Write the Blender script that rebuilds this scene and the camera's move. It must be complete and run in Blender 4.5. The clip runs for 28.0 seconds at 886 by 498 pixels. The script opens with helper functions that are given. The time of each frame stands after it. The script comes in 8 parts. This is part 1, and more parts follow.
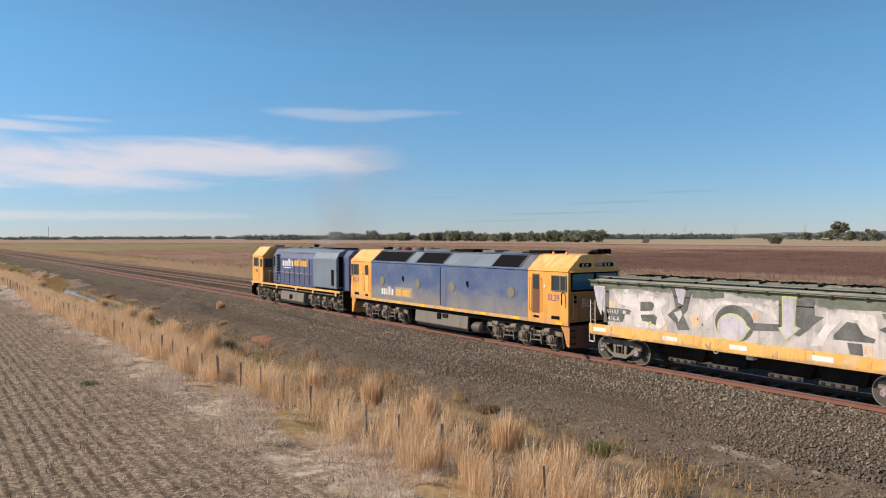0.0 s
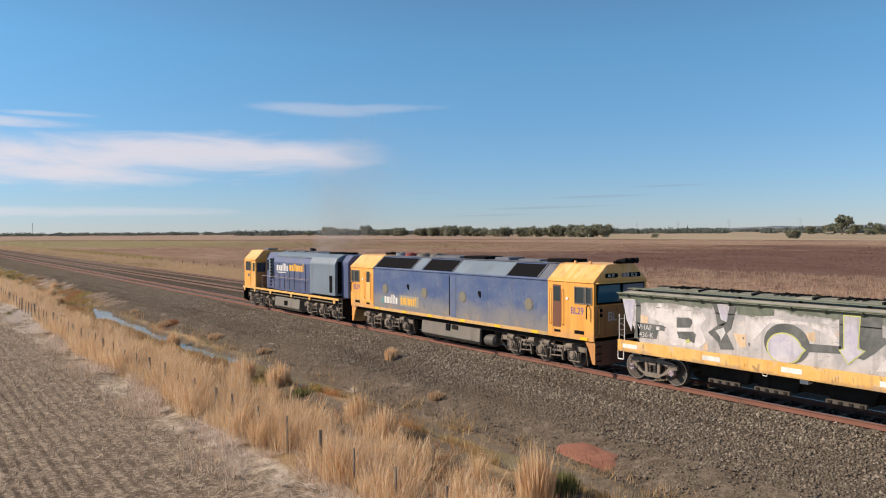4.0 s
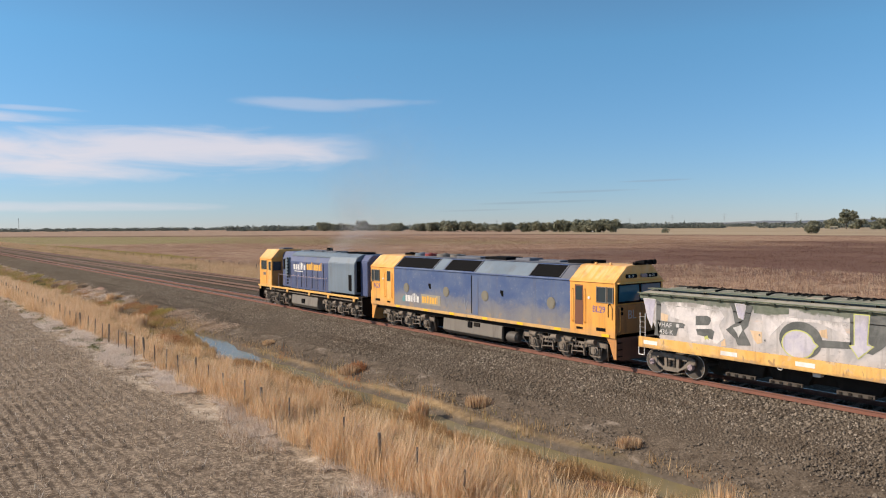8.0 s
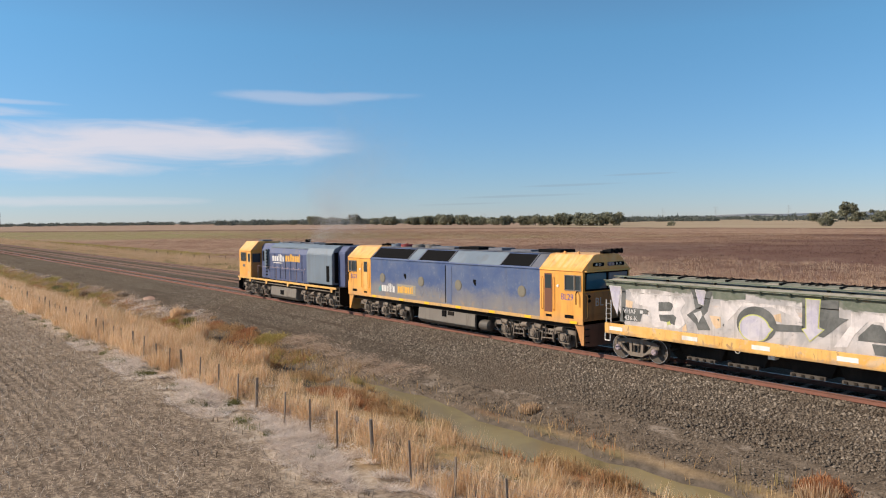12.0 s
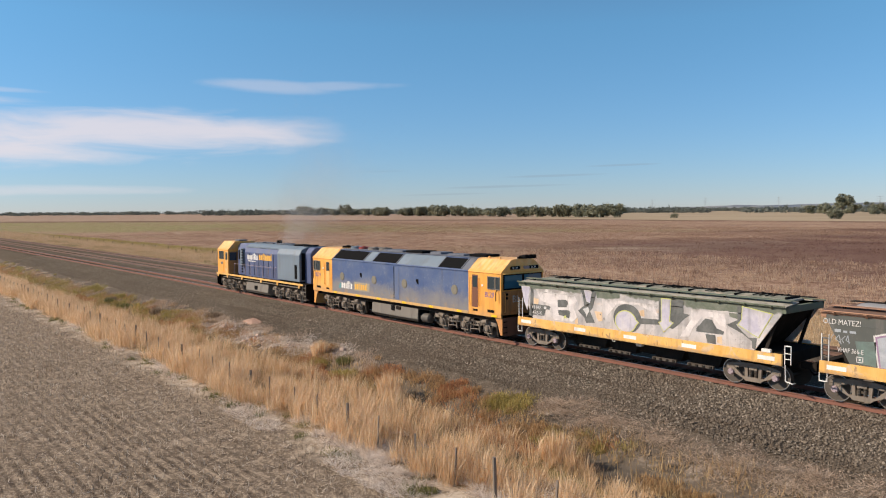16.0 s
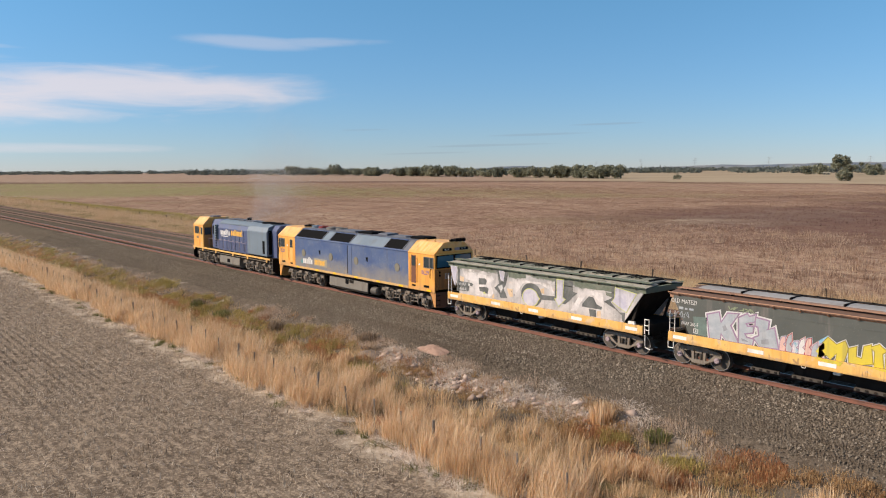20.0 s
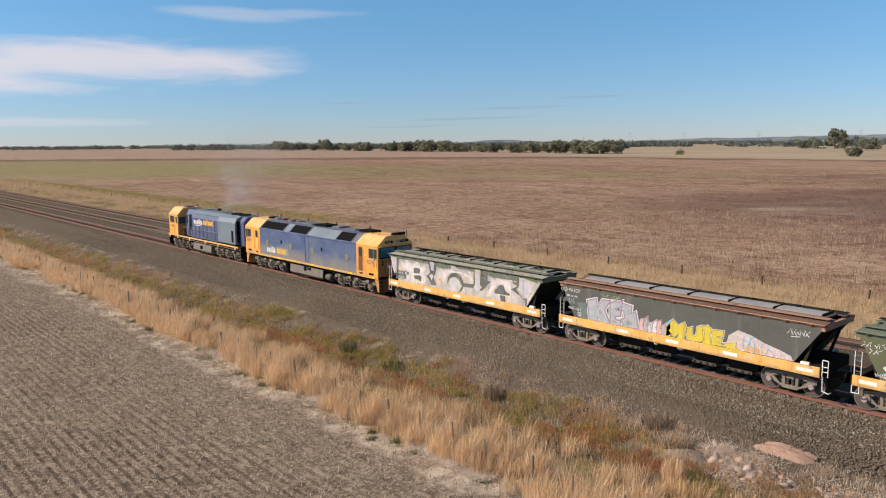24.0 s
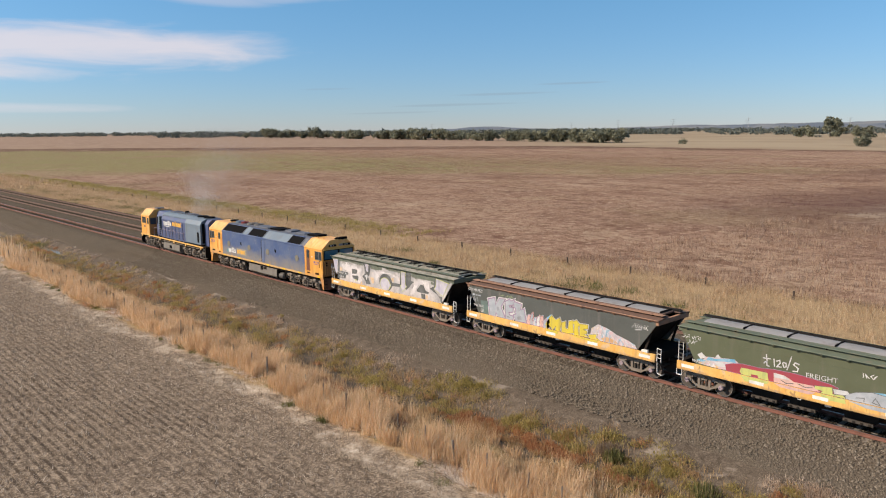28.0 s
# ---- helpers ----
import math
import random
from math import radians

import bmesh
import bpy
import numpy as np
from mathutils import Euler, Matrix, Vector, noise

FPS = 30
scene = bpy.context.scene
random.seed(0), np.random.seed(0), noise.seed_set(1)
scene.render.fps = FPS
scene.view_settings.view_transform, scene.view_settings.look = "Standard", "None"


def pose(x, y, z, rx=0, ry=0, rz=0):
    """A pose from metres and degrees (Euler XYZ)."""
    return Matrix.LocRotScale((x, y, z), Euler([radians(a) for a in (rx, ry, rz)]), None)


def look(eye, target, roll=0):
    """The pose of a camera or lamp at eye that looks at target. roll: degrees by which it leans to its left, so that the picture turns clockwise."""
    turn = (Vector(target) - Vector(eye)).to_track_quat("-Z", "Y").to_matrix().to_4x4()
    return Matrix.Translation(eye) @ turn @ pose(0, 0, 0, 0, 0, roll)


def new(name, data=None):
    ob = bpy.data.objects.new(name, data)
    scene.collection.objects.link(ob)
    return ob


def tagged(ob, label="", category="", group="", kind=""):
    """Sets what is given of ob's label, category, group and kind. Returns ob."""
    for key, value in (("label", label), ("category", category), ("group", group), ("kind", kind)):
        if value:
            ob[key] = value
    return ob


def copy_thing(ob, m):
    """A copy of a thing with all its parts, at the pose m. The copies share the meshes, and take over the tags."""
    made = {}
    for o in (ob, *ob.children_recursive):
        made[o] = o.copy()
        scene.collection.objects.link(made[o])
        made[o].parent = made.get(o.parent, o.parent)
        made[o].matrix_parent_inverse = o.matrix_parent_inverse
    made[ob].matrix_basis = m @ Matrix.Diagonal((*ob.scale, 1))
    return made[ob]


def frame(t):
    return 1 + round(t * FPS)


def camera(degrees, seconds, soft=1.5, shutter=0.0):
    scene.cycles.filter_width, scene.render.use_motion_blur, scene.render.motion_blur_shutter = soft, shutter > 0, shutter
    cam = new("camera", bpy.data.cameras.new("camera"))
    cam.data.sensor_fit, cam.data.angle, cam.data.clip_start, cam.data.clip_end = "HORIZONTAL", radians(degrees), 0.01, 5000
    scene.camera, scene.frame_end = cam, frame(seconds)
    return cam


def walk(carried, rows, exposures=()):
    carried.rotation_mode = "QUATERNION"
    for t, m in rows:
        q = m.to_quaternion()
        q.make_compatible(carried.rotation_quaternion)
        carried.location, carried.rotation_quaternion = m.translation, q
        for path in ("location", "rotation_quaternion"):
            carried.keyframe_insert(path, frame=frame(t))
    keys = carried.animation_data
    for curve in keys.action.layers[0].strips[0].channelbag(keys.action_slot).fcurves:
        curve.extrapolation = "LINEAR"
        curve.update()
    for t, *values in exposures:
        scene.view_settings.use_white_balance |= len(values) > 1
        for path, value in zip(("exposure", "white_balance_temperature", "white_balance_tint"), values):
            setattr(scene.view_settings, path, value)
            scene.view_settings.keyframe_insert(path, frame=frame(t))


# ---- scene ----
LENS = 59.84
CLIP = 28.0
cam = camera(LENS, CLIP, soft=1.1, shutter=0.0)


def view(x, y, z, yaw, pitch, roll):
    """A camera pose from its place, its heading (degrees right of +y), its tilt and its lean."""
    a, b = radians(yaw), radians(pitch)
    eye = Vector((x, y, z))
    return look(eye, eye + 50 * Vector((math.sin(a) * math.cos(b), math.cos(a) * math.cos(b), math.sin(b))), roll)


# seconds, x, y, z, heading, tilt, lean
PATH = [
    (0, -23.37, -22.64, 4.82, 34.777, -0.889, -0.096),
    (0.5, -23.12, -19.23, 4.89, 34.922, -0.937, -0.097),
    (1, -22.97, -15.72, 4.95, 35.050, -0.989, -0.097),
    (1.5, -22.92, -12.14, 5.01, 35.173, -1.053, -0.075),
    (2, -22.93, -8.54, 5.07, 35.294, -1.099, -0.070),
    (2.5, -22.90, -4.96, 5.12, 35.438, -1.169, -0.078),
    (3, -22.87, -1.49, 5.20, 35.579, -1.181, -0.150),
    (3.5, -22.79, 1.89, 5.28, 35.669, -1.225, -0.235),
    (5.5, -23.20, 13.95, 5.58, 36.119, -1.384, -0.436),
    (6, -23.42, 16.77, 5.65, 36.232, -1.392, -0.416),
    (6.5, -23.69, 19.66, 5.70, 36.328, -1.449, -0.402),
    (7, -24.13, 22.70, 5.74, 36.447, -1.487, -0.394),
    (7.5, -24.64, 25.90, 5.74, 36.568, -1.578, -0.386),
    (8, -25.22, 29.20, 5.71, 36.676, -1.659, -0.384),
    (8.5, -25.47, 32.45, 5.65, 36.825, -1.743, -0.397),
    (9, -25.53, 35.68, 5.59, 36.978, -1.803, -0.440),
    (9.5, -25.30, 38.81, 5.57, 37.108, -1.893, -0.455),
    (10, -25.10, 41.94, 5.57, 37.238, -1.946, -0.509),
    (10.5, -24.96, 44.81, 5.54, 37.374, -1.992, -0.530),
    (11, -24.97, 47.58, 5.57, 37.521, -2.054, -0.542),
    (11.5, -25.03, 50.13, 5.55, 37.622, -2.072, -0.528),
    (12, -25.22, 52.63, 5.55, 37.777, -2.126, -0.523),
    (12.5, -25.38, 55.02, 5.55, 37.903, -2.182, -0.501),
    (14.5, -26.56, 64.51, 5.88, 38.497, -2.576, -0.380),
    (15, -26.85, 66.82, 6.08, 38.638, -2.674, -0.367),
    (15.5, -27.13, 69.12, 6.29, 38.794, -2.756, -0.358),
    (16, -27.44, 71.41, 6.54, 38.948, -2.860, -0.349),
    (16.5, -27.71, 73.64, 6.76, 39.104, -2.983, -0.326),
    (17, -28.02, 75.95, 6.98, 39.260, -3.423, -0.318),
    (17.5, -28.27, 78.25, 7.18, 39.404, -4.098, -0.313),
    (18, -28.56, 80.64, 7.40, 39.575, -4.839, -0.324),
    (18.5, -28.80, 82.91, 7.61, 39.717, -5.427, -0.312),
    (19, -29.07, 85.30, 7.85, 39.884, -5.723, -0.297),
    (19.5, -29.27, 87.59, 8.06, 40.028, -5.810, -0.290),
    (20, -29.52, 89.99, 8.31, 40.178, -5.904, -0.286),
    (20.5, -29.79, 92.21, 8.55, 40.345, -6.110, -0.274),
    (21, -30.11, 94.57, 8.81, 40.527, -6.394, -0.275),
    (21.5, -30.41, 96.82, 9.06, 40.693, -6.659, -0.269),
    (23.5, -31.38, 105.89, 9.93, 41.242, -7.648, -0.392),
    (24, -31.64, 108.23, 10.22, 41.406, -7.854, -0.416),
    (24.5, -31.88, 110.46, 10.49, 41.570, -8.042, -0.429),
    (25, -32.14, 112.74, 10.76, 41.727, -8.200, -0.452),
    (25.5, -32.38, 114.93, 11.04, 41.862, -8.342, -0.462),
    (26, -32.62, 117.19, 11.33, 42.014, -8.473, -0.476),
    (26.5, -32.87, 119.42, 11.61, 42.181, -8.615, -0.465),
    (27, -33.12, 121.72, 11.89, 42.317, -8.719, -0.418),
    (27.5, -33.40, 123.93, 12.15, 42.487, -8.853, -0.368),
    (28, -33.63, 126.20, 12.37, 42.648, -8.853, -0.385),
]
walk(cam, [(r[0], view(*r[1:])) for r in PATH])

# how far the train has gone, seconds and metres
TRAVEL = [(0, 0.0), (2, 12.6), (5.5, 34.41), (7.5, 46.59), (9.5, 58.68), (11.5, 70.85), (15, 92.72),
          (17, 105.24), (19, 117.73), (21, 130.19), (24.5, 152.13), (26.5, 164.92), (28, 174.56)]

# ---- world, sun, exposure ----
SUN_AZ, SUN_EL = -52.0, 33.0   # degrees right of +y, and above the horizon


def make_world():
    w = bpy.data.worlds.new("sky")
    scene.world = w
    w.use_nodes = True
    nt = w.node_tree
    nt.nodes.clear()
    out = nt.nodes.new("ShaderNodeOutputWorld")
    bg = nt.nodes.new("ShaderNodeBackground")
    sky = nt.nodes.new("ShaderNodeTexSky")
    sky.sky_type = "NISHITA"
    sky.sun_disc = False
    sky.sun_elevation = radians(SUN_EL)
    sky.sun_rotation = radians(SUN_AZ)
    sky.altitude = 1500
    sky.air_density, sky.dust_density, sky.ozone_density = 1.0, 0.05, 4.0
    bg.inputs[1].default_value = 0.115
    tc = nt.nodes.new("ShaderNodeTexCoord")

    def math_(op, a, b=None, c=None):
        n = nt.nodes.new("ShaderNodeMath")
        n.operation = op
        for k, v in enumerate((a, b, c)):
            if v is None:
                continue
            if isinstance(v, (int, float)):
                n.inputs[k].default_value = v
            else:
                nt.links.new(v, n.inputs[k])
        return n.outputs[0]
    sep = nt.nodes.new("ShaderNodeSeparateXYZ")
    nt.links.new(tc.outputs["Generated"], sep.inputs[0])
    az = math_("MULTIPLY", math_("ARCTAN2", sep.outputs[0], sep.outputs[1]), 57.2958)
    el = math_("MULTIPLY", math_("ARCSINE", sep.outputs[2]), 57.2958)
    comb = nt.nodes.new("ShaderNodeCombineXYZ")
    nt.links.new(math_("MULTIPLY", az, 0.10), comb.inputs[0])
    nt.links.new(math_("MULTIPLY", el, 0.62), comb.inputs[1])
    noise_ = nt.nodes.new("ShaderNodeTexNoise")
    noise_.inputs["Scale"].default_value = 1.3
    noise_.inputs["Detail"].default_value = 7.0
    noise_.inputs["Roughness"].default_value = 0.55
    noise_.inputs["Distortion"].default_value = 0.6
    nt.links.new(comb.outputs[0], noise_.inputs["Vector"])
    n0 = math_("SUBTRACT", noise_.outputs[0], 0.5)

    # long flat cloud banks: azimuth, elevation, half lengths, tilt, weight
    banks = [(-4, 4.95, 27, 1.95, -0.006, 1.0), (17, 5.45, 14.5, 1.6, 0.012, 0.95), (-4, 7.5, 16, 0.45, -0.02, 0.75),
             (26.5, 8.9, 4.8, 0.5, -0.03, 0.36), (31, 9.0, 5.0, 0.36, 0.03, 0.3), (5, 1.5, 16, 0.4, 0.0, 0.55), (9, 7.9, 3.5, 0.2, 0.0, 0.4), (-120, 12, 60, 5, 0, 0.8), (150, 9, 50, 3, 0, 0.6)]
    total = None
    for a, e, la, le, tilt, weight in banks:
        da = math_("SUBTRACT", az, a)
        u = math_("DIVIDE", da, la)
        v = math_("DIVIDE", math_("SUBTRACT", math_("SUBTRACT", el, e), math_("MULTIPLY", da, tilt)), le)
        d = math_("ADD", math_("MULTIPLY", u, u), math_("MULTIPLY", v, v))
        s = math_("SUBTRACT", math_("MULTIPLY_ADD", n0, 2.3, 1.0), d)
        mr = nt.nodes.new("ShaderNodeMapRange")
        mr.interpolation_type = "SMOOTHSTEP"
        mr.inputs["From Min"].default_value = -0.35
        mr.inputs["From Max"].default_value = 1.1
        mr.inputs["To Max"].default_value = weight
        nt.links.new(s, mr.inputs["Value"])
        total = mr.outputs[0] if total is None else math_("MAXIMUM", total, mr.outputs[0])
    mix = nt.nodes.new("ShaderNodeMix")
    mix.data_type = "RGBA"
    # a few thin grey wisps low in the clear part
    wisp = None
    for a, e, la, le in ((47, 2.5, 4.2, 0.10), (43.5, 1.75, 5.5, 0.10), (34, 2.9, 2.2, 0.10), (52, 3.2, 2.6, 0.08), (39, 1.2, 4.0, 0.08)):
        u = math_("DIVIDE", math_("SUBTRACT", az, a), la)
        v = math_("DIVIDE", math_("SUBTRACT", math_("SUBTRACT", el, e), math_("MULTIPLY", math_("SUBTRACT", az, a), 0.02)), le)
        s = math_("SUBTRACT", math_("MULTIPLY_ADD", n0, 2.5, 1.0), math_("ADD", math_("MULTIPLY", u, u), math_("MULTIPLY", v, v)))
        s = math_("MULTIPLY", math_("MINIMUM", math_("MAXIMUM", s, 0.0), 1.0), 0.26)
        wisp = s if wisp is None else math_("MAXIMUM", wisp, s)
    nt.links.new(math_("MULTIPLY", total, 0.8), mix.inputs[0])
    clear = nt.nodes.new("ShaderNodeMix")
    clear.data_type, clear.blend_type = "RGBA", "MULTIPLY"
    clear.inputs[0].default_value = 1.0
    tint = nt.nodes.new("ShaderNodeValToRGB")
    tint.color_ramp.elements[0].color = (0.61, 0.64, 0.81, 1)
    tint.color_ramp.elements[1].color = (0.76, 1.09, 1.09, 1)
    tint.color_ramp.elements[1].position = 0.5
    high = tint.color_ramp.elements.new(1.0)
    high.color = (0.98, 1.0, 0.88, 1)
    nt.links.new(math_("MULTIPLY", sep.outputs[2], 2.2), tint.inputs[0])
    nt.links.new(tint.outputs[0], clear.inputs[7])
    nt.links.new(sky.outputs[0], clear.inputs[6])
    thin = nt.nodes.new("ShaderNodeMix")
    thin.data_type = "RGBA"
    nt.links.new(wisp, thin.inputs[0])
    nt.links.new(clear.outputs[2], thin.inputs[6])
    thin.inputs[7].default_value = (2.2, 2.55, 3.1, 1)
    nt.links.new(thin.outputs[2], mix.inputs[6])
    mix.inputs[7].default_value = (6.75, 6.1, 6.3, 1)
    nt.links.new(mix.outputs[2], bg.inputs[0])
    nt.links.new(bg.outputs[0], out.inputs[0])


make_world()
sun_data = bpy.data.lights.new("sun", "SUN")
sun_data.energy, sun_data.angle, sun_data.color = 5.45, radians(0.53), (1.0, 0.84, 0.665)
sun = new("sun", sun_data)
_a, _e = radians(SUN_AZ), radians(SUN_EL)
_d = Vector((math.sin(_a) * math.cos(_e), math.cos(_a) * math.cos(_e), math.sin(_e)))
sun.matrix_world = look(_d * 100, (0, 0, 0))
scene.view_settings.exposure = 0.1

# ---- materials ----
class Nodes:
    """Short hand for building a node material."""

    def __init__(self, name):
        self.m = bpy.data.materials.new(name)
        self.m.use_nodes = True
        self.t = self.m.node_tree
        self.bsdf = self.t.nodes["Principled BSDF"]

    def put(self, sock, v):
        if isinstance(v, (int, float)):
            sock.default_value = v
        elif isinstance(v, tuple):
            sock.default_value = (*v, 1) if len(v) == 3 and len(sock.default_value) == 4 else v
        else:
            self.t.links.new(v, sock)

    def coord(self, kind="Object", scale=(1, 1, 1)):
        c = self.t.nodes.new("ShaderNodeTexCoord").outputs[kind]
        n = self.t.nodes.new("ShaderNodeMapping")
        n.inputs["Scale"].default_value = scale
        self.t.links.new(c, n.inputs[0])
        return n.outputs[0]

    def noise(self, scale, detail=4.0, rough=0.55, vec=None, distort=0.0, color=False):
        n = self.t.nodes.new("ShaderNodeTexNoise")
        n.inputs["Scale"].default_value = scale
        n.inputs["Detail"].default_value = detail
        n.inputs["Roughness"].default_value = rough
        n.inputs["Distortion"].default_value = distort
        if vec is not None:
            self.t.links.new(vec, n.inputs["Vector"])
        return n.outputs[1 if color else 0]

    def voronoi(self, scale, vec=None, out="Distance"):
        n = self.t.nodes.new("ShaderNodeTexVoronoi")
        n.inputs["Scale"].default_value = scale
        if vec is not None:
            self.t.links.new(vec, n.inputs["Vector"])
        return n.outputs[out]

    def ramp(self, v, stops):
        n = self.t.nodes.new("ShaderNodeValToRGB")
        e = n.color_ramp.elements
        while len(e) < len(stops):
            e.new(0.5)
        for k, (p, c) in enumerate(stops):
            e[k].position = p
            e[k].color = (*c, 1) if isinstance(c, tuple) else (c, c, c, 1)
        self.put(n.inputs[0], v)
        return n.outputs[0]

    def step(self, v, a, b, lo=0.0, hi=1.0):
        n = self.t.nodes.new("ShaderNodeMapRange")
        n.interpolation_type = "SMOOTHSTEP"
        self.put(n.inputs[0], v)
        for k, x in enumerate((a, b, lo, hi)):
            n.inputs[k + 1].default_value = x
        return n.outputs[0]

    def mix(self, f, a, b, mode="MIX"):
        n = self.t.nodes.new("ShaderNodeMix")
        n.data_type = "RGBA"
        n.blend_type = mode
        for k, v in ((0, f), (6, a), (7, b)):
            self.put(n.inputs[k], v)
        return n.outputs[2]

    def math(self, op, a, b=0.0):
        n = self.t.nodes.new("ShaderNodeMath")
        n.operation = op
        self.put(n.inputs[0], a)
        self.put(n.inputs[1], b)
        return n.outputs[0]

    def xyz(self, vec):
        n = self.t.nodes.new("ShaderNodeSeparateXYZ")
        self.t.links.new(vec, n.inputs[0])
        return n.outputs

    def island(self):
        return self.t.nodes.new("ShaderNodeNewGeometry").outputs["Random Per Island"]

    def each(self):
        return self.t.nodes.new("ShaderNodeObjectInfo").outputs["Random"]

    def bump(self, h, strength=0.4, distance=0.02):
        n = self.t.nodes.new("ShaderNodeBump")
        n.inputs["Strength"].default_value = strength
        n.inputs["Distance"].default_value = distance
        self.put(n.inputs["Height"], h)
        self.t.links.new(n.outputs[0], self.bsdf.inputs["Normal"])

    def set(self, color, rough=0.7, metal=0.0, spec=None):
        self.put(self.bsdf.inputs["Base Color"], color)
        self.put(self.bsdf.inputs["Roughness"], rough)
        self.put(self.bsdf.inputs["Metallic"], metal)
        if spec is not None:
            self.bsdf.inputs["Specular IOR Level"].default_value = spec
        return self.m


def maroon_mask(n, c):
    """Where the dead docks stand thickest in the paddock."""
    x, y, z = n.xyz(c)
    w = n.math("MULTIPLY", n.math("SUBTRACT", n.noise(0.022, 5, 0.6, c, 0.5), 0.5), 260.0)
    xx, yy = n.math("ADD", x, n.math("MULTIPLY", w, 0.5)), n.math("ADD", y, w)
    a = n.math("MULTIPLY", n.step(xx, 48, 90), n.step(xx, 230, 330, 1, 0))
    return n.math("MULTIPLY", n.math("MULTIPLY", a, n.step(yy, 125, 235, 1, 0)), 0.78)


def ground_material():
    n = Nodes("ground")
    c = n.coord()
    x, y, z = n.xyz(c)
    big = n.noise(0.018, 5, 0.6, c, 0.4)
    mid = n.noise(0.16, 5, 0.6, c, 0.3)
    fine = n.noise(3.0, 6, 0.7, c)
    grain = n.noise(14.0, 4, 0.7, c)
    wob = n.math("MULTIPLY", n.math("SUBTRACT", mid, 0.5), 2.6)
    xw = n.math("ADD", x, wob)
    # stubble field
    stubble = n.ramp(fine, [(0.25, (0.13, 0.097, 0.072)), (0.55, (0.22, 0.17, 0.127)), (0.8, (0.35, 0.28, 0.21))])
    stubble = n.mix(n.step(mid, 0.35, 0.7, 0, 0.35), stubble, (0.24, 0.19, 0.14))
    # drilled rows with bare soil between them
    sway = n.math("MULTIPLY", n.math("SINE", n.math("MULTIPLY", y, 0.045)), 0.06)
    row = n.math("PINGPONG", n.math("SUBTRACT", x, sway), 0.19)
    speck = n.noise(9.0, 5, 0.75, c)
    stubble = n.mix(n.step(speck, 0.5, 0.6, 0, 0.85), stubble, (0.46, 0.37, 0.275))
    stubble = n.mix(n.step(speck, 0.46, 0.36, 0, 0.8), stubble, (0.075, 0.058, 0.045))
    tuft_ = n.noise(2.6, 7, 0.8, n.coord("Object", (1, 0.7, 1)), 0.3)
    stubble = n.mix(n.step(tuft_, 0.53, 0.62, 0, 0.75), stubble, (0.43, 0.345, 0.26))
    stubble = n.mix(n.step(tuft_, 0.47, 0.38, 0, 0.8), stubble, (0.095, 0.072, 0.054))
    soil = n.math("MULTIPLY", n.step(row, 0.08, 0.15), n.step(n.noise(1.6, 6, 0.75, c), 0.38, 0.58, 0.1, 1.0))
    stubble = n.mix(n.math("MULTIPLY", n.math("MULTIPLY", soil, n.math("MAXIMUM", n.step(n.noise(0.06, 3, 0.6, c), 0.42, 0.6, 0.5, 1.0), n.step(y, 55, 25))), n.step(x, -15.5, -20.0, 0.35, 0.95)), stubble, (0.085, 0.064, 0.048))
    # pale flattened dry grass
    pale = n.ramp(fine, [(0.3, (0.30, 0.235, 0.175)), (0.55, (0.50, 0.42, 0.335)), (0.8, (0.74, 0.665, 0.585))])
    # verge: straw with green, red and muddy patches
    straw = n.ramp(fine, [(0.25, (0.20, 0.135, 0.075)), (0.5, (0.36, 0.255, 0.14)), (0.8, (0.52, 0.39, 0.235))])
    mud = n.ramp(fine, [(0.3, (0.085, 0.07, 0.055)), (0.7, (0.18, 0.15, 0.12))])
    patch = n.noise(0.22, 4, 0.55, n.coord("Object", (1.6, 0.7, 1)), 0.8)
    verge = n.mix(n.step(patch, 0.52, 0.62, 0, 0.85), straw, (0.19, 0.165, 0.065))
    patch2 = n.noise(0.17, 4, 0.55, n.coord("Object", (1.5, 0.6, 2.7)), 0.6)
    verge = n.mix(n.step(patch2, 0.56, 0.66, 0, 0.8), verge, (0.31, 0.13, 0.07))
    verge = n.mix(n.step(n.math("ADD", z, n.math("MULTIPLY", n.math("SUBTRACT", mid, 0.5), 0.3)), -1.32, -1.46), verge, mud)
    # gravelly dirt by the ballast
    dirt = n.ramp(grain, [(0.3, (0.075, 0.06, 0.045)), (0.55, (0.15, 0.12, 0.093)), (0.8, (0.28, 0.235, 0.19))])
    clod = n.noise(2.4, 7, 0.75, c, 0.3)
    dirt = n.mix(n.step(clod, 0.52, 0.62, 0, 0.7), dirt, (0.07, 0.055, 0.042))
    dirt = n.mix(n.step(clod, 0.46, 0.38, 0, 0.5), dirt, (0.25, 0.205, 0.16))
    dirt = n.mix(n.step(n.noise(0.35, 5, 0.7, n.coord("Object", (1.6, 0.7, 1)), 0.5), 0.58, 0.68, 0, 0.6), dirt, (0.40, 0.34, 0.285))
    # paddock beyond the line
    streaks = n.noise(0.05, 6, 0.65, n.coord("Object", (0.35, 1.0, 1)), 0.8)
    docks = n.ramp(fine, [(0.2, (0.21, 0.125, 0.085)), (0.5, (0.36, 0.235, 0.165)), (0.85, (0.50, 0.37, 0.265))])
    tan = n.ramp(fine, [(0.2, (0.28, 0.19, 0.135)), (0.6, (0.44, 0.32, 0.225)), (0.9, (0.57, 0.45, 0.33))])
    paddock = n.mix(n.step(streaks, 0.45, 0.70, 0, 0.75), docks, tan)
    clump = n.noise(0.42, 7, 0.72, c, 0.4)
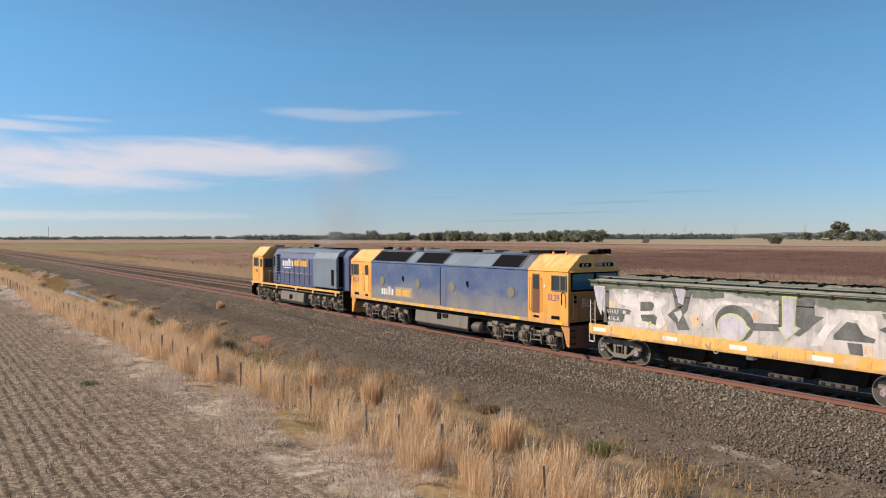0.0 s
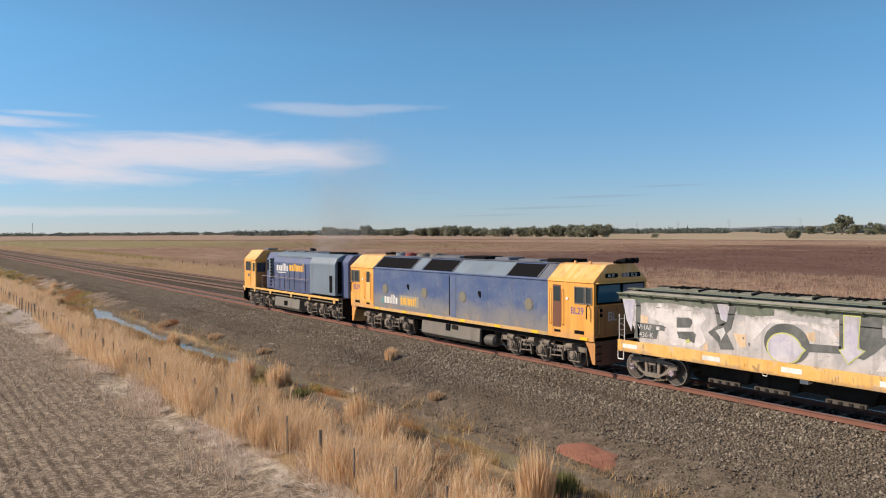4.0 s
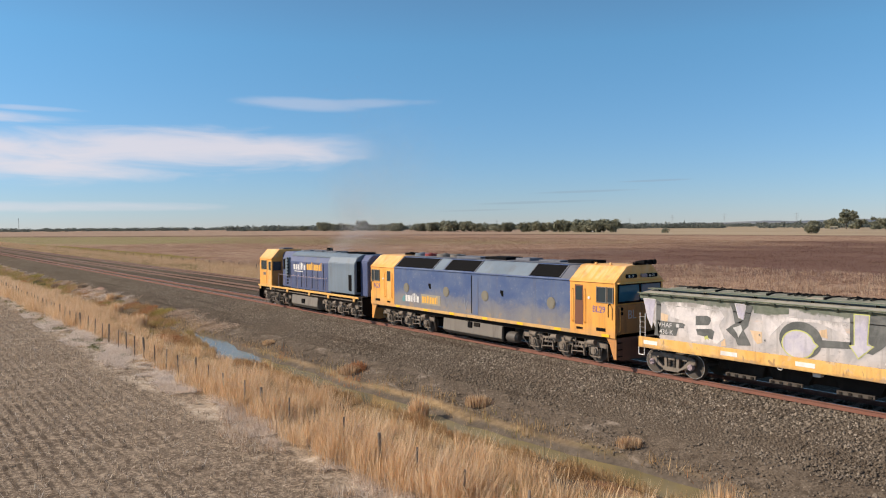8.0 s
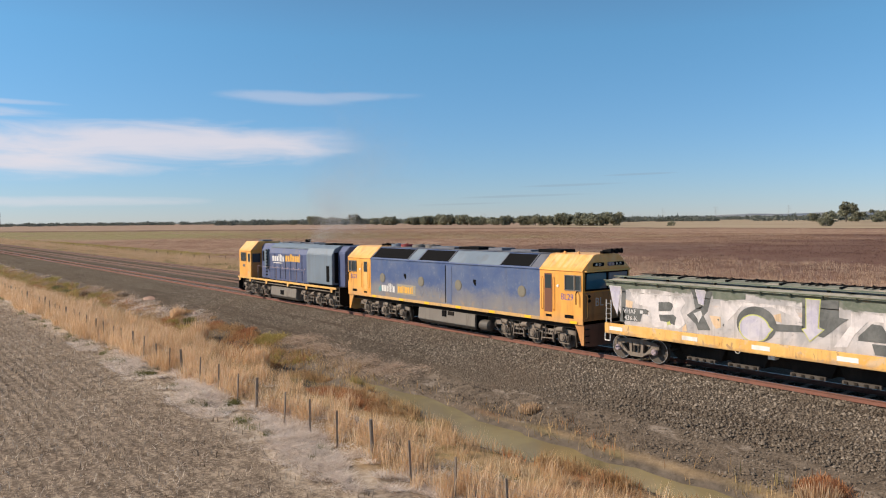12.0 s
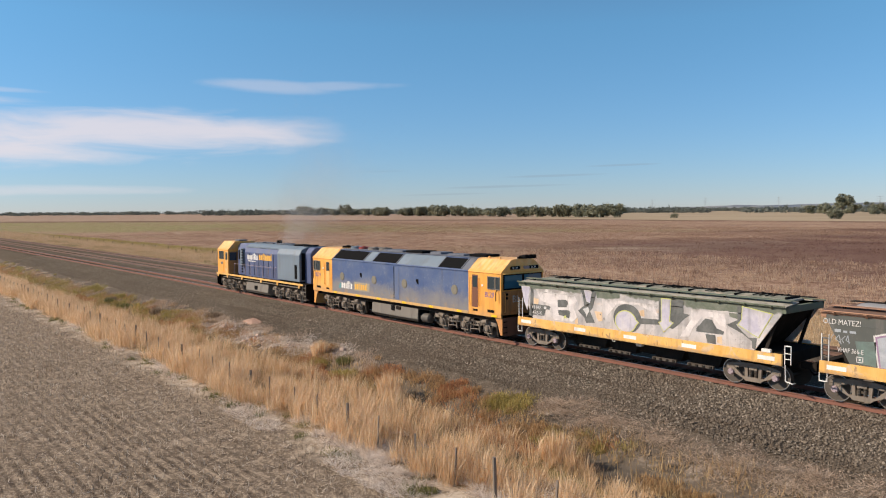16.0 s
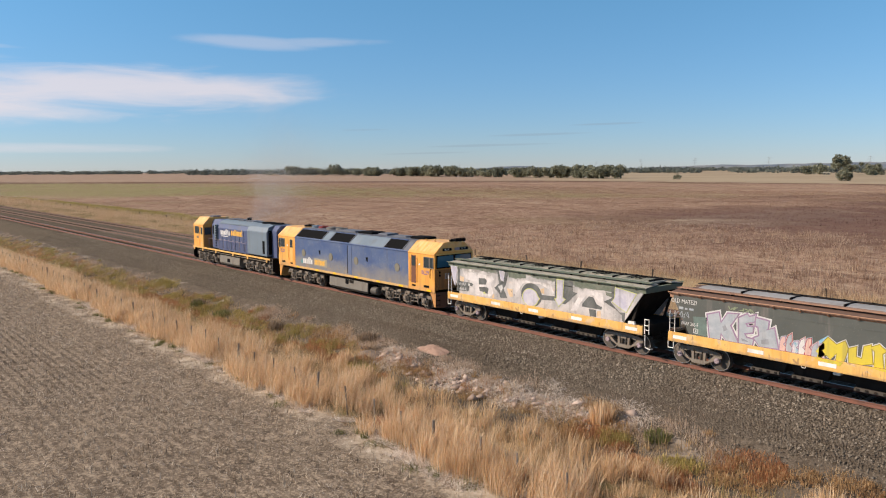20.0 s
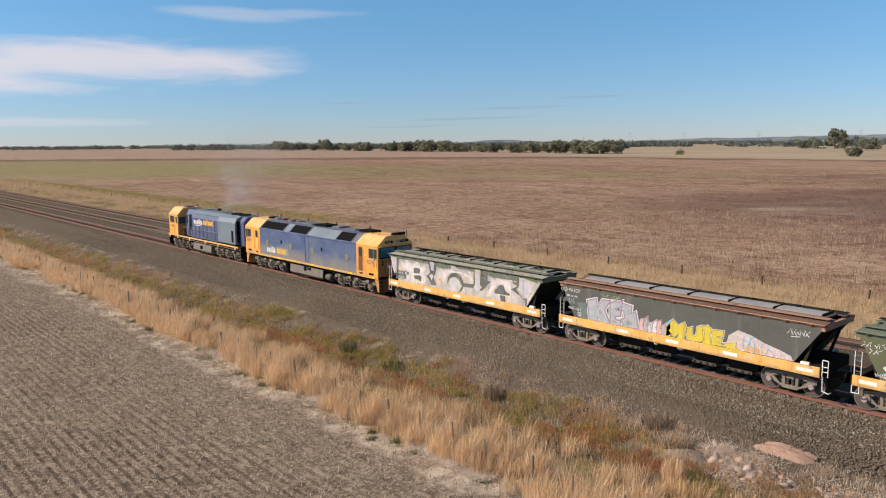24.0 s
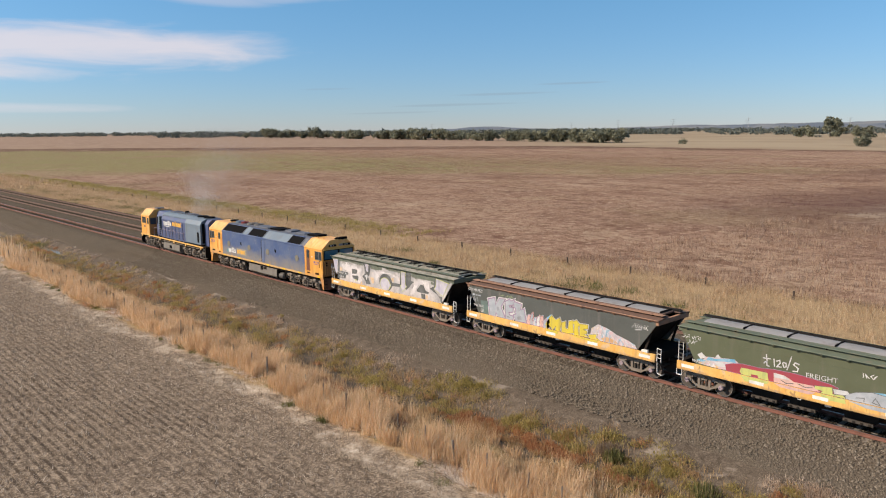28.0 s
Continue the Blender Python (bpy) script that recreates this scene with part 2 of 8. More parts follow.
    clump2 = n.noise(0.11, 6, 0.7, n.coord("Object", (1, 0.8, 3)), 0.6)
    paddock = n.mix(n.step(clump, 0.50, 0.62, 0, 0.6), paddock, (0.15, 0.082, 0.054))
    paddock = n.mix(n.step(clump2, 0.53, 0.63, 0, 0.75), paddock, (0.165, 0.088, 0.062))
    paddock = n.mix(n.step(clump2, 0.44, 0.34, 0, 0.6), paddock, (0.42, 0.31, 0.215))
    drift = n.noise(0.04, 9, 0.82, n.coord("Object", (1.4, 0.6, 1)), 0.5)
    paddock = n.mix(n.step(drift, 0.5, 0.62, 0, 0.6), paddock, (0.19, 0.105, 0.075))
    paddock = n.mix(n.step(drift, 0.46, 0.36, 0, 0.6), paddock, (0.52, 0.39, 0.285))
    paddock = n.mix(n.step(big, 0.54, 0.64, 0, 0.4), paddock, (0.25, 0.19, 0.105))
    # olive meadow across the far corner, broken by brown drifts
    slant = n.math("ADD", n.math("ADD", x, y), n.math("MULTIPLY", n.math("SUBTRACT", big, 0.5), 170.0))
    meadow = n.math("MULTIPLY", n.math("MULTIPLY", n.step(slant, 400, 480), n.step(slant, 900, 800)), n.step(n.math("ADD", x, n.math("MULTIPLY", n.math("SUBTRACT", drift, 0.5), 260.0)), 260, 120))
    meadow = n.math("MULTIPLY", meadow, n.step(n.math("ADD", n.math("MULTIPLY", streaks, 0.8), n.math("MULTIPLY", drift, 0.8)), 0.98, 0.80, 0.05, 0.95))
    paddock = n.mix(meadow, paddock, n.mix(n.step(fine, 0.35, 0.65), (0.165, 0.16, 0.065), (0.33, 0.295, 0.135)))
    # greener belt along the old fence
    belt_ = n.math("MULTIPLY", n.math("MULTIPLY", n.step(xw, 26.0, 28.5), n.step(n.math("ADD", x, n.math("MULTIPLY", mid, 10.0)), 44, 35)), n.math("MULTIPLY", n.step(y, 195, 235), n.step(y, 420, 330, 0.4, 1.0)))
    paddock = n.mix(n.math("MULTIPLY", belt_, n.step(clump, 0.62, 0.46, 0.25, 0.9)), paddock, (0.21, 0.195, 0.075))
    # fine mottling, and the far edge: a dark drain with paler ground behind it
    edge = n.math("ADD", n.math("MAXIMUM", x, n.math("SUBTRACT", n.math("ADD", x, y), 515.0)), n.math("ADD", n.math("MULTIPLY", n.math("SUBTRACT", big, 0.5), 70.0), n.math("MULTIPLY", n.math("SUBTRACT", clump2, 0.5), 60.0)))
    paddock = n.mix(n.math("MULTIPLY", n.math("MULTIPLY", n.step(edge, 395, 412), n.step(edge, 436, 426)), n.step(clump2, 0.36, 0.54, 0.45, 0.9)), paddock, (0.115, 0.065, 0.047))
    paddock = n.mix(n.math("MULTIPLY", n.math("MULTIPLY", n.step(slant, 815, 850), n.step(slant, 945, 925)), n.step(drift, 0.36, 0.54, 0.25, 0.85)), paddock, (0.13, 0.075, 0.055))
    px, py = n.math("MULTIPLY", n.math("SUBTRACT", x, 112.0), 1 / 34), n.math("MULTIPLY", n.math("SUBTRACT", y, 160.0), 1 / 15)
    spot = n.math("ADD", n.math("ADD", n.math("MULTIPLY", px, px), n.math("MULTIPLY", py, py)), n.math("MULTIPLY", n.math("SUBTRACT", clump2, 0.5), 4.0))
    paddock = n.mix(n.step(spot, 1.1, 0.4, 0, 0.6), paddock, (0.50, 0.42, 0.32))
    plants = n.noise(0.95, 5, 0.8, n.coord("Object", (1.0, 0.7, 1)), 0.5)
    paddock = n.mix(n.step(plants, 0.52, 0.60, 0, 0.7), paddock, (0.155, 0.085, 0.058))
    paddock = n.mix(n.step(plants, 0.46, 0.38, 0, 0.65), paddock, (0.54, 0.415, 0.30))
    paddock = n.mix(maroon_mask(n, c), paddock, n.ramp(fine, [(0.2, (0.07, 0.033, 0.03)), (0.6, (0.135, 0.072, 0.06)), (0.9, (0.23, 0.145, 0.11))]))
    far = n.ramp(n.noise(0.012, 7, 0.72, n.coord("Object", (1.0, 0.5, 1)), 0.5), [(0.3, (0.29, 0.225, 0.155)), (0.6, (0.41, 0.33, 0.23)), (0.8, (0.28, 0.24, 0.15))])
    paddock = n.mix(n.step(edge, 430, 445), paddock, n.mix(n.step(n.math("SUBTRACT", y, x), 20, 160), far, n.mix(n.step(clump2, 0.4, 0.6), (0.30, 0.21, 0.155), (0.39, 0.285, 0.21))))
    grassy = n.ramp(fine, [(0.25, (0.29, 0.20, 0.115)), (0.6, (0.47, 0.345, 0.20)), (0.85, (0.60, 0.47, 0.30))])
    grassy = n.mix(n.step(mid, 0.55, 0.7, 0, 0.6), grassy, (0.14, 0.125, 0.05))
    widen = n.math("MULTIPLY", n.math("MULTIPLY", n.step(y, 54, 66), n.step(y, 98, 84)), 0.5)
    col = n.mix(n.math("MULTIPLY", n.step(n.math("ADD", xw, widen), -15.7, -15.1), n.step(n.noise(0.6, 6, 0.7, c, 0.6), 0.44, 0.58, 0.1, 1.0)), stubble, pale)
    col = n.mix(n.step(xw, -14.2, -13.5), col, verge)
    col = n.mix(n.step(xw, -7.6, -6.7), col, dirt)
    col = n.mix(n.step(xw, 12.4, 13.2), col, grassy)
    col = n.mix(n.step(xw, 27.0, 31.0), col, paddock)
    n.bump(n.math("ADD", fine, n.math("MULTIPLY", grain, 0.5)), 0.6, 0.06)
    return n.set(col, 0.95, spec=0.06)


def blade_material(name, dark, mid, light, patches=None, scale=0.15, maroon=False):
    n = Nodes(name)
    c = n.coord()
    r = n.island()
    col = n.ramp(r, [(0.0, dark), (0.5, mid), (1.0, light)])
    col = n.mix(n.step(n.noise(0.4, 3, 0.6, c), 0.35, 0.7, 0, 0.4), col, dark)
    if patches:
        p = n.noise(scale, 4, 0.55, n.coord("Object", (1.6, 0.7, 1)), 0.7)
        for lo, hi, pc in patches:
            col = n.mix(n.math("MULTIPLY", n.step(p, lo, lo + 0.05), n.step(p, hi, hi + 0.05, 1, 0)), col, n.mix(r, pc, mid))
    if maroon:
        col = n.mix(maroon_mask(n, c), col, n.ramp(r, [(0.0, (0.07, 0.033, 0.028)), (0.7, (0.15, 0.082, 0.066)), (1.0, (0.29, 0.185, 0.14))]))
    m = n.set(col, 0.75, spec=0.15)
    t = n.t
    tl = t.nodes.new("ShaderNodeBsdfTranslucent")
    t.links.new(col, tl.inputs[0])
    mx = t.nodes.new("ShaderNodeMixShader")
    mx.inputs[0].default_value = 0.38
    t.links.new(n.bsdf.outputs[0], mx.inputs[1])
    t.links.new(tl.outputs[0], mx.inputs[2])
    t.links.new(mx.outputs[0], t.nodes["Material Output"].inputs[0])
    return m


def stone_material():
    n = Nodes("ballast_stone")
    r = n.island()
    c = n.coord()
    col = n.ramp(r, [(0.0, (0.10, 0.084, 0.068)), (0.4, (0.175, 0.148, 0.12)), (0.8, (0.25, 0.212, 0.172)), (1.0, (0.40, 0.35, 0.29))])
    col = n.mix(n.step(n.noise(0.35, 4, 0.6, c), 0.4, 0.65, 0, 0.5), col, (0.15, 0.118, 0.09))
    col = n.mix(n.step(n.noise(1.1, 5, 0.65, n.coord("Object", (1, 0.05, 1)), 0.2), 0.52, 0.64, 0, 0.6), col, (0.085, 0.066, 0.05))
    lowside = n.math("ADD", n.xyz(c)[0], n.math("MULTIPLY", n.math("SUBTRACT", n.noise(0.5, 4, 0.6, c), 0.5), 2.2))
    col = n.mix(n.step(lowside, -3.1, -4.1, 0, 0.35), col, (0.125, 0.10, 0.077))
    # dustier and more even farther along the line
    col = n.mix(n.step(n.math("ADD", n.xyz(c)[1], n.math("MULTIPLY", n.noise(0.2, 4, 0.6, c), 30.0)), 115, 160, 0, 0.5), col, (0.205, 0.172, 0.132))
    return n.set(col, 0.95, spec=0.04)


def bed_material():
    n = Nodes("ballast_bed")
    c = n.coord()
    v = n.voronoi(16.0, c)
    g = n.voronoi(16.0, c, "Color")
    col = n.ramp(n.xyz(g)[0], [(0.0, (0.06, 0.05, 0.041)), (0.5, (0.135, 0.114, 0.094)), (1.0, (0.26, 0.225, 0.185))])
    col = n.mix(n.step(v, 0.3, 0.75), col, (0.08, 0.067, 0.054))
    col = n.mix(n.step(n.noise(0.3, 4, 0.6, c), 0.4, 0.65, 0, 0.5), col, (0.14, 0.11, 0.085))
    col = n.mix(n.step(n.noise(1.1, 5, 0.65, n.coord("Object", (1, 0.05, 1)), 0.2), 0.52, 0.64, 0, 0.6), col, (0.085, 0.066, 0.05))
    lowside = n.math("ADD", n.xyz(c)[0], n.math("MULTIPLY", n.math("SUBTRACT", n.noise(0.5, 4, 0.6, c), 0.5), 2.2))
    col = n.mix(n.step(lowside, -3.1, -4.1, 0, 0.35), col, (0.125, 0.10, 0.077))
    col = n.mix(n.step(n.math("ADD", n.xyz(c)[1], n.math("MULTIPLY", n.noise(0.2, 4, 0.6, c), 30.0)), 115, 160, 0, 0.45), col, (0.165, 0.138, 0.106))
    # painted darker along the middle of each track, deepening the shade under wagons
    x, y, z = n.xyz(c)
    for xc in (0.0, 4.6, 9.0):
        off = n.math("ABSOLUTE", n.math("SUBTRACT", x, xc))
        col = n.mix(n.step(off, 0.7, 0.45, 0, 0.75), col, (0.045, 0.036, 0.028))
    n.bump(n.math("SUBTRACT", 1.0, v), 0.9, 0.05)
    return n.set(col, 0.95, spec=0.0)


def worn(name, base, dirt=(0.09, 0.075, 0.06), amount=0.4, rough=0.5, metal=0.0, scale=1.0, low=None, bump=0.05):
    """Painted metal with fading, grime and streaks that run down."""
    n = Nodes(name)
    c = n.coord()
    streak = n.noise(2.2 * scale, 5, 0.6, n.coord("Object", (1, 1, 0.12)), 0.3)
    blot = n.noise(0.9 * scale, 6, 0.65, c, 0.5)
    speck = n.noise(18 * scale, 3, 0.6, c)
    col = n.mix(n.step(blot, 0.3, 0.75, 0, 0.5), base, tuple(min(1, v * 1.3 + 0.02) for v in base))
    col = n.mix(n.step(streak, 0.48, 0.72, 0, amount), col, dirt)
    col = n.mix(n.step(speck, 0.62, 0.72, 0, amount * 0.6), col, dirt)
    n.bump(n.math("ADD", speck, blot), bump, 0.01)
    return n.set(col, n.step(blot, 0.2, 0.8, rough - 0.1, rough + 0.2), metal)


def plain(name, base, rough=0.6, metal=0.0, var=0.25):
    n = Nodes(name)
    c = n.coord()
    col = n.mix(n.step(n.noise(6, 4, 0.6, c), 0.3, 0.7, 0, var), base, tuple(v * 0.55 for v in base))
    return n.set(col, rough, metal)


def glass_material(name, tint=(0.03, 0.045, 0.055)):
    n = Nodes(name)
    m = n.set(tint, 0.08)
    n.bsdf.inputs["Specular IOR Level"].default_value = 0.8
    return m


def water_material():
    n = Nodes("muddy_water")
    n.bump(n.noise(2.5, 3, 0.5, n.coord()), 0.06, 0.02)
    return n.set(n.mix(n.step(n.noise(0.5, 4, 0.6, n.coord(), 0.5), 0.35, 0.65), (0.23, 0.195, 0.095), (0.17, 0.145, 0.08)), 0.17, spec=0.35)


M_GROUND = ground_material()
M_STONE = stone_material()
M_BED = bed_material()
M_WATER = water_material()
M_RAIL = worn("rusty_rail", (0.185, 0.08, 0.056), (0.10, 0.055, 0.04), 0.5, 0.8)
M_RAILTOP = plain("polished_rail_head", (0.42, 0.38, 0.36), 0.3, 0.9, 0.2)
M_SLEEPER = worn("sleeper_concrete", (0.24, 0.21, 0.18), (0.08, 0.06, 0.05), 0.7, 0.9)
M_POST = worn("weathered_timber", (0.19, 0.155, 0.125), (0.06, 0.05, 0.04), 0.6, 0.9)
M_POST_OLD = worn("blackened_timber", (0.075, 0.058, 0.046), (0.16, 0.13, 0.10), 0.5, 0.95)
M_WIRE = plain("fence_wire", (0.12, 0.105, 0.095), 0.8, 0.0)
M_RAIL_OLD = worn("dull_rusty_rail", (0.15, 0.09, 0.07), (0.09, 0.06, 0.05), 0.5, 0.8)

# ---- building helpers ----
rng = np.random.default_rng(7)


def part(name, bm, material, parent=None, label="", smooth=False):
    """One bmesh as one mesh object under a thing or a part."""
    me = bpy.data.meshes.new(name)
    bm.to_mesh(me)
    bm.free()
    mats = material if isinstance(material, (list, tuple)) else [material]
    for m in mats:
        me.materials.append(m)
    if smooth:
        me.polygons.foreach_set("use_smooth", [True] * len(me.polygons))
    ob = new(name, me)
    if parent is not None:
        ob.parent = parent
    if label:
        ob["label"] = label
    return ob


def cells(name, verts, faces, material, parent=None, smooth=False):
    """A mesh from arrays: verts (n, 3), faces (m, 3) or (m, 4)."""
    verts = np.asarray(verts, np.float32)
    faces = np.asarray(faces, np.int32)
    k = faces.shape[1]
    me = bpy.data.meshes.new(name)
    me.vertices.add(len(verts))
    me.vertices.foreach_set("co", verts.ravel())
    me.loops.add(faces.size)
    me.loops.foreach_set("vertex_index", faces.ravel())
    me.polygons.add(len(faces))
    me.polygons.foreach_set("loop_start", np.arange(0, faces.size, k, dtype=np.int32))
    me.update(calc_edges=True)
    me.materials.append(material)
    if smooth:
        me.polygons.foreach_set("use_smooth", [True] * len(me.polygons))
    ob = new(name, me)
    if parent is not None:
        ob.parent = parent
    return ob


def lerp_profile(x, pts):
    return np.interp(x, [p[0] for p in pts], [p[1] for p in pts])


GROUND = [(-4000, -1.25), (-16, -1.25), (-13.8, -1.2), (-11, -1.28), (-9.8, -1.42), (-8.9, -1.6), (-7.7, -1.62), (-6.9, -1.42), (-6.1, -1.2), (-5, -0.98),
          (12, -1.0), (14, -0.95), (16, -1.0), (26, -1.0), (4800, -1.0)]


def hum(x, y, s=0.15):
    """Gentle unevenness of the ground."""
    return (np.sin(x * 0.9 * s + 1.3) * np.cos(y * 0.7 * s + 0.4) + 0.6 * np.sin(x * 2.3 * s - y * 1.9 * s + 2.0) + 0.4 * np.sin(y * 5.1 * s + x * 3.7 * s))


# still water in the ditch: along y, the centre line and the half width
POOLS = (((31, -7.2, 0.1), (36, -7.45, 0.5), (43, -7.9, 0.6), (49, -8.3, 0.55), (55, -8.55, 0.5), (62, -8.4, 0.55), (67, -8.5, 0.7), (71.5, -8.7, 0.95), (76, -8.05, 0.8), (82, -7.3, 0.1)),
         ((18, -7.8, 0.1), (22, -7.9, 0.45), (28, -7.7, 0.1)),
         ((218, -7.0, 0.1), (224, -7.0, 0.7), (231, -6.8, 0.1)))
WATER_Z = -1.53


def pool_at(p, y):
    """Centre and half width of a pool at y."""
    ys = [q[0] for q in p]
    inside = (y >= ys[0]) & (y <= ys[-1])
    w = np.interp(y, ys, [q[2] for q in p]) * (1 + 0.17 * np.sin(y * 0.9 + 1) + 0.13 * np.sin(y * 2.3) + 0.09 * np.sin(y * 5.1 + 2))
    return np.interp(y, ys, [q[1] for q in p]) + 0.12 * np.sin(y * 0.6), np.where(inside, w, 0.0)


def ground_z(x, y):
    z = open_ground(x, y)
    for p in POOLS:
        c, w = pool_at(p, y)
        d = np.abs(x - c) - w
        shore = WATER_Z + np.clip(d * 0.35, -0.1, 0.3)
        k = np.clip(1.6 - np.abs(d) / 0.7, 0, 1) * np.clip((y - p[0][0]) / 2 + 1, 0, 1) * np.clip((p[-1][0] - y) / 2 + 1, 0, 1)
        k = np.maximum(k, (d < 0) * (w > 0) * 1.0)
        z = z * (1 - k) + shore * k
    return z


def surface_z(x, y):
    """The top of the ground or the ballast, whichever lies higher."""
    return np.where((x > -5.85) & (x < 13), np.maximum(ground_z(x, y), lerp_profile(x, BED)), ground_z(x, y))


def open_ground(x, y):
    z = lerp_profile(x, GROUND)
    rough = np.where((x < -5.5) & (x > -15), 0.07, np.where((x >= -5.5) & (x < 12.5), 0.0, 0.03))
    return z + rough * hum(x, y, 0.8) + np.where((x < -5.5) & (x > -10), 0.13 * np.sin(y * 0.105 + 1.9) * np.exp(-((x + 7.6) / 1.5) ** 2), 0)


def build_ground():
    xs = np.concatenate([[-4000, -1500, -500, -200, -100, -60], np.arange(-40, -16, 2.0), np.arange(-16, -9.6, 0.4), np.arange(-9.6, -4.5, 0.2), [-4, 0, 4, 8, 9, 10, 11, 12, 14, 17, 20, 24, 28, 36, 50, 80, 130, 200, 320, 500, 800, 1300, 2200, 4800]])
    ys = np.concatenate([[-4000, -1200, -400, -150, -80, -50], np.arange(-40, 240, 0.8), np.arange(240, 420, 4), [440, 480, 540, 620, 750, 950, 1300, 2000, 3000, 4900]])
    X, Y = np.meshgrid(xs, ys)
    Z = ground_z(X, Y)
    v = np.stack([X, Y, Z], -1).reshape(-1, 3)
    nx = len(xs)
    i = (np.arange(len(ys) - 1)[:, None] * nx + np.arange(nx - 1)).ravel()
    ob = cells("ground", v, np.stack([i, i + 1, i + nx + 1, i + nx], -1), M_GROUND, smooth=True)
    tagged(ob, "dry farmland with a stubble field, weedy ditch and brown paddock", "ground", kind="structure")


BED = [(-5.9, -1.5), (-4.7, -0.9), (-3.2, -0.55), (-1.75, -0.2), (10.8, -0.2), (12.3, -0.8), (13.2, -1.08)]


def build_bed():
    xs = np.concatenate([np.arange(-5.9, -1.7, 0.3), [-1.6, 0, 2, 4, 6, 8, 10.8], np.arange(11.2, 13.3, 0.5)])
    ys = np.concatenate([[-400, -150, -60], np.arange(-40, 260, 1.0), [300, 400, 600, 1000, 2000]])
    X, Y = np.meshgrid(xs, ys)
    edge = np.clip((-3.0 - X) / 2.0, 0, 1)
    Z = lerp_profile(X, BED) + 0.03 * hum(X, Y, 1.6) * edge
    v = np.stack([X + edge * 0.25 * np.sin(Y * 0.31) * np.cos(Y * 0.083), Y, Z], -1).reshape(-1, 3)
    nx = len(xs)
    i = (np.arange(len(ys) - 1)[:, None] * nx + np.arange(nx - 1)).ravel()
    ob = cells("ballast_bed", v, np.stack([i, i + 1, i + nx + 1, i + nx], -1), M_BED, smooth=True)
    tagged(ob, "broad shoulder of grey-brown crushed stone ballast", "ballast", kind="structure")


build_ground()
build_bed()

# ---- train: helpers ----
def add_box(bm, x0, x1, y0, y1, z0, z1, bevel=0.0):
    r = bmesh.ops.create_cube(bm, size=1, matrix=Matrix.Translation(((x0 + x1) / 2, (y0 + y1) / 2, (z0 + z1) / 2))
                              @ Matrix.Diagonal((abs(x1 - x0), abs(y1 - y0), abs(z1 - z0), 1)))
    if bevel:
        vs = set(r["verts"])
        bmesh.ops.bevel(bm, geom=[e for e in bm.edges if e.verts[0] in vs and e.verts[1] in vs], offset=bevel, segments=2, affect="EDGES")


def add_prism(bm, pts, axis, a, b, bevel=0.0):
    """A polygon of pts pulled along x, y or z from a to b. For x the points are (y, z); for y (x, z); for z (x, y)."""
    def place(p, s):
        return {"x": (s, p[0], p[1]), "y": (p[0], s, p[1]), "z": (p[0], p[1], s)}[axis]
    va = [bm.verts.new(place(p, a)) for p in pts]
    vb = [bm.verts.new(place(p, b)) for p in pts]
    fs = [bm.faces.new(va), bm.faces.new(vb[::-1])]
    n = len(pts)
    for i in range(n):
        fs.append(bm.faces.new((va[i], vb[i], vb[(i + 1) % n], va[(i + 1) % n])))
    bmesh.ops.recalc_face_normals(bm, faces=fs)
    if bevel:
        es = {e for f in fs for e in f.edges}
        bmesh.ops.bevel(bm, geom=list(es), offset=bevel, segments=2, affect="EDGES")


def add_tube(bm, pts, r, seg=6):
    """A round bar along the points."""
    pts = [Vector(p) for p in pts]
    for p, q in zip(pts, pts[1:]):
        d = q - p
        m = Matrix.Translation((p + q) / 2) @ d.to_track_quat("Z", "Y").to_matrix().to_4x4()
        bmesh.ops.create_cone(bm, cap_ends=True, segments=seg, radius1=r, radius2=r, depth=d.length + r * 0.8, matrix=m)


def add_disc(bm, centre, axis, r, depth, seg=20, r2=None):
    q = Vector(axis).to_track_quat("Z", "Y").to_matrix().to_4x4()
    bmesh.ops.create_cone(bm, cap_ends=True, segments=seg, radius1=r, radius2=r if r2 is None else r2, depth=depth, matrix=Matrix.Translation(centre) @ q)


def boxed(name, dims, material, parent, bevel=0.01, label=""):
    bm = bmesh.new()
    add_box(bm, *dims, bevel)
    return part(name, bm, material, parent, label)


def tubed(name, pts, r, material, parent, seg=6, label=""):
    bm = bmesh.new()
    add_tube(bm, pts, r, seg)
    return part(name, bm, material, parent, label)


def prismed(name, pts, axis, a, b, material, parent, bevel=0.0, label=""):
    bm = bmesh.new()
    add_prism(bm, pts, axis, a, b, bevel)
    return part(name, bm, material, parent, label)


def lettering(name, text, size, m, material, parent, squeeze=1.0):
    """Text as a thin raised mesh. m: its pose under the parent, reading along x, upright along y."""
    cu = bpy.data.curves.new("text", "FONT")
    cu.body, cu.size, cu.extrude, cu.resolution_u = text, size, 0.003, 2
    ob = bpy.data.objects.new("text", cu)
    scene.collection.objects.link(ob)
    me = bpy.data.meshes.new_from_object(ob.evaluated_get(bpy.context.evaluated_depsgraph_get()))
    bpy.data.objects.remove(ob)
    bpy.data.curves.remove(cu)
    me.transform(m @ Matrix.Diagonal((squeeze, 1, 1, 1)))
    me.materials.clear()
    me.materials.append(material)
    me.name = name
    o = new(name, me)
    o.parent = parent
    return o


def side_pose(y, z, x=-1.49):
    """Pose of writing on the near side: it reads towards -y and stands upright."""
    return Matrix(((0, 0, -1, x), (-1, 0, 0, y), (0, 1, 0, z), (0, 0, 0, 1)))




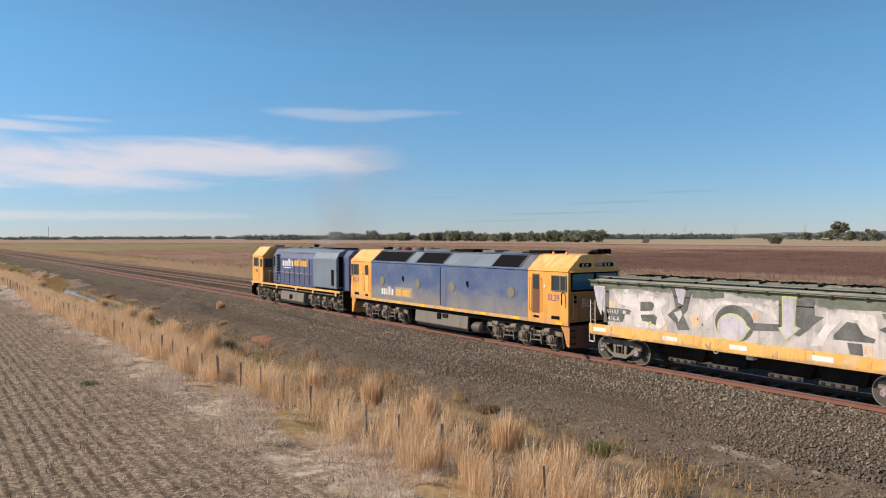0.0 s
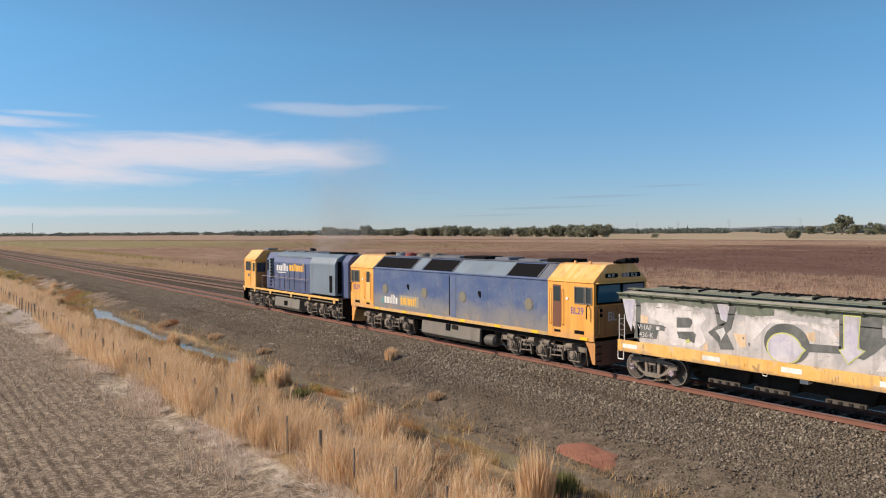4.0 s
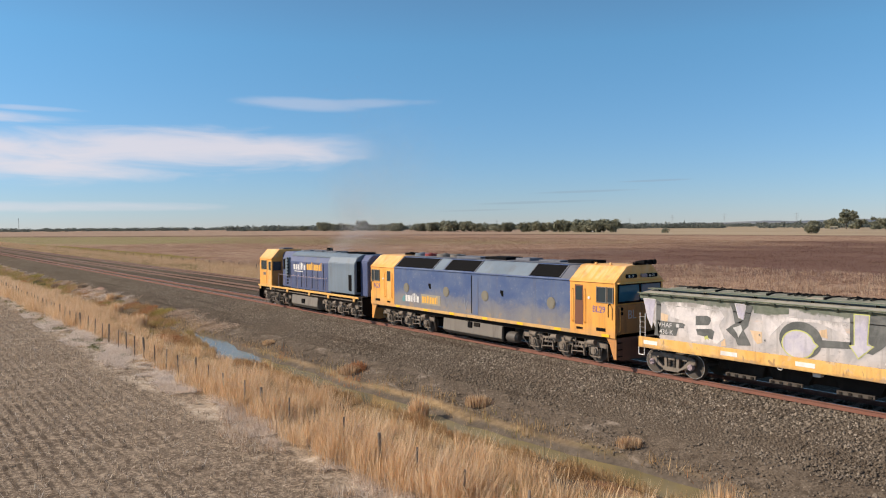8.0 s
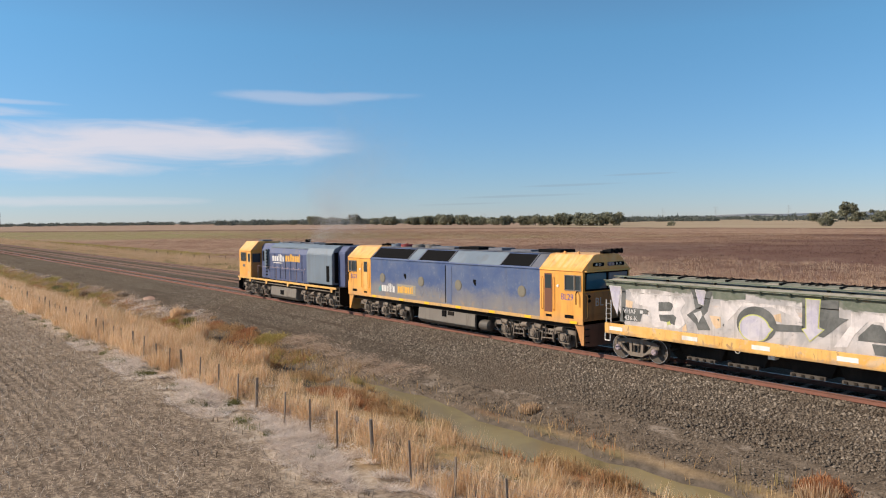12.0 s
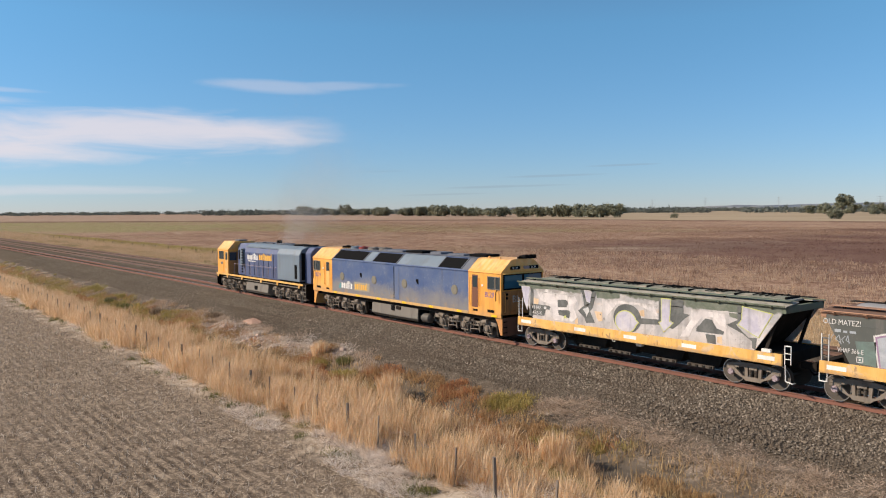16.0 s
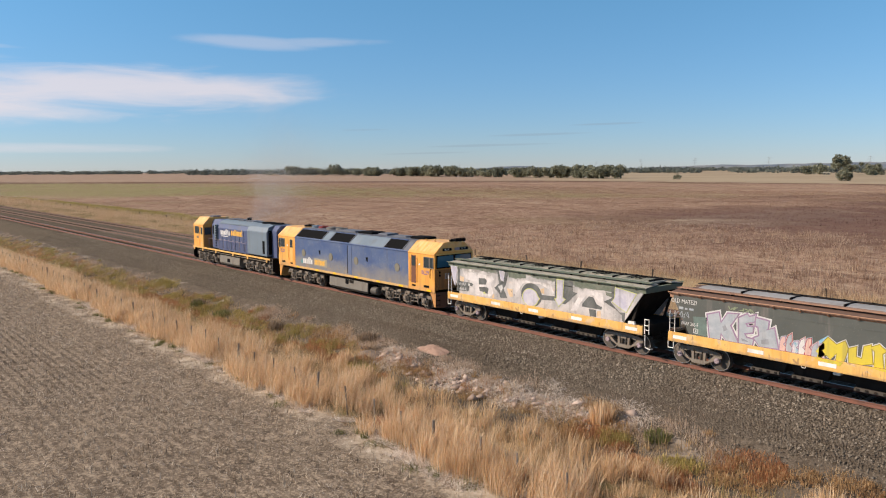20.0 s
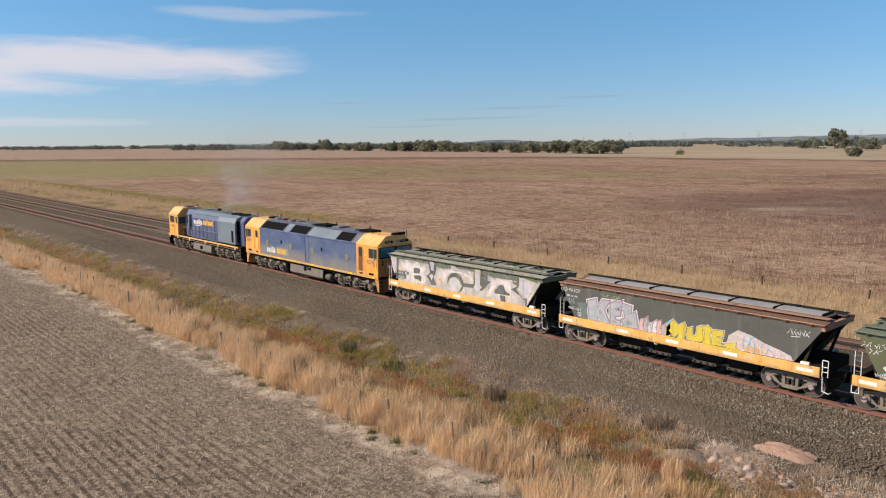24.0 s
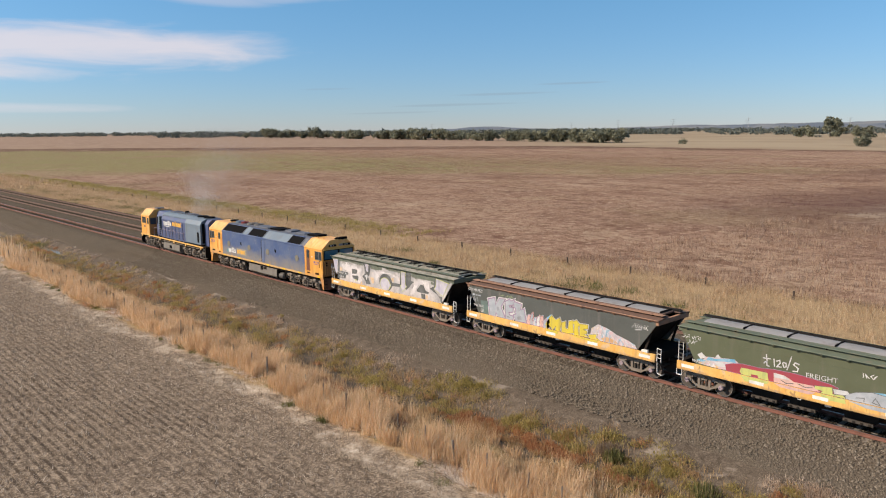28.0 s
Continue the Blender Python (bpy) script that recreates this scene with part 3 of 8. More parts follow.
def cab_yellow_material():
    """Yellow cab paint, bleached and streaked on the roof, chipped and grimy below."""
    n = Nodes("yellow_paint")
    c = n.coord()
    x, y, z = n.xyz(c)
    streak = n.noise(2.4, 5, 0.6, n.coord("Object", (1, 1, 0.12)), 0.3)
    across = n.noise(3.2, 5, 0.65, n.coord("Object", (0.25, 1.6, 0.25)), 0.2)
    blot = n.noise(0.9, 6, 0.65, c, 0.5)
    speck = n.noise(16, 3, 0.6, c)
    col = n.mix(n.step(blot, 0.3, 0.75), (0.80, 0.36, 0.06), (0.86, 0.44, 0.10))
    roof = n.math("MULTIPLY", n.step(z, 3.44, 3.6), n.step(across, 0.38, 0.62, 0.1, 0.85))
    col = n.mix(roof, col, (0.81, 0.53, 0.25))
    col = n.mix(n.step(streak, 0.47, 0.70, 0, 0.5), col, (0.42, 0.22, 0.07))
    low = n.math("ADD", n.step(z, 2.1, 1.2), n.math("MULTIPLY", n.math("SUBTRACT", blot, 0.5), 1.4))
    col = n.mix(n.step(low, 0.45, 1.2, 0, 0.55), col, (0.42, 0.27, 0.15))
    col = n.mix(n.step(speck, 0.64, 0.72, 0, 0.35), col, (0.22, 0.13, 0.07))
    n.bump(n.math("ADD", speck, blot), 0.05, 0.01)
    return n.set(col, n.step(blot, 0.2, 0.8, 0.35, 0.6))


M_YELLOW = cab_yellow_material()


def sill_material():
    """Yellow sill paint, scuffed to rust and pale primer in patches."""
    n = Nodes("dirty_yellow_paint")
    c = n.coord()
    wear = n.noise(1.4, 6, 0.7, c, 0.8)
    wear2 = n.noise(2.6, 5, 0.7, n.coord("Object", (1, 1, 0.4)), 0.5)
    speck = n.noise(14, 4, 0.65, c)
    streak = n.noise(3.0, 5, 0.6, n.coord("Object", (1, 1, 0.1)))
    col = n.mix(n.step(wear2, 0.3, 0.7), (0.72, 0.385, 0.09), (0.80, 0.50, 0.16))
    col = n.mix(n.step(wear, 0.555, 0.64, 0, 0.7), col, (0.60, 0.47, 0.34))
    col = n.mix(n.step(wear2, 0.60, 0.68, 0, 0.7), col, (0.26, 0.15, 0.09))
    col = n.mix(n.step(streak, 0.52, 0.72, 0, 0.45), col, (0.30, 0.19, 0.11))
    col = n.mix(n.step(speck, 0.64, 0.72, 0, 0.55), col, (0.15, 0.10, 0.07))
    foot = n.math("ADD", n.math("SUBTRACT", 1.13, n.xyz(c)[2]), n.math("MULTIPLY", n.math("SUBTRACT", wear, 0.5), 0.55))
    col = n.mix(n.step(foot, -0.02, 0.10, 0, 0.6), col, (0.34, 0.20, 0.10))
    n.bump(n.math("ADD", speck, wear), 0.08, 0.01)
    return n.set(col, 0.6)


M_YELLOW_D = sill_material()
M_BRIGHT = plain("bright_yellow_marker", (0.95, 0.55, 0.02), 0.4, 0, 0.1)


def blue_side_material():
    """Faded blue paint, greyed by brake dust towards the sill."""
    n = Nodes("faded_blue_paint")
    c = n.coord()
    x, y, z = n.xyz(c)
    streak = n.noise(2.6, 6, 0.65, n.coord("Object", (1, 1, 0.1)), 0.3)
    blot = n.noise(0.7, 7, 0.7, n.coord("Object", (1, 1, 1.3)), 0.3)
    fine = n.noise(5.0, 5, 0.7, c)
    col = n.mix(n.step(blot, 0.3, 0.7), (0.056, 0.095, 0.225), (0.105, 0.145, 0.25))
    dusty = n.math("ADD", n.step(z, 3.0, 1.45), n.math("MULTIPLY", n.math("SUBTRACT", blot, 0.5), 1.3))
    col = n.mix(n.step(dusty, 0.24, 1.05, 0, 0.86), col, (0.23, 0.217, 0.205))
    col = n.mix(n.step(streak, 0.5, 0.75, 0, 0.35), col, (0.13, 0.12, 0.12))
    # bleached tops of panels and rust along the sill
    col = n.mix(n.step(fine, 0.56, 0.66, 0, 0.3), col, (0.22, 0.25, 0.30))
    rusty = n.math("MULTIPLY", n.step(z, 1.75, 1.42), n.step(n.noise(1.7, 5, 0.7, c, 0.4), 0.5, 0.62))
    col = n.mix(n.math("MULTIPLY", rusty, 0.7), col, (0.33, 0.24, 0.16))
    n.bump(n.noise(1.2, 3, 0.5, c), 0.12, 0.02)
    return n.set(col, n.step(blot, 0.2, 0.8, 0.35, 0.6))


M_BLUE = blue_side_material()
M_BLUE_DOOR = worn("less_faded_blue_door", (0.075, 0.115, 0.23), (0.17, 0.165, 0.17), 0.5, 0.5)
M_BLUE_NEW = worn("deep_blue_paint", (0.066, 0.088, 0.185), (0.13, 0.13, 0.14), 0.45, 0.45)
M_ROOF = worn("sooty_roof_paint", (0.12, 0.13, 0.16), (0.06, 0.055, 0.055), 0.6, 0.6)
M_GREYBLUE = worn("grey_blue_panel", (0.145, 0.19, 0.24), (0.13, 0.13, 0.135), 0.4, 0.5)
M_BLACK = plain("black_grille", (0.010, 0.010, 0.011), 0.9)
M_BLACK.node_tree.nodes["Principled BSDF"].inputs["Specular IOR Level"].default_value = 0.05
# near-black colour gives undersides and wagon ends the look of deep shade
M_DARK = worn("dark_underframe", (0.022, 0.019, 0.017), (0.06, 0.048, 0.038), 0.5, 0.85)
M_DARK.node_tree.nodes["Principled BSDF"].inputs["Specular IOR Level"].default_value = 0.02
M_BOGIE = worn("dusty_bogie_steel", (0.20, 0.168, 0.138), (0.09, 0.072, 0.058), 0.6, 0.85)
M_TANK = worn("grey_fuel_tank", (0.165, 0.148, 0.128), (0.07, 0.06, 0.05), 0.6, 0.6)
M_RESERVOIR = worn("dull_black_reservoir", (0.075, 0.067, 0.06), (0.14, 0.12, 0.10), 0.6, 0.6)
M_SILL = worn("grimy_sill_stripe", (0.56, 0.345, 0.13), (0.27, 0.215, 0.165), 0.85, 0.7, scale=1.6)
# orange-brown for the rear end: grime, with the rear faces' shade painted in
M_REAR_ORANGE = worn("grimy_shaded_orange_paint", (0.50, 0.235, 0.075), (0.16, 0.10, 0.065), 0.6, 0.6)
M_WHEEL = worn("worn_wheel_steel", (0.078, 0.065, 0.054), (0.036, 0.03, 0.025), 0.5, 0.7, 0.1)
M_TREAD = plain("bright_wheel_rim", (0.52, 0.50, 0.48), 0.35, 0.85)
M_CAP = plain("axle_cap", (0.36, 0.29, 0.32), 0.5)
M_BROWN = worn("brown_door_paint", (0.15, 0.055, 0.028), (0.08, 0.05, 0.04), 0.4, 0.6)
M_BEIGE = plain("beige_cover_plate", (0.33, 0.30, 0.235), 0.7)
M_COVER = plain("dull_porthole_cover", (0.20, 0.185, 0.145), 0.75)
M_WHITE = worn("white_paint", (0.78, 0.76, 0.72), (0.3, 0.27, 0.24), 0.35, 0.5)
M_SPRAYLOGO = worn("chipped_white_paint", (0.66, 0.65, 0.63), (0.25, 0.26, 0.30), 0.6, 0.6, scale=2.0)
M_SPRAYLOGO_FAINT = worn("faint_pale_scrawl", (0.18, 0.20, 0.245), (0.14, 0.155, 0.2), 0.6, 0.6)
M_TEAL = worn("teal_smudge", (0.10, 0.24, 0.26), (0.13, 0.16, 0.2), 0.7, 0.6)
M_GOLD = plain("gold_lettering_paint", (0.80, 0.44, 0.07), 0.5)
M_NAVY = plain("navy_number_paint", (0.13, 0.10, 0.34), 0.5)
M_RED = plain("red_paint", (0.28, 0.045, 0.04), 0.6)
M_GLASS = glass_material("dark_cab_glass")
# the sky's reflection is put into the teal base colour of the panes
M_SCREEN = glass_material("sky_toned_windscreen", (0.05, 0.16, 0.24))
M_RUST = worn("rusty_steel", (0.20, 0.095, 0.06), (0.08, 0.05, 0.04), 0.6, 0.8)

wheelsets = []      # keyed with the train: object, its pose in the vehicle, tread radius


def wheelset(vehicle, y, r, bright=False):
    """An axle with its two wheels, as one turning part."""
    bm = bmesh.new()
    add_disc(bm, (0, 0, 0), (1, 0, 0), 0.085, 1.9, 10)
    axle = part("wheelset", bm, M_WHEEL, vehicle)
    axle.matrix_basis = pose(0, y, r)
    for s in (-1, 1):
        bm = bmesh.new()
        add_disc(bm, (s * 0.785, 0, 0), (1, 0, 0), r, 0.12, 28)
        add_disc(bm, (s * 0.70, 0, 0), (1, 0, 0), r + 0.028, 0.03, 28)
        add_disc(bm, (s * 0.85, 0, 0), (1, 0, 0), r * 0.30, 0.05, 14)
        for k in range(2):
            a = k * math.pi
            add_disc(bm, (s * 0.848, 0.22 * math.cos(a), 0.22 * math.sin(a)), (1, 0, 0), 0.035, 0.02, 8)
        w = part("wheel", bm, M_WHEEL, axle)
        bm = bmesh.new()
        n = 28
        ro, ri = r - 0.004, r - (0.03 if bright else 0.025)
        for k in range(n):
            a, b = 2 * math.pi * k / n, 2 * math.pi * (k + 1) / n
            q = [bm.verts.new((s * 0.849, rr * math.cos(t), rr * math.sin(t))) for rr, t in ((ro, a), (ro, b), (ri, b), (ri, a))]
            bm.faces.new(q if s > 0 else q[::-1])
        part("rim", bm, M_TREAD if bright else M_WHEEL, axle)
    wheelsets.append((axle, y, r))


def loco_bogie(vehicle, yc, spacing=1.83, r=0.51):
    """A three-axle bogie: pierced frame, axle boxes with covers, springs, brake cylinders, levers and sand pipes."""
    L = spacing + 0.65
    m = spacing / 2
    for s in (-1, 1):
        x = s * 1.04
        prismed("bogie_frame", [(yc - L, 0.64), (yc - L, 0.86), (yc - spacing - 0.25, 0.90), (yc - m - 0.42, 0.90), (yc - m - 0.3, 0.80), (yc - m + 0.3, 0.80), (yc - m + 0.42, 0.90), (yc + m - 0.42, 0.90), (yc + m - 0.3, 0.80), (yc + m + 0.3, 0.80), (yc + m + 0.42, 0.90),
                                (yc + spacing + 0.25, 0.90), (yc + L, 0.86), (yc + L, 0.64), (yc + spacing + 0.3, 0.66), (yc + spacing - 0.3, 0.66), (yc + m + 0.3, 0.54), (yc + m - 0.3, 0.54), (yc + 0.3, 0.66),
                                (yc - 0.3, 0.66), (yc - m + 0.3, 0.54), (yc - m - 0.3, 0.54), (yc - spacing + 0.3, 0.66), (yc - spacing - 0.3, 0.66)], "x", x - 0.05, x + 0.05, M_BOGIE, vehicle, 0.012)
        for d in (-m, m):
            for e in (-0.24, -0.08, 0.08, 0.24):
                bm = bmesh.new()
                add_disc(bm, (x + s * 0.052, yc + d + e, 0.67), (s, 0, 0), 0.052, 0.012, 12)
                part("frame_hole", bm, M_BLACK, vehicle)
            # pull rod and hanger between the axles
            tubed("brake_rod", [(x + s * 0.08, yc + d - 0.34, 0.40), (x + s * 0.08, yc + d + 0.34, 0.36)], 0.026, M_BOGIE, vehicle)
            tubed("brake_hanger", [(x + s * 0.08, yc + d - 0.30, 0.66), (x + s * 0.08, yc + d - 0.34, 0.30)], 0.03, M_BOGIE, vehicle)
            tubed("brake_hanger", [(x + s * 0.08, yc + d + 0.30, 0.66), (x + s * 0.08, yc + d + 0.36, 0.26)], 0.03, M_BOGIE, vehicle)
            for e in (-1, 1):
                prismed("brake_shoe", [(yc + d + e * 0.40, 0.24), (yc + d + e * 0.36, 0.52), (yc + d + e * 0.30, 0.52), (yc + d + e * 0.33, 0.24)], "x", x - 0.1, x + 0.02, M_WHEEL, vehicle)
        for k in (-1, 0, 1):
            y = yc + k * spacing
            bm = bmesh.new()
            add_prism(bm, [(y - 0.17, 0.34), (y - 0.21, 0.50), (y - 0.17, 0.70), (y + 0.17, 0.70), (y + 0.21, 0.50), (y + 0.17, 0.34)], "x", x - 0.08, x + s * 0.06, 0.02)
            part("axle_box", bm, M_BOGIE, vehicle)
            bm = bmesh.new()
            add_disc(bm, (x + s * 0.10, y, 0.51), (s, 0, 0), 0.165, 0.08, 20, 0.145)
            add_disc(bm, (x + s * 0.15, y, 0.51), (s, 0, 0), 0.085, 0.04, 14)
            for a in range(4):
                t = 0.785 + a * 1.571
                add_disc(bm, (x + s * 0.145, y + 0.115 * math.cos(t), 0.51 + 0.115 * math.sin(t)), (s, 0, 0), 0.018, 0.02, 6)
            part("box_cover", bm, M_BOGIE, vehicle)
            tubed("pedestal_tie", [(x, y - 0.34, 0.62), (x, y - 0.28, 0.25), (x, y + 0.28, 0.25), (x, y + 0.34, 0.62)], 0.03, M_BOGIE, vehicle)
            for d in (-0.27, 0.27):
                bm = bmesh.new()
                for j in range(5):
                    add_disc(bm, (x + s * 0.02, y + d, 0.36 + 0.055 * j), (0, 0, 1), 0.062, 0.03, 10)
                add_disc(bm, (x + s * 0.02, y + d, 0.46), (0, 0, 1), 0.04, 0.28, 8)
                part("spring", bm, M_WHEEL, vehicle)
        # brake cylinders lie along the top of the frame
        for y, d in ((yc - spacing + 0.1, -1), (yc - 0.45, 1), (yc + 0.45, -1), (yc + spacing - 0.1, 1)):
            bm = bmesh.new()
            add_disc(bm, (x + s * 0.13, y, 0.85), (0, d, 0.12), 0.115, 0.34, 16)
            add_disc(bm, (x + s * 0.13, y + d * 0.19, 0.87), (0, d, 0.12), 0.135, 0.05, 16)
            add_disc(bm, (x + s * 0.13, y - d * 0.26, 0.83), (0, d, 0.12), 0.03, 0.24, 8)
            part("brake_cylinder", bm, M_BOGIE, vehicle)
            tubed("brake_lever", [(x + s * 0.13, y - d * 0.36, 0.94), (x + s * 0.13, y - d * 0.40, 0.46)], 0.03, M_BOGIE, vehicle, 4)
        for e in (-1, 1):
            tubed("sand_pipe", [(x, yc + e * L, 1.0), (x + s * 0.06, yc + e * (L + 0.06), 0.6), (x * 0.8, yc + e * (L - 0.14), 0.12)], 0.022, M_BOGIE, vehicle)
        tubed("air_pipe", [(x + s * 0.02, yc - L, 0.95), (x + s * 0.02, yc - 0.4, 0.97), (x + s * 0.02, yc + 0.3, 0.93), (x + s * 0.02, yc + L, 0.96)], 0.016, M_BOGIE, vehicle, 5)
    boxed("bolster", (-0.95, 0.95, yc - 0.35, yc + 0.35, 0.55, 0.95), M_DARK, vehicle)
    boxed("traction_motor", (-0.6, 0.6, yc - L + 0.3, yc + L - 0.3, 0.3, 0.7), M_DARK, vehicle)
    for k in (-1, 0, 1):
        wheelset(vehicle, yc + k * spacing, r)


def coupler(vehicle, y, d):
    bm = bmesh.new()
    add_box(bm, -0.11, 0.11, y, y + d * 0.55, 0.78, 1.0, 0.02)
    add_box(bm, -0.2, 0.2, y + d * 0.45, y + d * 0.72, 0.72, 1.06, 0.04)
    part("coupler", bm, M_DARK, vehicle)
    tubed("brake_hose", [(0.35, y, 0.85), (0.38, y + d * 0.25, 0.5), (0.36, y + d * 0.5, 0.6)], 0.03, M_BLACK, vehicle)


ROOF_SECTION = [(-1.48, 1.34), (-1.48, 3.38), (-1.44, 3.45), (-0.78, 4.02), (-0.6, 4.06), (0.6, 4.06), (0.78, 4.02), (1.44, 3.45), (1.48, 3.38), (1.48, 1.34)]


def slope_panel(name, y0, y1, a, b, material, parent, side=-1, lift=0.012):
    """A thin panel lying on the roof's slope from fraction a (eave) to b (top)."""
    e, t = Vector((1.44 * side, 0, 3.45)), Vector((0.78 * side, 0, 4.02))
    nrm = Vector((0.57 * side, 0, 0.66)).normalized()
    p, q = e.lerp(t, a) + nrm * lift, e.lerp(t, b) + nrm * lift
    bm = bmesh.new()
    vs = [bm.verts.new((v.x, y, v.z)) for v, y in ((p, y0), (p, y1), (q, y1), (q, y0))]
    f = bm.faces.new(vs if side < 0 else vs[::-1])
    ex = bmesh.ops.extrude_face_region(bm, geom=[f])
    bmesh.ops.translate(bm, verts=[v for v in ex["geom"] if isinstance(v, bmesh.types.BMVert)], vec=-nrm * 0.05)
    bmesh.ops.recalc_face_normals(bm, faces=bm.faces)
    return part(name, bm, material, parent)


def window(parent, x, y0, y1, z0, z1, glass, frame_mat, s=-1):
    """A side window with a proud frame and a set-in pane."""
    f = 0.035
    bm = bmesh.new()
    for d in ((y0 - f, y1 + f, z0 - f, z0), (y0 - f, y1 + f, z1, z1 + f), (y0 - f, y0, z0, z1), (y1, y1 + f, z0, z1)):
        add_box(bm, x, x + s * 0.03, *d)
    fr = part("window_frame", bm, frame_mat, parent)
    boxed("pane", (x, x + s * 0.008, y0, y1, z0, z1), glass, fr, 0.0)
    return fr


def end_face(parent, y, d, with_boxes=True, glass=None):
    """Cab end: windscreen panes, brow with number boxes, marker lights, horn, handrails. d: +1 faces +y, -1 faces -y."""
    glass = glass or M_SCREEN
    e = y + d * 0.012
    boxed("windscreen_surround", (-1.36, 1.36, e, e + d * 0.01, 2.58, 3.36), M_BLACK, parent, 0.0)
    for x0, x1 in ((-1.30, -0.06), (0.06, 1.30)):
        prismed("windscreen", [(x0, 2.66), (x0 + 0.03, 3.30), (x1 - 0.03, 3.30), (x1, 2.66)], "y", e + d * 0.011, e + d * 0.03, glass, parent)
    boxed("sun_visor", (-1.42, 1.42, y, y + d * 0.16, 3.37, 3.42), M_YELLOW_D, parent)
    if with_boxes:
        for xc in (-0.55, 0.75):
            bm = bmesh.new()
            add_prism(bm, [(xc - 0.30, 3.58), (xc - 0.33, 3.65), (xc - 0.30, 3.74), (xc + 0.30, 3.74), (xc + 0.33, 3.65), (xc + 0.30, 3.58)], "y", y, y + d * 0.06)
            nb = part("number_box", bm, M_BLACK, parent)
            m = Matrix(((d * -1, 0, 0, xc + d * 0.22), (0, 0, d, y + d * 0.062), (0, 1, 0, 3.61), (0, 0, 0, 1)))
            lettering("number", "BL 29", 0.15, m, M_WHITE, nb)
        for xc in (0.12, 0.30):
            bm = bmesh.new()
            add_disc(bm, (xc, y + d * 0.05, 3.66), (0, d, 0), 0.08, 0.1, 14)
            part("headlight", bm, M_CAP, parent)
    for xc in (-1.12, 1.12):
        bm = bmesh.new()
        add_disc(bm, (xc, y + d * 0.02, 2.36), (0, d, 0), 0.07, 0.05, 12)
        add_disc(bm, (xc, y + d * 0.02, 2.18), (0, d, 0), 0.07, 0.05, 12)
        part("marker_light", bm, M_BLACK, parent)
    for xc in (-1.3, 1.3):
        tubed("handrail", [(xc, y, 2.45), (xc, y + d * 0.09, 2.4), (xc, y + d * 0.09, 1.5), (xc, y, 1.45)], 0.018, M_YELLOW, parent)
    # stanchion plate and plough below the floor
    bm = bmesh.new()
    add_prism(bm, [(-1.40, 1.34), (-1.40, 0.36), (-1.1, 0.28), (1.1, 0.28), (1.40, 0.36), (1.40, 1.34)], "y", y, y - d * 0.10)
    part("pilot", bm, M_RUST if d < 0 else M_YELLOW_D, parent, "grimy pilot plate")
    for s in (-1, 1):
        prismed("pilot_side", [(y, 1.34), (y, 0.34), (y - d * 0.14, 0.34), (y - d * 0.34, 0.9), (y - d * 0.62, 1.34)], "x", s * 1.36, s * 1.42, M_REAR_ORANGE if d < 0 else M_YELLOW, parent)
        for z in (0.45, 0.72, 0.99):
            boxed("step", (s * 1.36, s * 1.12, y - d * 0.05, y + d * 0.06, z, z + 0.03), M_BLACK, parent, 0.0)
    coupler(parent, y, d)


def bars(name, y, z, widths, h, gap, material, parent, x=-1.485):
    """Unlettered bars that stand for a logo's letters, along -y."""
    bm = bmesh.new()
    for w, k in widths:
        add_box(bm, x - 0.004, x, y - w, y, z, z + h * k)
        y -= w + gap
    return part(name, bm, material, parent)


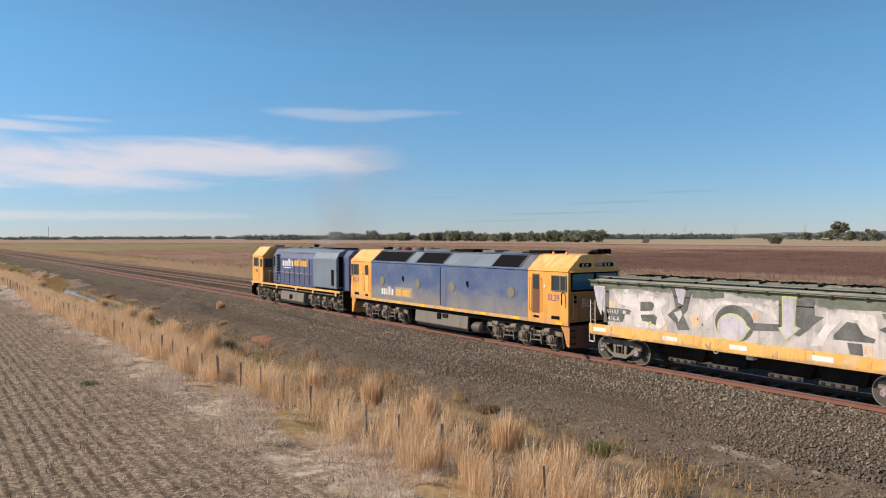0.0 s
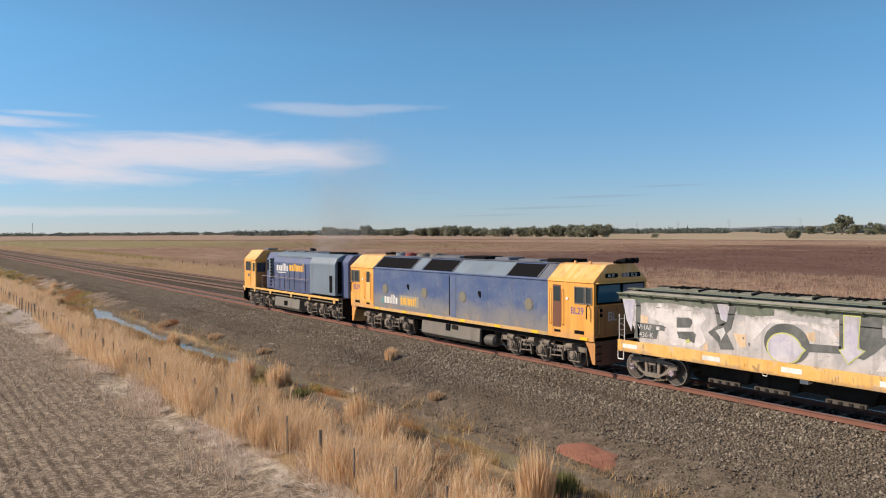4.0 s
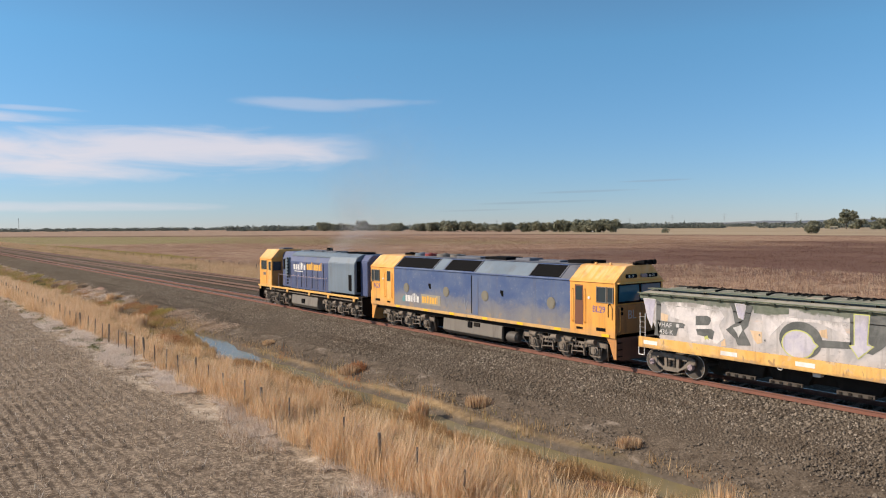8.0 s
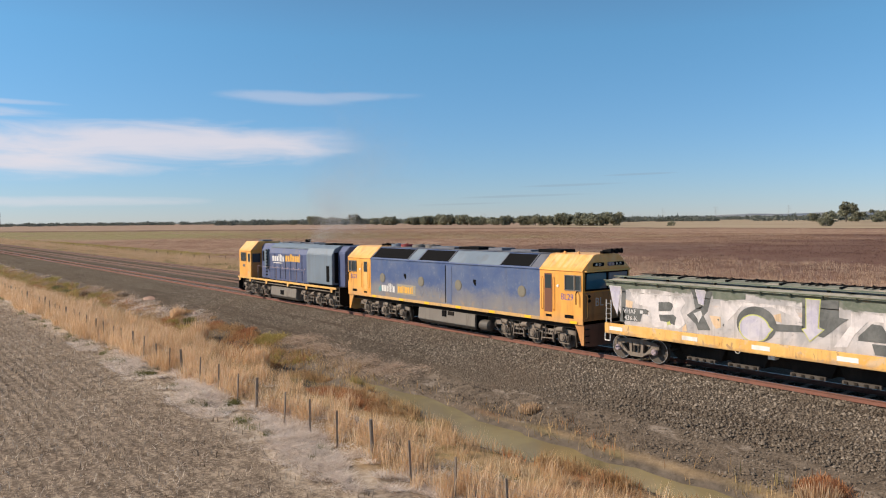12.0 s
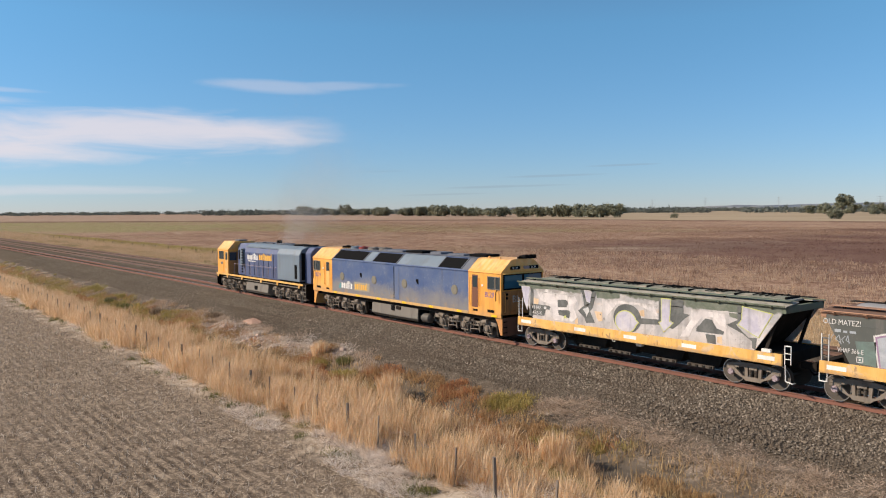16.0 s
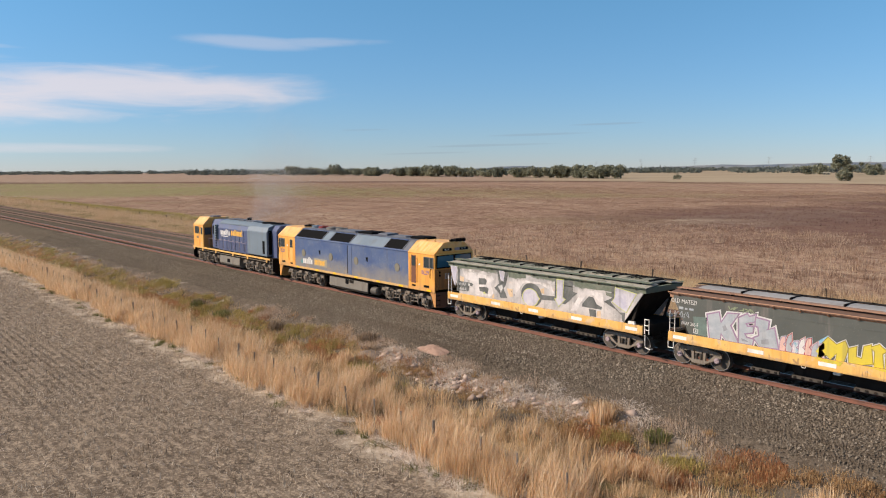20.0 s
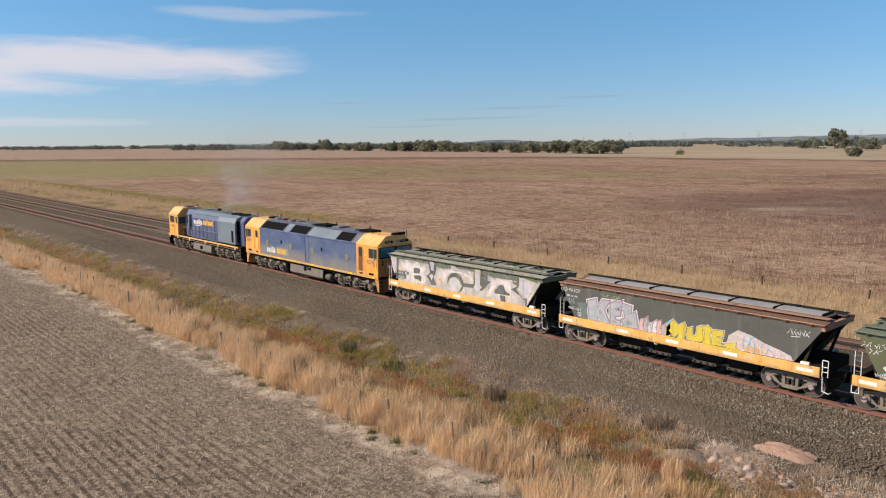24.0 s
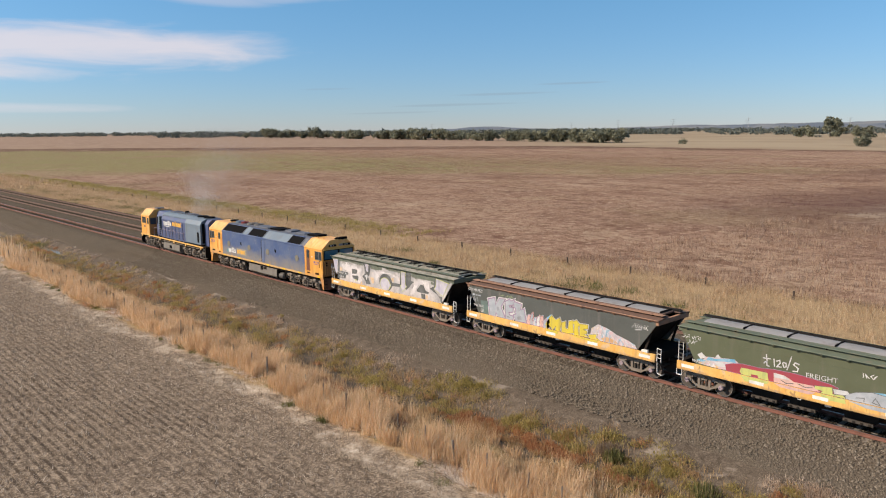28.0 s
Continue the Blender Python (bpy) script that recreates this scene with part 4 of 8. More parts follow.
def build_large_loco():
    """Twin-cab freight locomotive, faded blue with yellow cabs. Origin under its rear face, nose towards +y."""
    v = new("diesel_locomotive")
    tagged(v, "faded blue twin-cab diesel locomotive with yellow cab ends", "locomotive", "locomotives of the train")
    L = 18.6
    prismed("body", ROOF_SECTION, "y", 2.46, 16.10, [M_BLUE], v, label="faded blue body side and roof")
    cab_sec = [(-1.49, 1.20), (-1.49, 3.38), (-1.53, 3.40), (-1.46, 3.48), (-0.80, 4.05), (-0.6, 4.09), (0.6, 4.09), (0.80, 4.05), (1.46, 3.48), (1.53, 3.40), (1.49, 3.38), (1.49, 1.20)]
    for y0, y1 in ((0.0, 2.46), (16.10, L)):
        prismed("cab", cab_sec, "y", y0, y1, M_YELLOW, v, label="yellow driving cab")
    # roof sheets: a darker lid on the flat and lighter sheets on the slope
    boxed("roof_deck", (-0.76, 0.76, 2.5, 16.06, 4.05, 4.075), M_ROOF, v, 0.0)
    for s in (-1, 1):
        for y0, y1 in ((2.5, 3.1), (5.1, 8.9), (11.6, 12.4)):
            slope_panel("roof_sheet", y0, y1, 0.02, 1.0, M_GREYBLUE if y0 > 4 else M_ROOF, v, s, 0.006)
        for y0, y1 in ((3.12, 5.06), (8.95, 11.45), (12.45, 16.0)):
            g = slope_panel("intake_grille", y0, y1, 0.06, 0.92, M_BLACK, v, s, 0.03)
            for yy in (y0, y1):
                slope_panel("grille_frame", yy - 0.03, yy + 0.03, 0.04, 0.95, M_ROOF, g, s, 0.036)
        boxed("gutter", (s * 1.44, s * 1.52, 2.46, 16.1, 3.40, 3.44), M_BLUE, v, 0.0)
        boxed("sill_stripe", (s * 1.47, s * 1.505, 2.46, 16.1, 1.20, 1.345), M_SILL, v, 0.005, "dirty yellow sill stripe")
        for y in (0.5, 3.2, 5.6, 8.1, 10.7, 13.0, 15.7):
            boxed("reflector", (s * 1.505, s * 1.515, y - 0.2, y + 0.2, 1.22, 1.33), M_BRIGHT, v, 0.0)
        for y in (3.6, 8.1, 11.21, 14.87):
            bm = bmesh.new()
            add_disc(bm, (s * 1.485, y, 2.36), (s, 0, 0), 0.26, 0.02, 24)
            add_disc(bm, (s * 1.495, y, 2.36), (s, 0, 0), 0.22, 0.02, 24)
            part("porthole_cover", bm, M_COVER, v)
        for y in (6.85, 12.66):
            prismed("broken_vent", [(y - 0.1, 2.42), (y - 0.1, 2.70), (y + 0.12, 2.70), (y + 0.12, 2.58), (y + 0.0, 2.42)], "x", s * 1.47, s * 1.49, M_BLACK, v)
        for y in (4.6, 6.3, 12.2):
            boxed("panel_seam", (s * 1.476, s * 1.483, y - 0.008, y + 0.008, 1.4, 3.3), M_BLUE, v, 0.0)
        boxed("door_recess", (s * 1.472, s * 1.484, 9.09, 9.16, 1.42, 3.3), M_BLACK, v, 0.0)
        boxed("door_panel", (s * 1.472, s * 1.492, 8.62, 9.04, 1.4, 3.28), M_BLUE_DOOR, v, 0.0)
        # cab sides: door, windows, grab rails, steps
        for flip in (0, 1):
            def Y(a, flip=flip):
                return L - a if flip else a
            a, b = sorted((Y(1.72), Y(2.18)))
            d = boxed("cab_door", (s * 1.475, s * 1.495, a, b, 1.60, 3.26), M_BROWN if not flip else M_YELLOW_D, v, 0.0, "brown cab door" if not flip else "")
            boxed("door_window", (s * 1.495, s * 1.503, a + 0.05, b - 0.05, 2.62, 3.2), M_GLASS, d, 0.0)
            for yy in (1.62, 2.3):
                tubed("grab_rail", [(s * 1.5, Y(yy), 3.1), (s * 1.56, Y(yy), 3.05), (s * 1.56, Y(yy), 1.75), (s * 1.5, Y(yy), 1.7)], 0.017, M_YELLOW, v)
            a, b = sorted((Y(0.48), Y(0.95)))
            window(v, s * 1.49, a, b, 2.62, 3.2, M_GLASS, M_TANK, s)
            a, b = sorted((Y(0.12), Y(0.38)))
            window(v, s * 1.49, a, b, 2.62, 3.2, M_GLASS, M_TANK, s)
            tubed("mirror_bar", [(s * 1.5, Y(0.28), 2.58), (s * 1.62, Y(0.25), 2.5), (s * 1.62, Y(0.25), 2.05)], 0.025, M_BLACK, v)
            boxed("step_recess", (s * 1.475, s * 1.497, *sorted((Y(0.5), Y(1.0))), 1.42, 1.56), M_BLACK, v, 0.0)
            boxed("step_recess", (s * 1.475, s * 1.497, *sorted((Y(1.75), Y(2.1))), 1.40, 1.5), M_BLACK, v, 0.0)
            bm = bmesh.new()
            add_disc(bm, (s * 1.5, Y(1.38), 2.75), (s, 0, 0), 0.06, 0.04, 10)
            part("cab_lamp", bm, M_WHITE, v)
    for y, x in ((1.21, -1.493), (L - 0.31, -1.493)):
        lettering("number", "BL29", 0.38, side_pose(y, 2.18, x), M_NAVY, v, 0.9)
    # rear and front ends
    end_face(v, 0.0, -1)
    end_face(v, L, 1)
    # plate over the yellow rear face, its shade and grime in the colour
    boxed("nose_panel", (-1.46, 1.46, -0.012, 0.0, 1.36, 2.52), M_REAR_ORANGE, v, 0.0, "orange nose panel darkened with grime and painted shade")
    for z in (1.42, 1.5, 1.58):
        boxed("nose_rib", (-1.44, 1.44, -0.03, -0.012, z, z + 0.03), M_REAR_ORANGE, v, 0.0)
    lettering("number", "BL", 0.5, Matrix(((1, 0, 0, -0.75), (0, 0, -1, -0.016), (0, 1, 0, 1.94), (0, 0, 0, 1))), M_SPRAYLOGO, v)
    # logo as plain shapes
    bars("logo_letters", 14.95, 1.62, ((0.19, .82), (0.19, .8), (0.16, .8), (0.07, 1.1), (0.13, 1.12), (0.07, 1), (0.16, .8)), 0.42, 0.05, M_SPRAYLOGO, v)
    stroke_patch("teal_smudge", [(-15.3, 1.72), (-15.1, 1.95), (-14.98, 1.85), (-15.0, 1.6), (-15.25, 1.58)], M_TEAL, v, -1.482)
    for pts in ([(-11.3, 1.95), (-11.2, 1.6), (-11.0, 1.9)], [(-10.8, 1.9), (-10.6, 1.6)], [(-10.3, 2.0), (-10.2, 1.65), (-10.0, 1.7)], [(-9.7, 2.1), (-9.6, 1.6), (-9.45, 2.0)]):
        line_paint("faint_scrawl", pts, 0.05, M_SPRAYLOGO_FAINT, v, -1.484)
    boxed("logo_patch", (-1.488, -1.48, 11.7, 13.46, 1.56, 2.1), M_BEIGE, v, 0.0, "worn gold logo patch")
    bars("logo_letters", 13.36, 1.64, ((0.17, 1), (0.17, 1), (0.1, 1.15), (0.06, 1.1), (0.17, 1), (0.17, 1), (0.14, 1), (0.06, 1.2)), 0.34, 0.05, M_GOLD, v, -1.489)
    # roof equipment
    for y, m, r in ((16.7, M_BLACK, 0.4), (15.6, M_GREYBLUE, 0.42), (14.75, M_RED, 0.36), (13.4, M_TANK, 0.5), (12.3, M_TANK, 0.42)):
        bm = bmesh.new()
        add_disc(bm, (0.15, y, 4.14), (0, 0, 1), r, 0.14, 20)
        add_disc(bm, (0.15, y, 4.22), (0, 0, 1), r * 0.3, 0.06, 12)
        part("roof_fan", bm, m, v)
    for y0, y1, x0, x1, h in ((9.6, 11.6, -0.5, 0.5, 0.08), (7.6, 9.2, -0.55, 0.55, 0.12), (6.2, 7.2, -0.3, 0.6, 0.1), (2.2, 3.6, -0.45, 0.5, 0.13), (4.2, 5.6, -0.3, 0.4, 0.06)):
        boxed("roof_hatch", (x0, x1, y0, y1, 4.06, 4.09 + h), M_BLACK if h > 0.1 else M_ROOF, v, 0.02)
    for y in (0.95, 1.75):
        boxed("lifting_eye", (-0.7, -0.62, y - 0.05, y + 0.05, 4.08, 4.18), M_YELLOW, v, 0.01)
    bm = bmesh.new()
    for x, dy in ((-0.12, -0.25), (0.08, -0.32), (0.27, -0.22), (0.42, -0.3)):
        add_disc(bm, (x, dy + 0.1, 4.22), (0, -1, 0), 0.03, 0.5, 10, 0.11)
    add_box(bm, -0.2, 0.5, 0.05, 0.2, 4.09, 4.2, 0.01)
    part("horn", bm, M_BLACK, v)
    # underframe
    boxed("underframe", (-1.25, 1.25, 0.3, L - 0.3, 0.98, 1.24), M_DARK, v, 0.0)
    prismed("fuel_tank", [(-1.30, 0.98), (-1.34, 0.4), (-1.1, 0.2), (1.1, 0.2), (1.34, 0.4), (1.30, 0.98)], "y", 7.03, 11.7, M_TANK, v, 0.02, "dusty grey fuel tank")
    for s in (-1, 1):
        boxed("filler_box", (s * 1.28, s * 1.36, 9.3, 9.62, 0.68, 0.98), M_BLACK, v)
        boxed("gauge_panel", (s * 1.28, s * 1.35, 8.7, 9.15, 0.78, 0.97), M_DARK, v)
        bm = bmesh.new()
        add_disc(bm, (s * 1.0, 6.55, 0.50), (0, 1, 0), 0.26, 0.6, 20)
        add_disc(bm, (s * 1.0, 6.2, 0.50), (0, -1, 0), 0.26, 0.1, 20, 0.14)
        part("air_reservoir", bm, M_RESERVOIR, v)
        boxed("tank_end", (s * 0.6, s * 1.33, 6.9, 7.02, 0.26, 0.96), M_BLACK, v)
    loco_bogie(v, 3.27)
    loco_bogie(v, 15.33)
    return v


def build_hood_loco():
    """Single-cab hood locomotive. Origin under its rear end sill; cab towards +y, 15.6 m long."""
    v = new("hood_locomotive")
    tagged(v, "blue hood-type diesel locomotive with yellow cab, pulling the train", "locomotive", "locomotives of the train")
    L = 15.6
    # running plate and sill
    boxed("running_plate", (-1.46, 1.46, 0.2, L, 1.36, 1.46), M_DARK, v, 0.01)
    for s in (-1, 1):
        boxed("side_sill", (s * 1.43, s * 1.49, 0.6, L, 1.33, 1.46), M_YELLOW_D, v, 0.01, "yellow side sill")
        for y in (1.2, 4.5, 7.2, 10.6, 13.4, 15.3):
            prismed("sill_bracket", [(y - 0.14, 1.34), (y + 0.14, 1.34), (y + 0.08, 1.12), (y - 0.08, 1.12)], "x", s * 1.42, s * 1.47, M_YELLOW_D, v)
        tubed("air_pipe", [(s * 1.36, 1.5, 1.16), (s * 1.36, 14.4, 1.16)], 0.03, M_BOGIE, v)
    boxed("underframe", (-1.2, 1.2, 0.4, L - 0.3, 0.95, 1.36), M_DARK, v, 0.0)
    # cab
    cab_sec = [(-1.48, 1.46), (-1.48, 3.36), (-1.52, 3.40), (-0.86, 4.10), (0.86, 4.10), (1.52, 3.40), (1.48, 3.36), (1.48, 1.46)]
    bm = bmesh.new()
    add_prism(bm, cab_sec, "y", 13.15, 15.25)
    part("cab", bm, M_YELLOW, v, "yellow driving cab")
    for s in (-1, 1):
        window(v, s * 1.48, 13.95, 14.95, 2.62, 3.28, M_GLASS, M_YELLOW_D, s)
        boxed("cab_number_plate", (s * 1.485, s * 1.495, 14.2, 14.6, 2.2, 2.4), M_TANK, v, 0.0)
        boxed("cab_door", (s * 1.475, s * 1.49, 13.2, 13.75, 1.5, 3.25), M_YELLOW_D, v, 0.0)
        boxed("door_window", (s * 1.485, s * 1.497, 13.28, 13.66, 2.6, 3.2), M_GLASS, v, 0.0)
        tubed("grab_rail", [(s * 1.5, 13.9, 2.6), (s * 1.56, 13.9, 2.5), (s * 1.56, 13.9, 1.6)], 0.018, M_YELLOW, v)
    # rear wall of cab with window, seen beside the hood
    for x0, x1 in ((-1.36, -0.75), (0.75, 1.36)):
        boxed("rear_window", (x0, x1, 13.13, 13.148, 2.55, 3.2), M_GLASS, v, 0.0)
    for x0, x1 in ((-1.40, -0.64), (0.64, 1.40)):
        boxed("rear_door", (x0, x1, 13.138, 13.152, 1.5, 3.26), M_REAR_ORANGE, v, 0.0, "orange rear cab door darkened with grime and painted shade")
    boxed("windscreen", (-1.2, 1.2, 15.25, 15.27, 2.65, 3.3), M_SCREEN, v, 0.0)
    # short equipment casing behind the cab
    prismed("front_casing", [(-1.02, 1.46), (-1.02, 3.5), (-0.6, 3.98), (0.6, 3.98), (1.02, 3.5), (1.02, 1.46)], "y", 10.6, 12.25, M_BLUE_NEW, v, 0.04)
    prismed("front_casing", [(-0.6, 1.46), (-0.6, 3.7), (-0.4, 3.95), (0.4, 3.95), (0.6, 3.7), (0.6, 1.46)], "y", 12.25, 13.14, M_BLUE_NEW, v, 0.03)
    for s in (-1, 1):
        boxed("casing_grille", (s * 1.0, s * 1.035, 11.45, 12.1, 2.7, 3.45), M_BLACK, v, 0.0)
        boxed("filter_box", (s * 0.98, s * 1.28, 10.75, 11.3, 2.2, 3.6), M_GREYBLUE, v, 0.08)
        bm = bmesh.new()
        for k in range(9):
            add_box(bm, s * 1.28, s * 1.31, 10.72, 10.95, 1.7 + k * 0.22, 1.82 + k * 0.22)
        part("step_slats", bm, M_BLACK, v)
    # long engine hood with rounded roof
    sec = [(-1.18, 1.46), (-1.18, 3.35), (-1.02, 3.76), (-0.7, 3.98), (-0.3, 4.06), (0.3, 4.06), (0.7, 3.98), (1.02, 3.76), (1.18, 3.35), (1.18, 1.46)]
    prismed("engine_hood", sec, "y", 4.65, 10.6, M_BLUE_NEW, v, label="deep blue engine hood")
    for s in (-1, 1):
        y = 4.8
        while y < 10.4:
            d = boxed("hood_door", (s * 1.175, s * 1.20, y, y + 0.74, 1.6, 3.28), M_BLUE_NEW, v, 0.008)
            boxed("door_gap", (s * 1.172, s * 1.19, y + 0.745, y + 0.815, 1.6, 3.28), M_BLACK, d, 0.0)
            boxed("door_handle", (s * 1.20, s * 1.225, y + 0.32, y + 0.42, 2.35, 2.42), M_CAP, d, 0.0)
            y += 0.82
        boxed("roof_rail", (s * 1.0, s * 1.08, 4.7, 10.5, 3.72, 3.80), M_GREYBLUE, v, 0.0)
    prismed("hood_roof", [(-1.03, 3.765), (-0.7, 3.99), (-0.3, 4.07), (0.3, 4.07), (0.7, 3.99), (1.03, 3.765), (0.7, 3.97), (-0.7, 3.97)], "y", 4.65, 10.6, M_GREYBLUE, v)
    # radiator section, wider, grey-blue
    rad = [(-1.36, 1.56), (-1.36, 3.45), (-1.15, 3.82), (-0.7, 4.02), (0.7, 4.02), (1.15, 3.82), (1.36, 3.45), (1.36, 1.56)]
    prismed("radiator_section", rad, "y", 1.25, 4.65, M_GREYBLUE, v, 0.03, "grey-blue radiator casing")
    for s in (-1, 1):
        boxed("radiator_slot", (s * 1.355, s * 1.372, 1.62, 1.98, 1.75, 2.75), M_BLACK, v, 0.0)
    boxed("radiator_end", (-1.2, 1.2, 1.225, 1.245, 1.7, 3.6), M_BLACK, v, 0.0)
    prismed("rear_hood", [(-0.95, 1.46), (-0.95, 3.6), (-0.6, 3.98), (0.6, 3.98), (0.95, 3.6), (0.95, 1.46)], "y", 0.35, 1.24, M_BLUE_NEW, v, 0.04)
    boxed("rear_light_box", (-0.3, 0.3, 0.29, 0.36, 3.2, 3.55), M_BLACK, v)
    # roof gear
    for y, r in ((2.0, 0.55), (3.4, 0.55)):
        bm = bmesh.new()
        add_disc(bm, (0, y, 4.06), (0, 0, 1), r, 0.12, 20)
        part("roof_fan", bm, M_BLACK, v)
    for y0, y1 in ((5.2, 6.6), (7.2, 8.4), (8.9, 10.0)):
        boxed("roof_hatch", (-0.45, 0.45, y0, y1, 4.05, 4.13), M_ROOF, v, 0.02)
    bm = bmesh.new()
    add_disc(bm, (0, 6.9, 4.18), (0, 0, 1), 0.2, 0.3, 16)
    part("exhaust_stack", bm, M_BLACK, v)
    boxed("cab_roof_unit", (-0.4, 0.4, 13.4, 14.2, 4.1, 4.22), M_ROOF, v, 0.03)
    # handrails on posts
    for s in (-1, 1):
        ys = [4.9 + 1.02 * k for k in range(8)]
        for y in ys:
            tubed("rail_post", [(s * 1.43, y, 1.46), (s * 1.43, y, 2.35)], 0.015, M_CAP, v)
        tubed("handrail", [(s * 1.43, 4.9, 2.35), (s * 1.43, ys[-1], 2.35)], 0.015, M_CAP, v)
        for y in (0.45, 12.9):
            for k in range(4):
                boxed("step", (s * 1.2, s * 1.47, y - 0.22, y + 0.22, 0.35 + 0.28 * k, 0.38 + 0.28 * k), M_TANK, v, 0.0)
            for d in (-0.23, 0.23):
                tubed("step_rail", [(s * 1.46, y + d, 0.35), (s * 1.46, y + d, 1.46)], 0.018, M_TANK, v)
    # logo as plain shapes
    bars("logo_letters", 10.05, 2.78, ((0.26, .85), (0.26, .82), (0.22, .82), (0.1, 1.1), (0.18, 1.15), (0.1, 1), (0.22, .82)), 0.44, 0.08, M_SPRAYLOGO, v, -1.205)
    bars("logo_letters", 8.0, 2.82, ((0.28, .85), (0.28, .85), (0.14, 1.1), (0.1, 1.05), (0.3, .85), (0.28, .85), (0.24, .85), (0.1, 1.15)), 0.46, 0.06, M_GOLD, v, -1.205)
    boxed("logo_strap", (-1.207, -1.20, 8.6, 9.9, 2.64, 2.70), M_SPRAYLOGO, v, 0.0)
    prismed("fuel_tank", [(-1.26, 1.0), (-1.32, 0.4), (-1.1, 0.18), (1.1, 0.18), (1.32, 0.4), (1.26, 1.0)], "y", 6.3, 10.2, M_TANK, v, 0.02, "dusty grey fuel tank")
    for s in (-1, 1):
        boxed("tank_opening", (s * 1.27, s * 1.345, 8.15, 8.6, 0.5, 0.8), M_BLACK, v)
    for y, d in ((0.2, -1), (L, 1)):
        prismed("pilot", [(-1.42, 1.46), (-1.42, 0.5), (-1.1, 0.3), (1.1, 0.3), (1.42, 0.5), (1.42, 1.46)], "y", y, y - d * 0.1, M_BLACK, v)
        coupler(v, y, d)
    loco_bogie(v, 3.6, 1.70, 0.48)
    loco_bogie(v, 13.1, 1.70, 0.48)
    return v


def wagon_bogie(vehicle, yc):
    """Three-piece freight bogie: cast side frames with open triangles, springs, bolster, two wheelsets."""
    for s in (-1, 1):
        x = s * 1.0
        bm = bmesh.new()
        h = 0.05
        add_prism(bm, [(yc - 1.06, 0.56), (yc - 1.04, 0.74), (yc - 0.8, 0.82), (yc - 0.3, 0.87), (yc + 0.3, 0.87), (yc + 0.8, 0.82), (yc + 1.04, 0.74), (yc + 1.06, 0.56), (yc + 0.70, 0.62), (yc + 0.3, 0.72), (yc - 0.3, 0.72), (yc - 0.70, 0.62)], "x", x - h, x + h)
        add_prism(bm, [(yc - 0.30, 0.19), (yc + 0.30, 0.19), (yc + 0.42, 0.35), (yc - 0.42, 0.35)], "x", x - h, x + h)
        for d in (-1, 1):
            add_prism(bm, [(yc + d * 0.42, 0.36), (yc + d * 0.24, 0.20), (yc + d * 0.80, 0.46), (yc + d * 1.0, 0.60), (yc + d * 0.72, 0.64)], "x", x - h * 0.98, x + h * 0.98)
            add_prism(bm, [(yc + d * 0.20, 0.3), (yc + d * 0.31, 0.3), (yc + d * 0.34, 0.78), (yc + d * 0.22, 0.80)], "x", x - h * 0.9, x + h * 0.9)
            add_box(bm, x + s * h, x + s * (h + 0.03), yc + d * 0.62 - 0.08, yc + d * 0.62 + 0.08, 0.66, 0.74)
        part("side_frame", bm, M_BOGIE, vehicle)
        for d in (-0.1, 0.1):
            bm = bmesh.new()
            for j in range(5):
                add_disc(bm, (x, yc + d, 0.38 + 0.055 * j), (0, 0, 1), 0.062, 0.032, 8)
            part("spring", bm, M_WHEEL, vehicle)
        for d in (-0.86, 0.86):
            bm = bmesh.new()
            add_disc(bm, (x + s * 0.06, yc + d, 0.46), (s, 0, 0), 0.13, 0.12, 14, 0.11)
            for a in range(3):
                t = a * 2.094
                add_disc(bm, (x + s * 0.13, yc + d + 0.07 * math.cos(t), 0.46 + 0.07 * math.sin(t)), (s, 0, 0), 0.02, 0.03, 6)
            part("axle_cap", bm, M_CAP, vehicle)
            boxed("bearing_adapter", (x - 0.06, x + 0.06, yc + d - 0.16, yc + d + 0.16, 0.55, 0.66), M_BOGIE, vehicle)
    boxed("bolster", (-1.06, 1.06, yc - 0.16, yc + 0.16, 0.62, 0.80), M_BOGIE, vehicle)
    for d in (-0.86, 0.86):
        wheelset(vehicle, yc + d, 0.46, True)


def stroke_patch(name, pts, material, parent, x=-1.405, lift=0.004):
    """A flat painted shape on the wagon's near side; pts are (metres from the front, height)."""
    bm = bmesh.new()
    add_prism(bm, [(-u, z) for u, z in pts], "x", x, x - lift)
    bmesh.ops.triangulate(bm, faces=bm.faces)
    return part(name, bm, material, parent)


def line_paint(name, pts, w, material, parent, x=-1.402, lift=0.006):
    """A thin sprayed line through (metres from the front, height) points."""
    bm = bmesh.new()
    for (u0, z0), (u1, z1) in zip(pts, pts[1:]):
        d = math.hypot(u1 - u0, z1 - z0) or 1.0
        a, b = (u1 - u0) / d * w / 2, (z1 - z0) / d * w / 2
        q = [bm.verts.new((x - lift, -u, max(1.443, z))) for u, z in ((u0 - a - b, z0 - b + a), (u0 - a + b, z0 - b - a), (u1 + a + b, z1 + b - a), (u1 + a - b, z1 + b + a))]
        f = bm.faces.new(q)
        if f.normal.x > 0:
            f.normal_flip()
        lift += 0.0004
    return part(name, bm, material, parent)


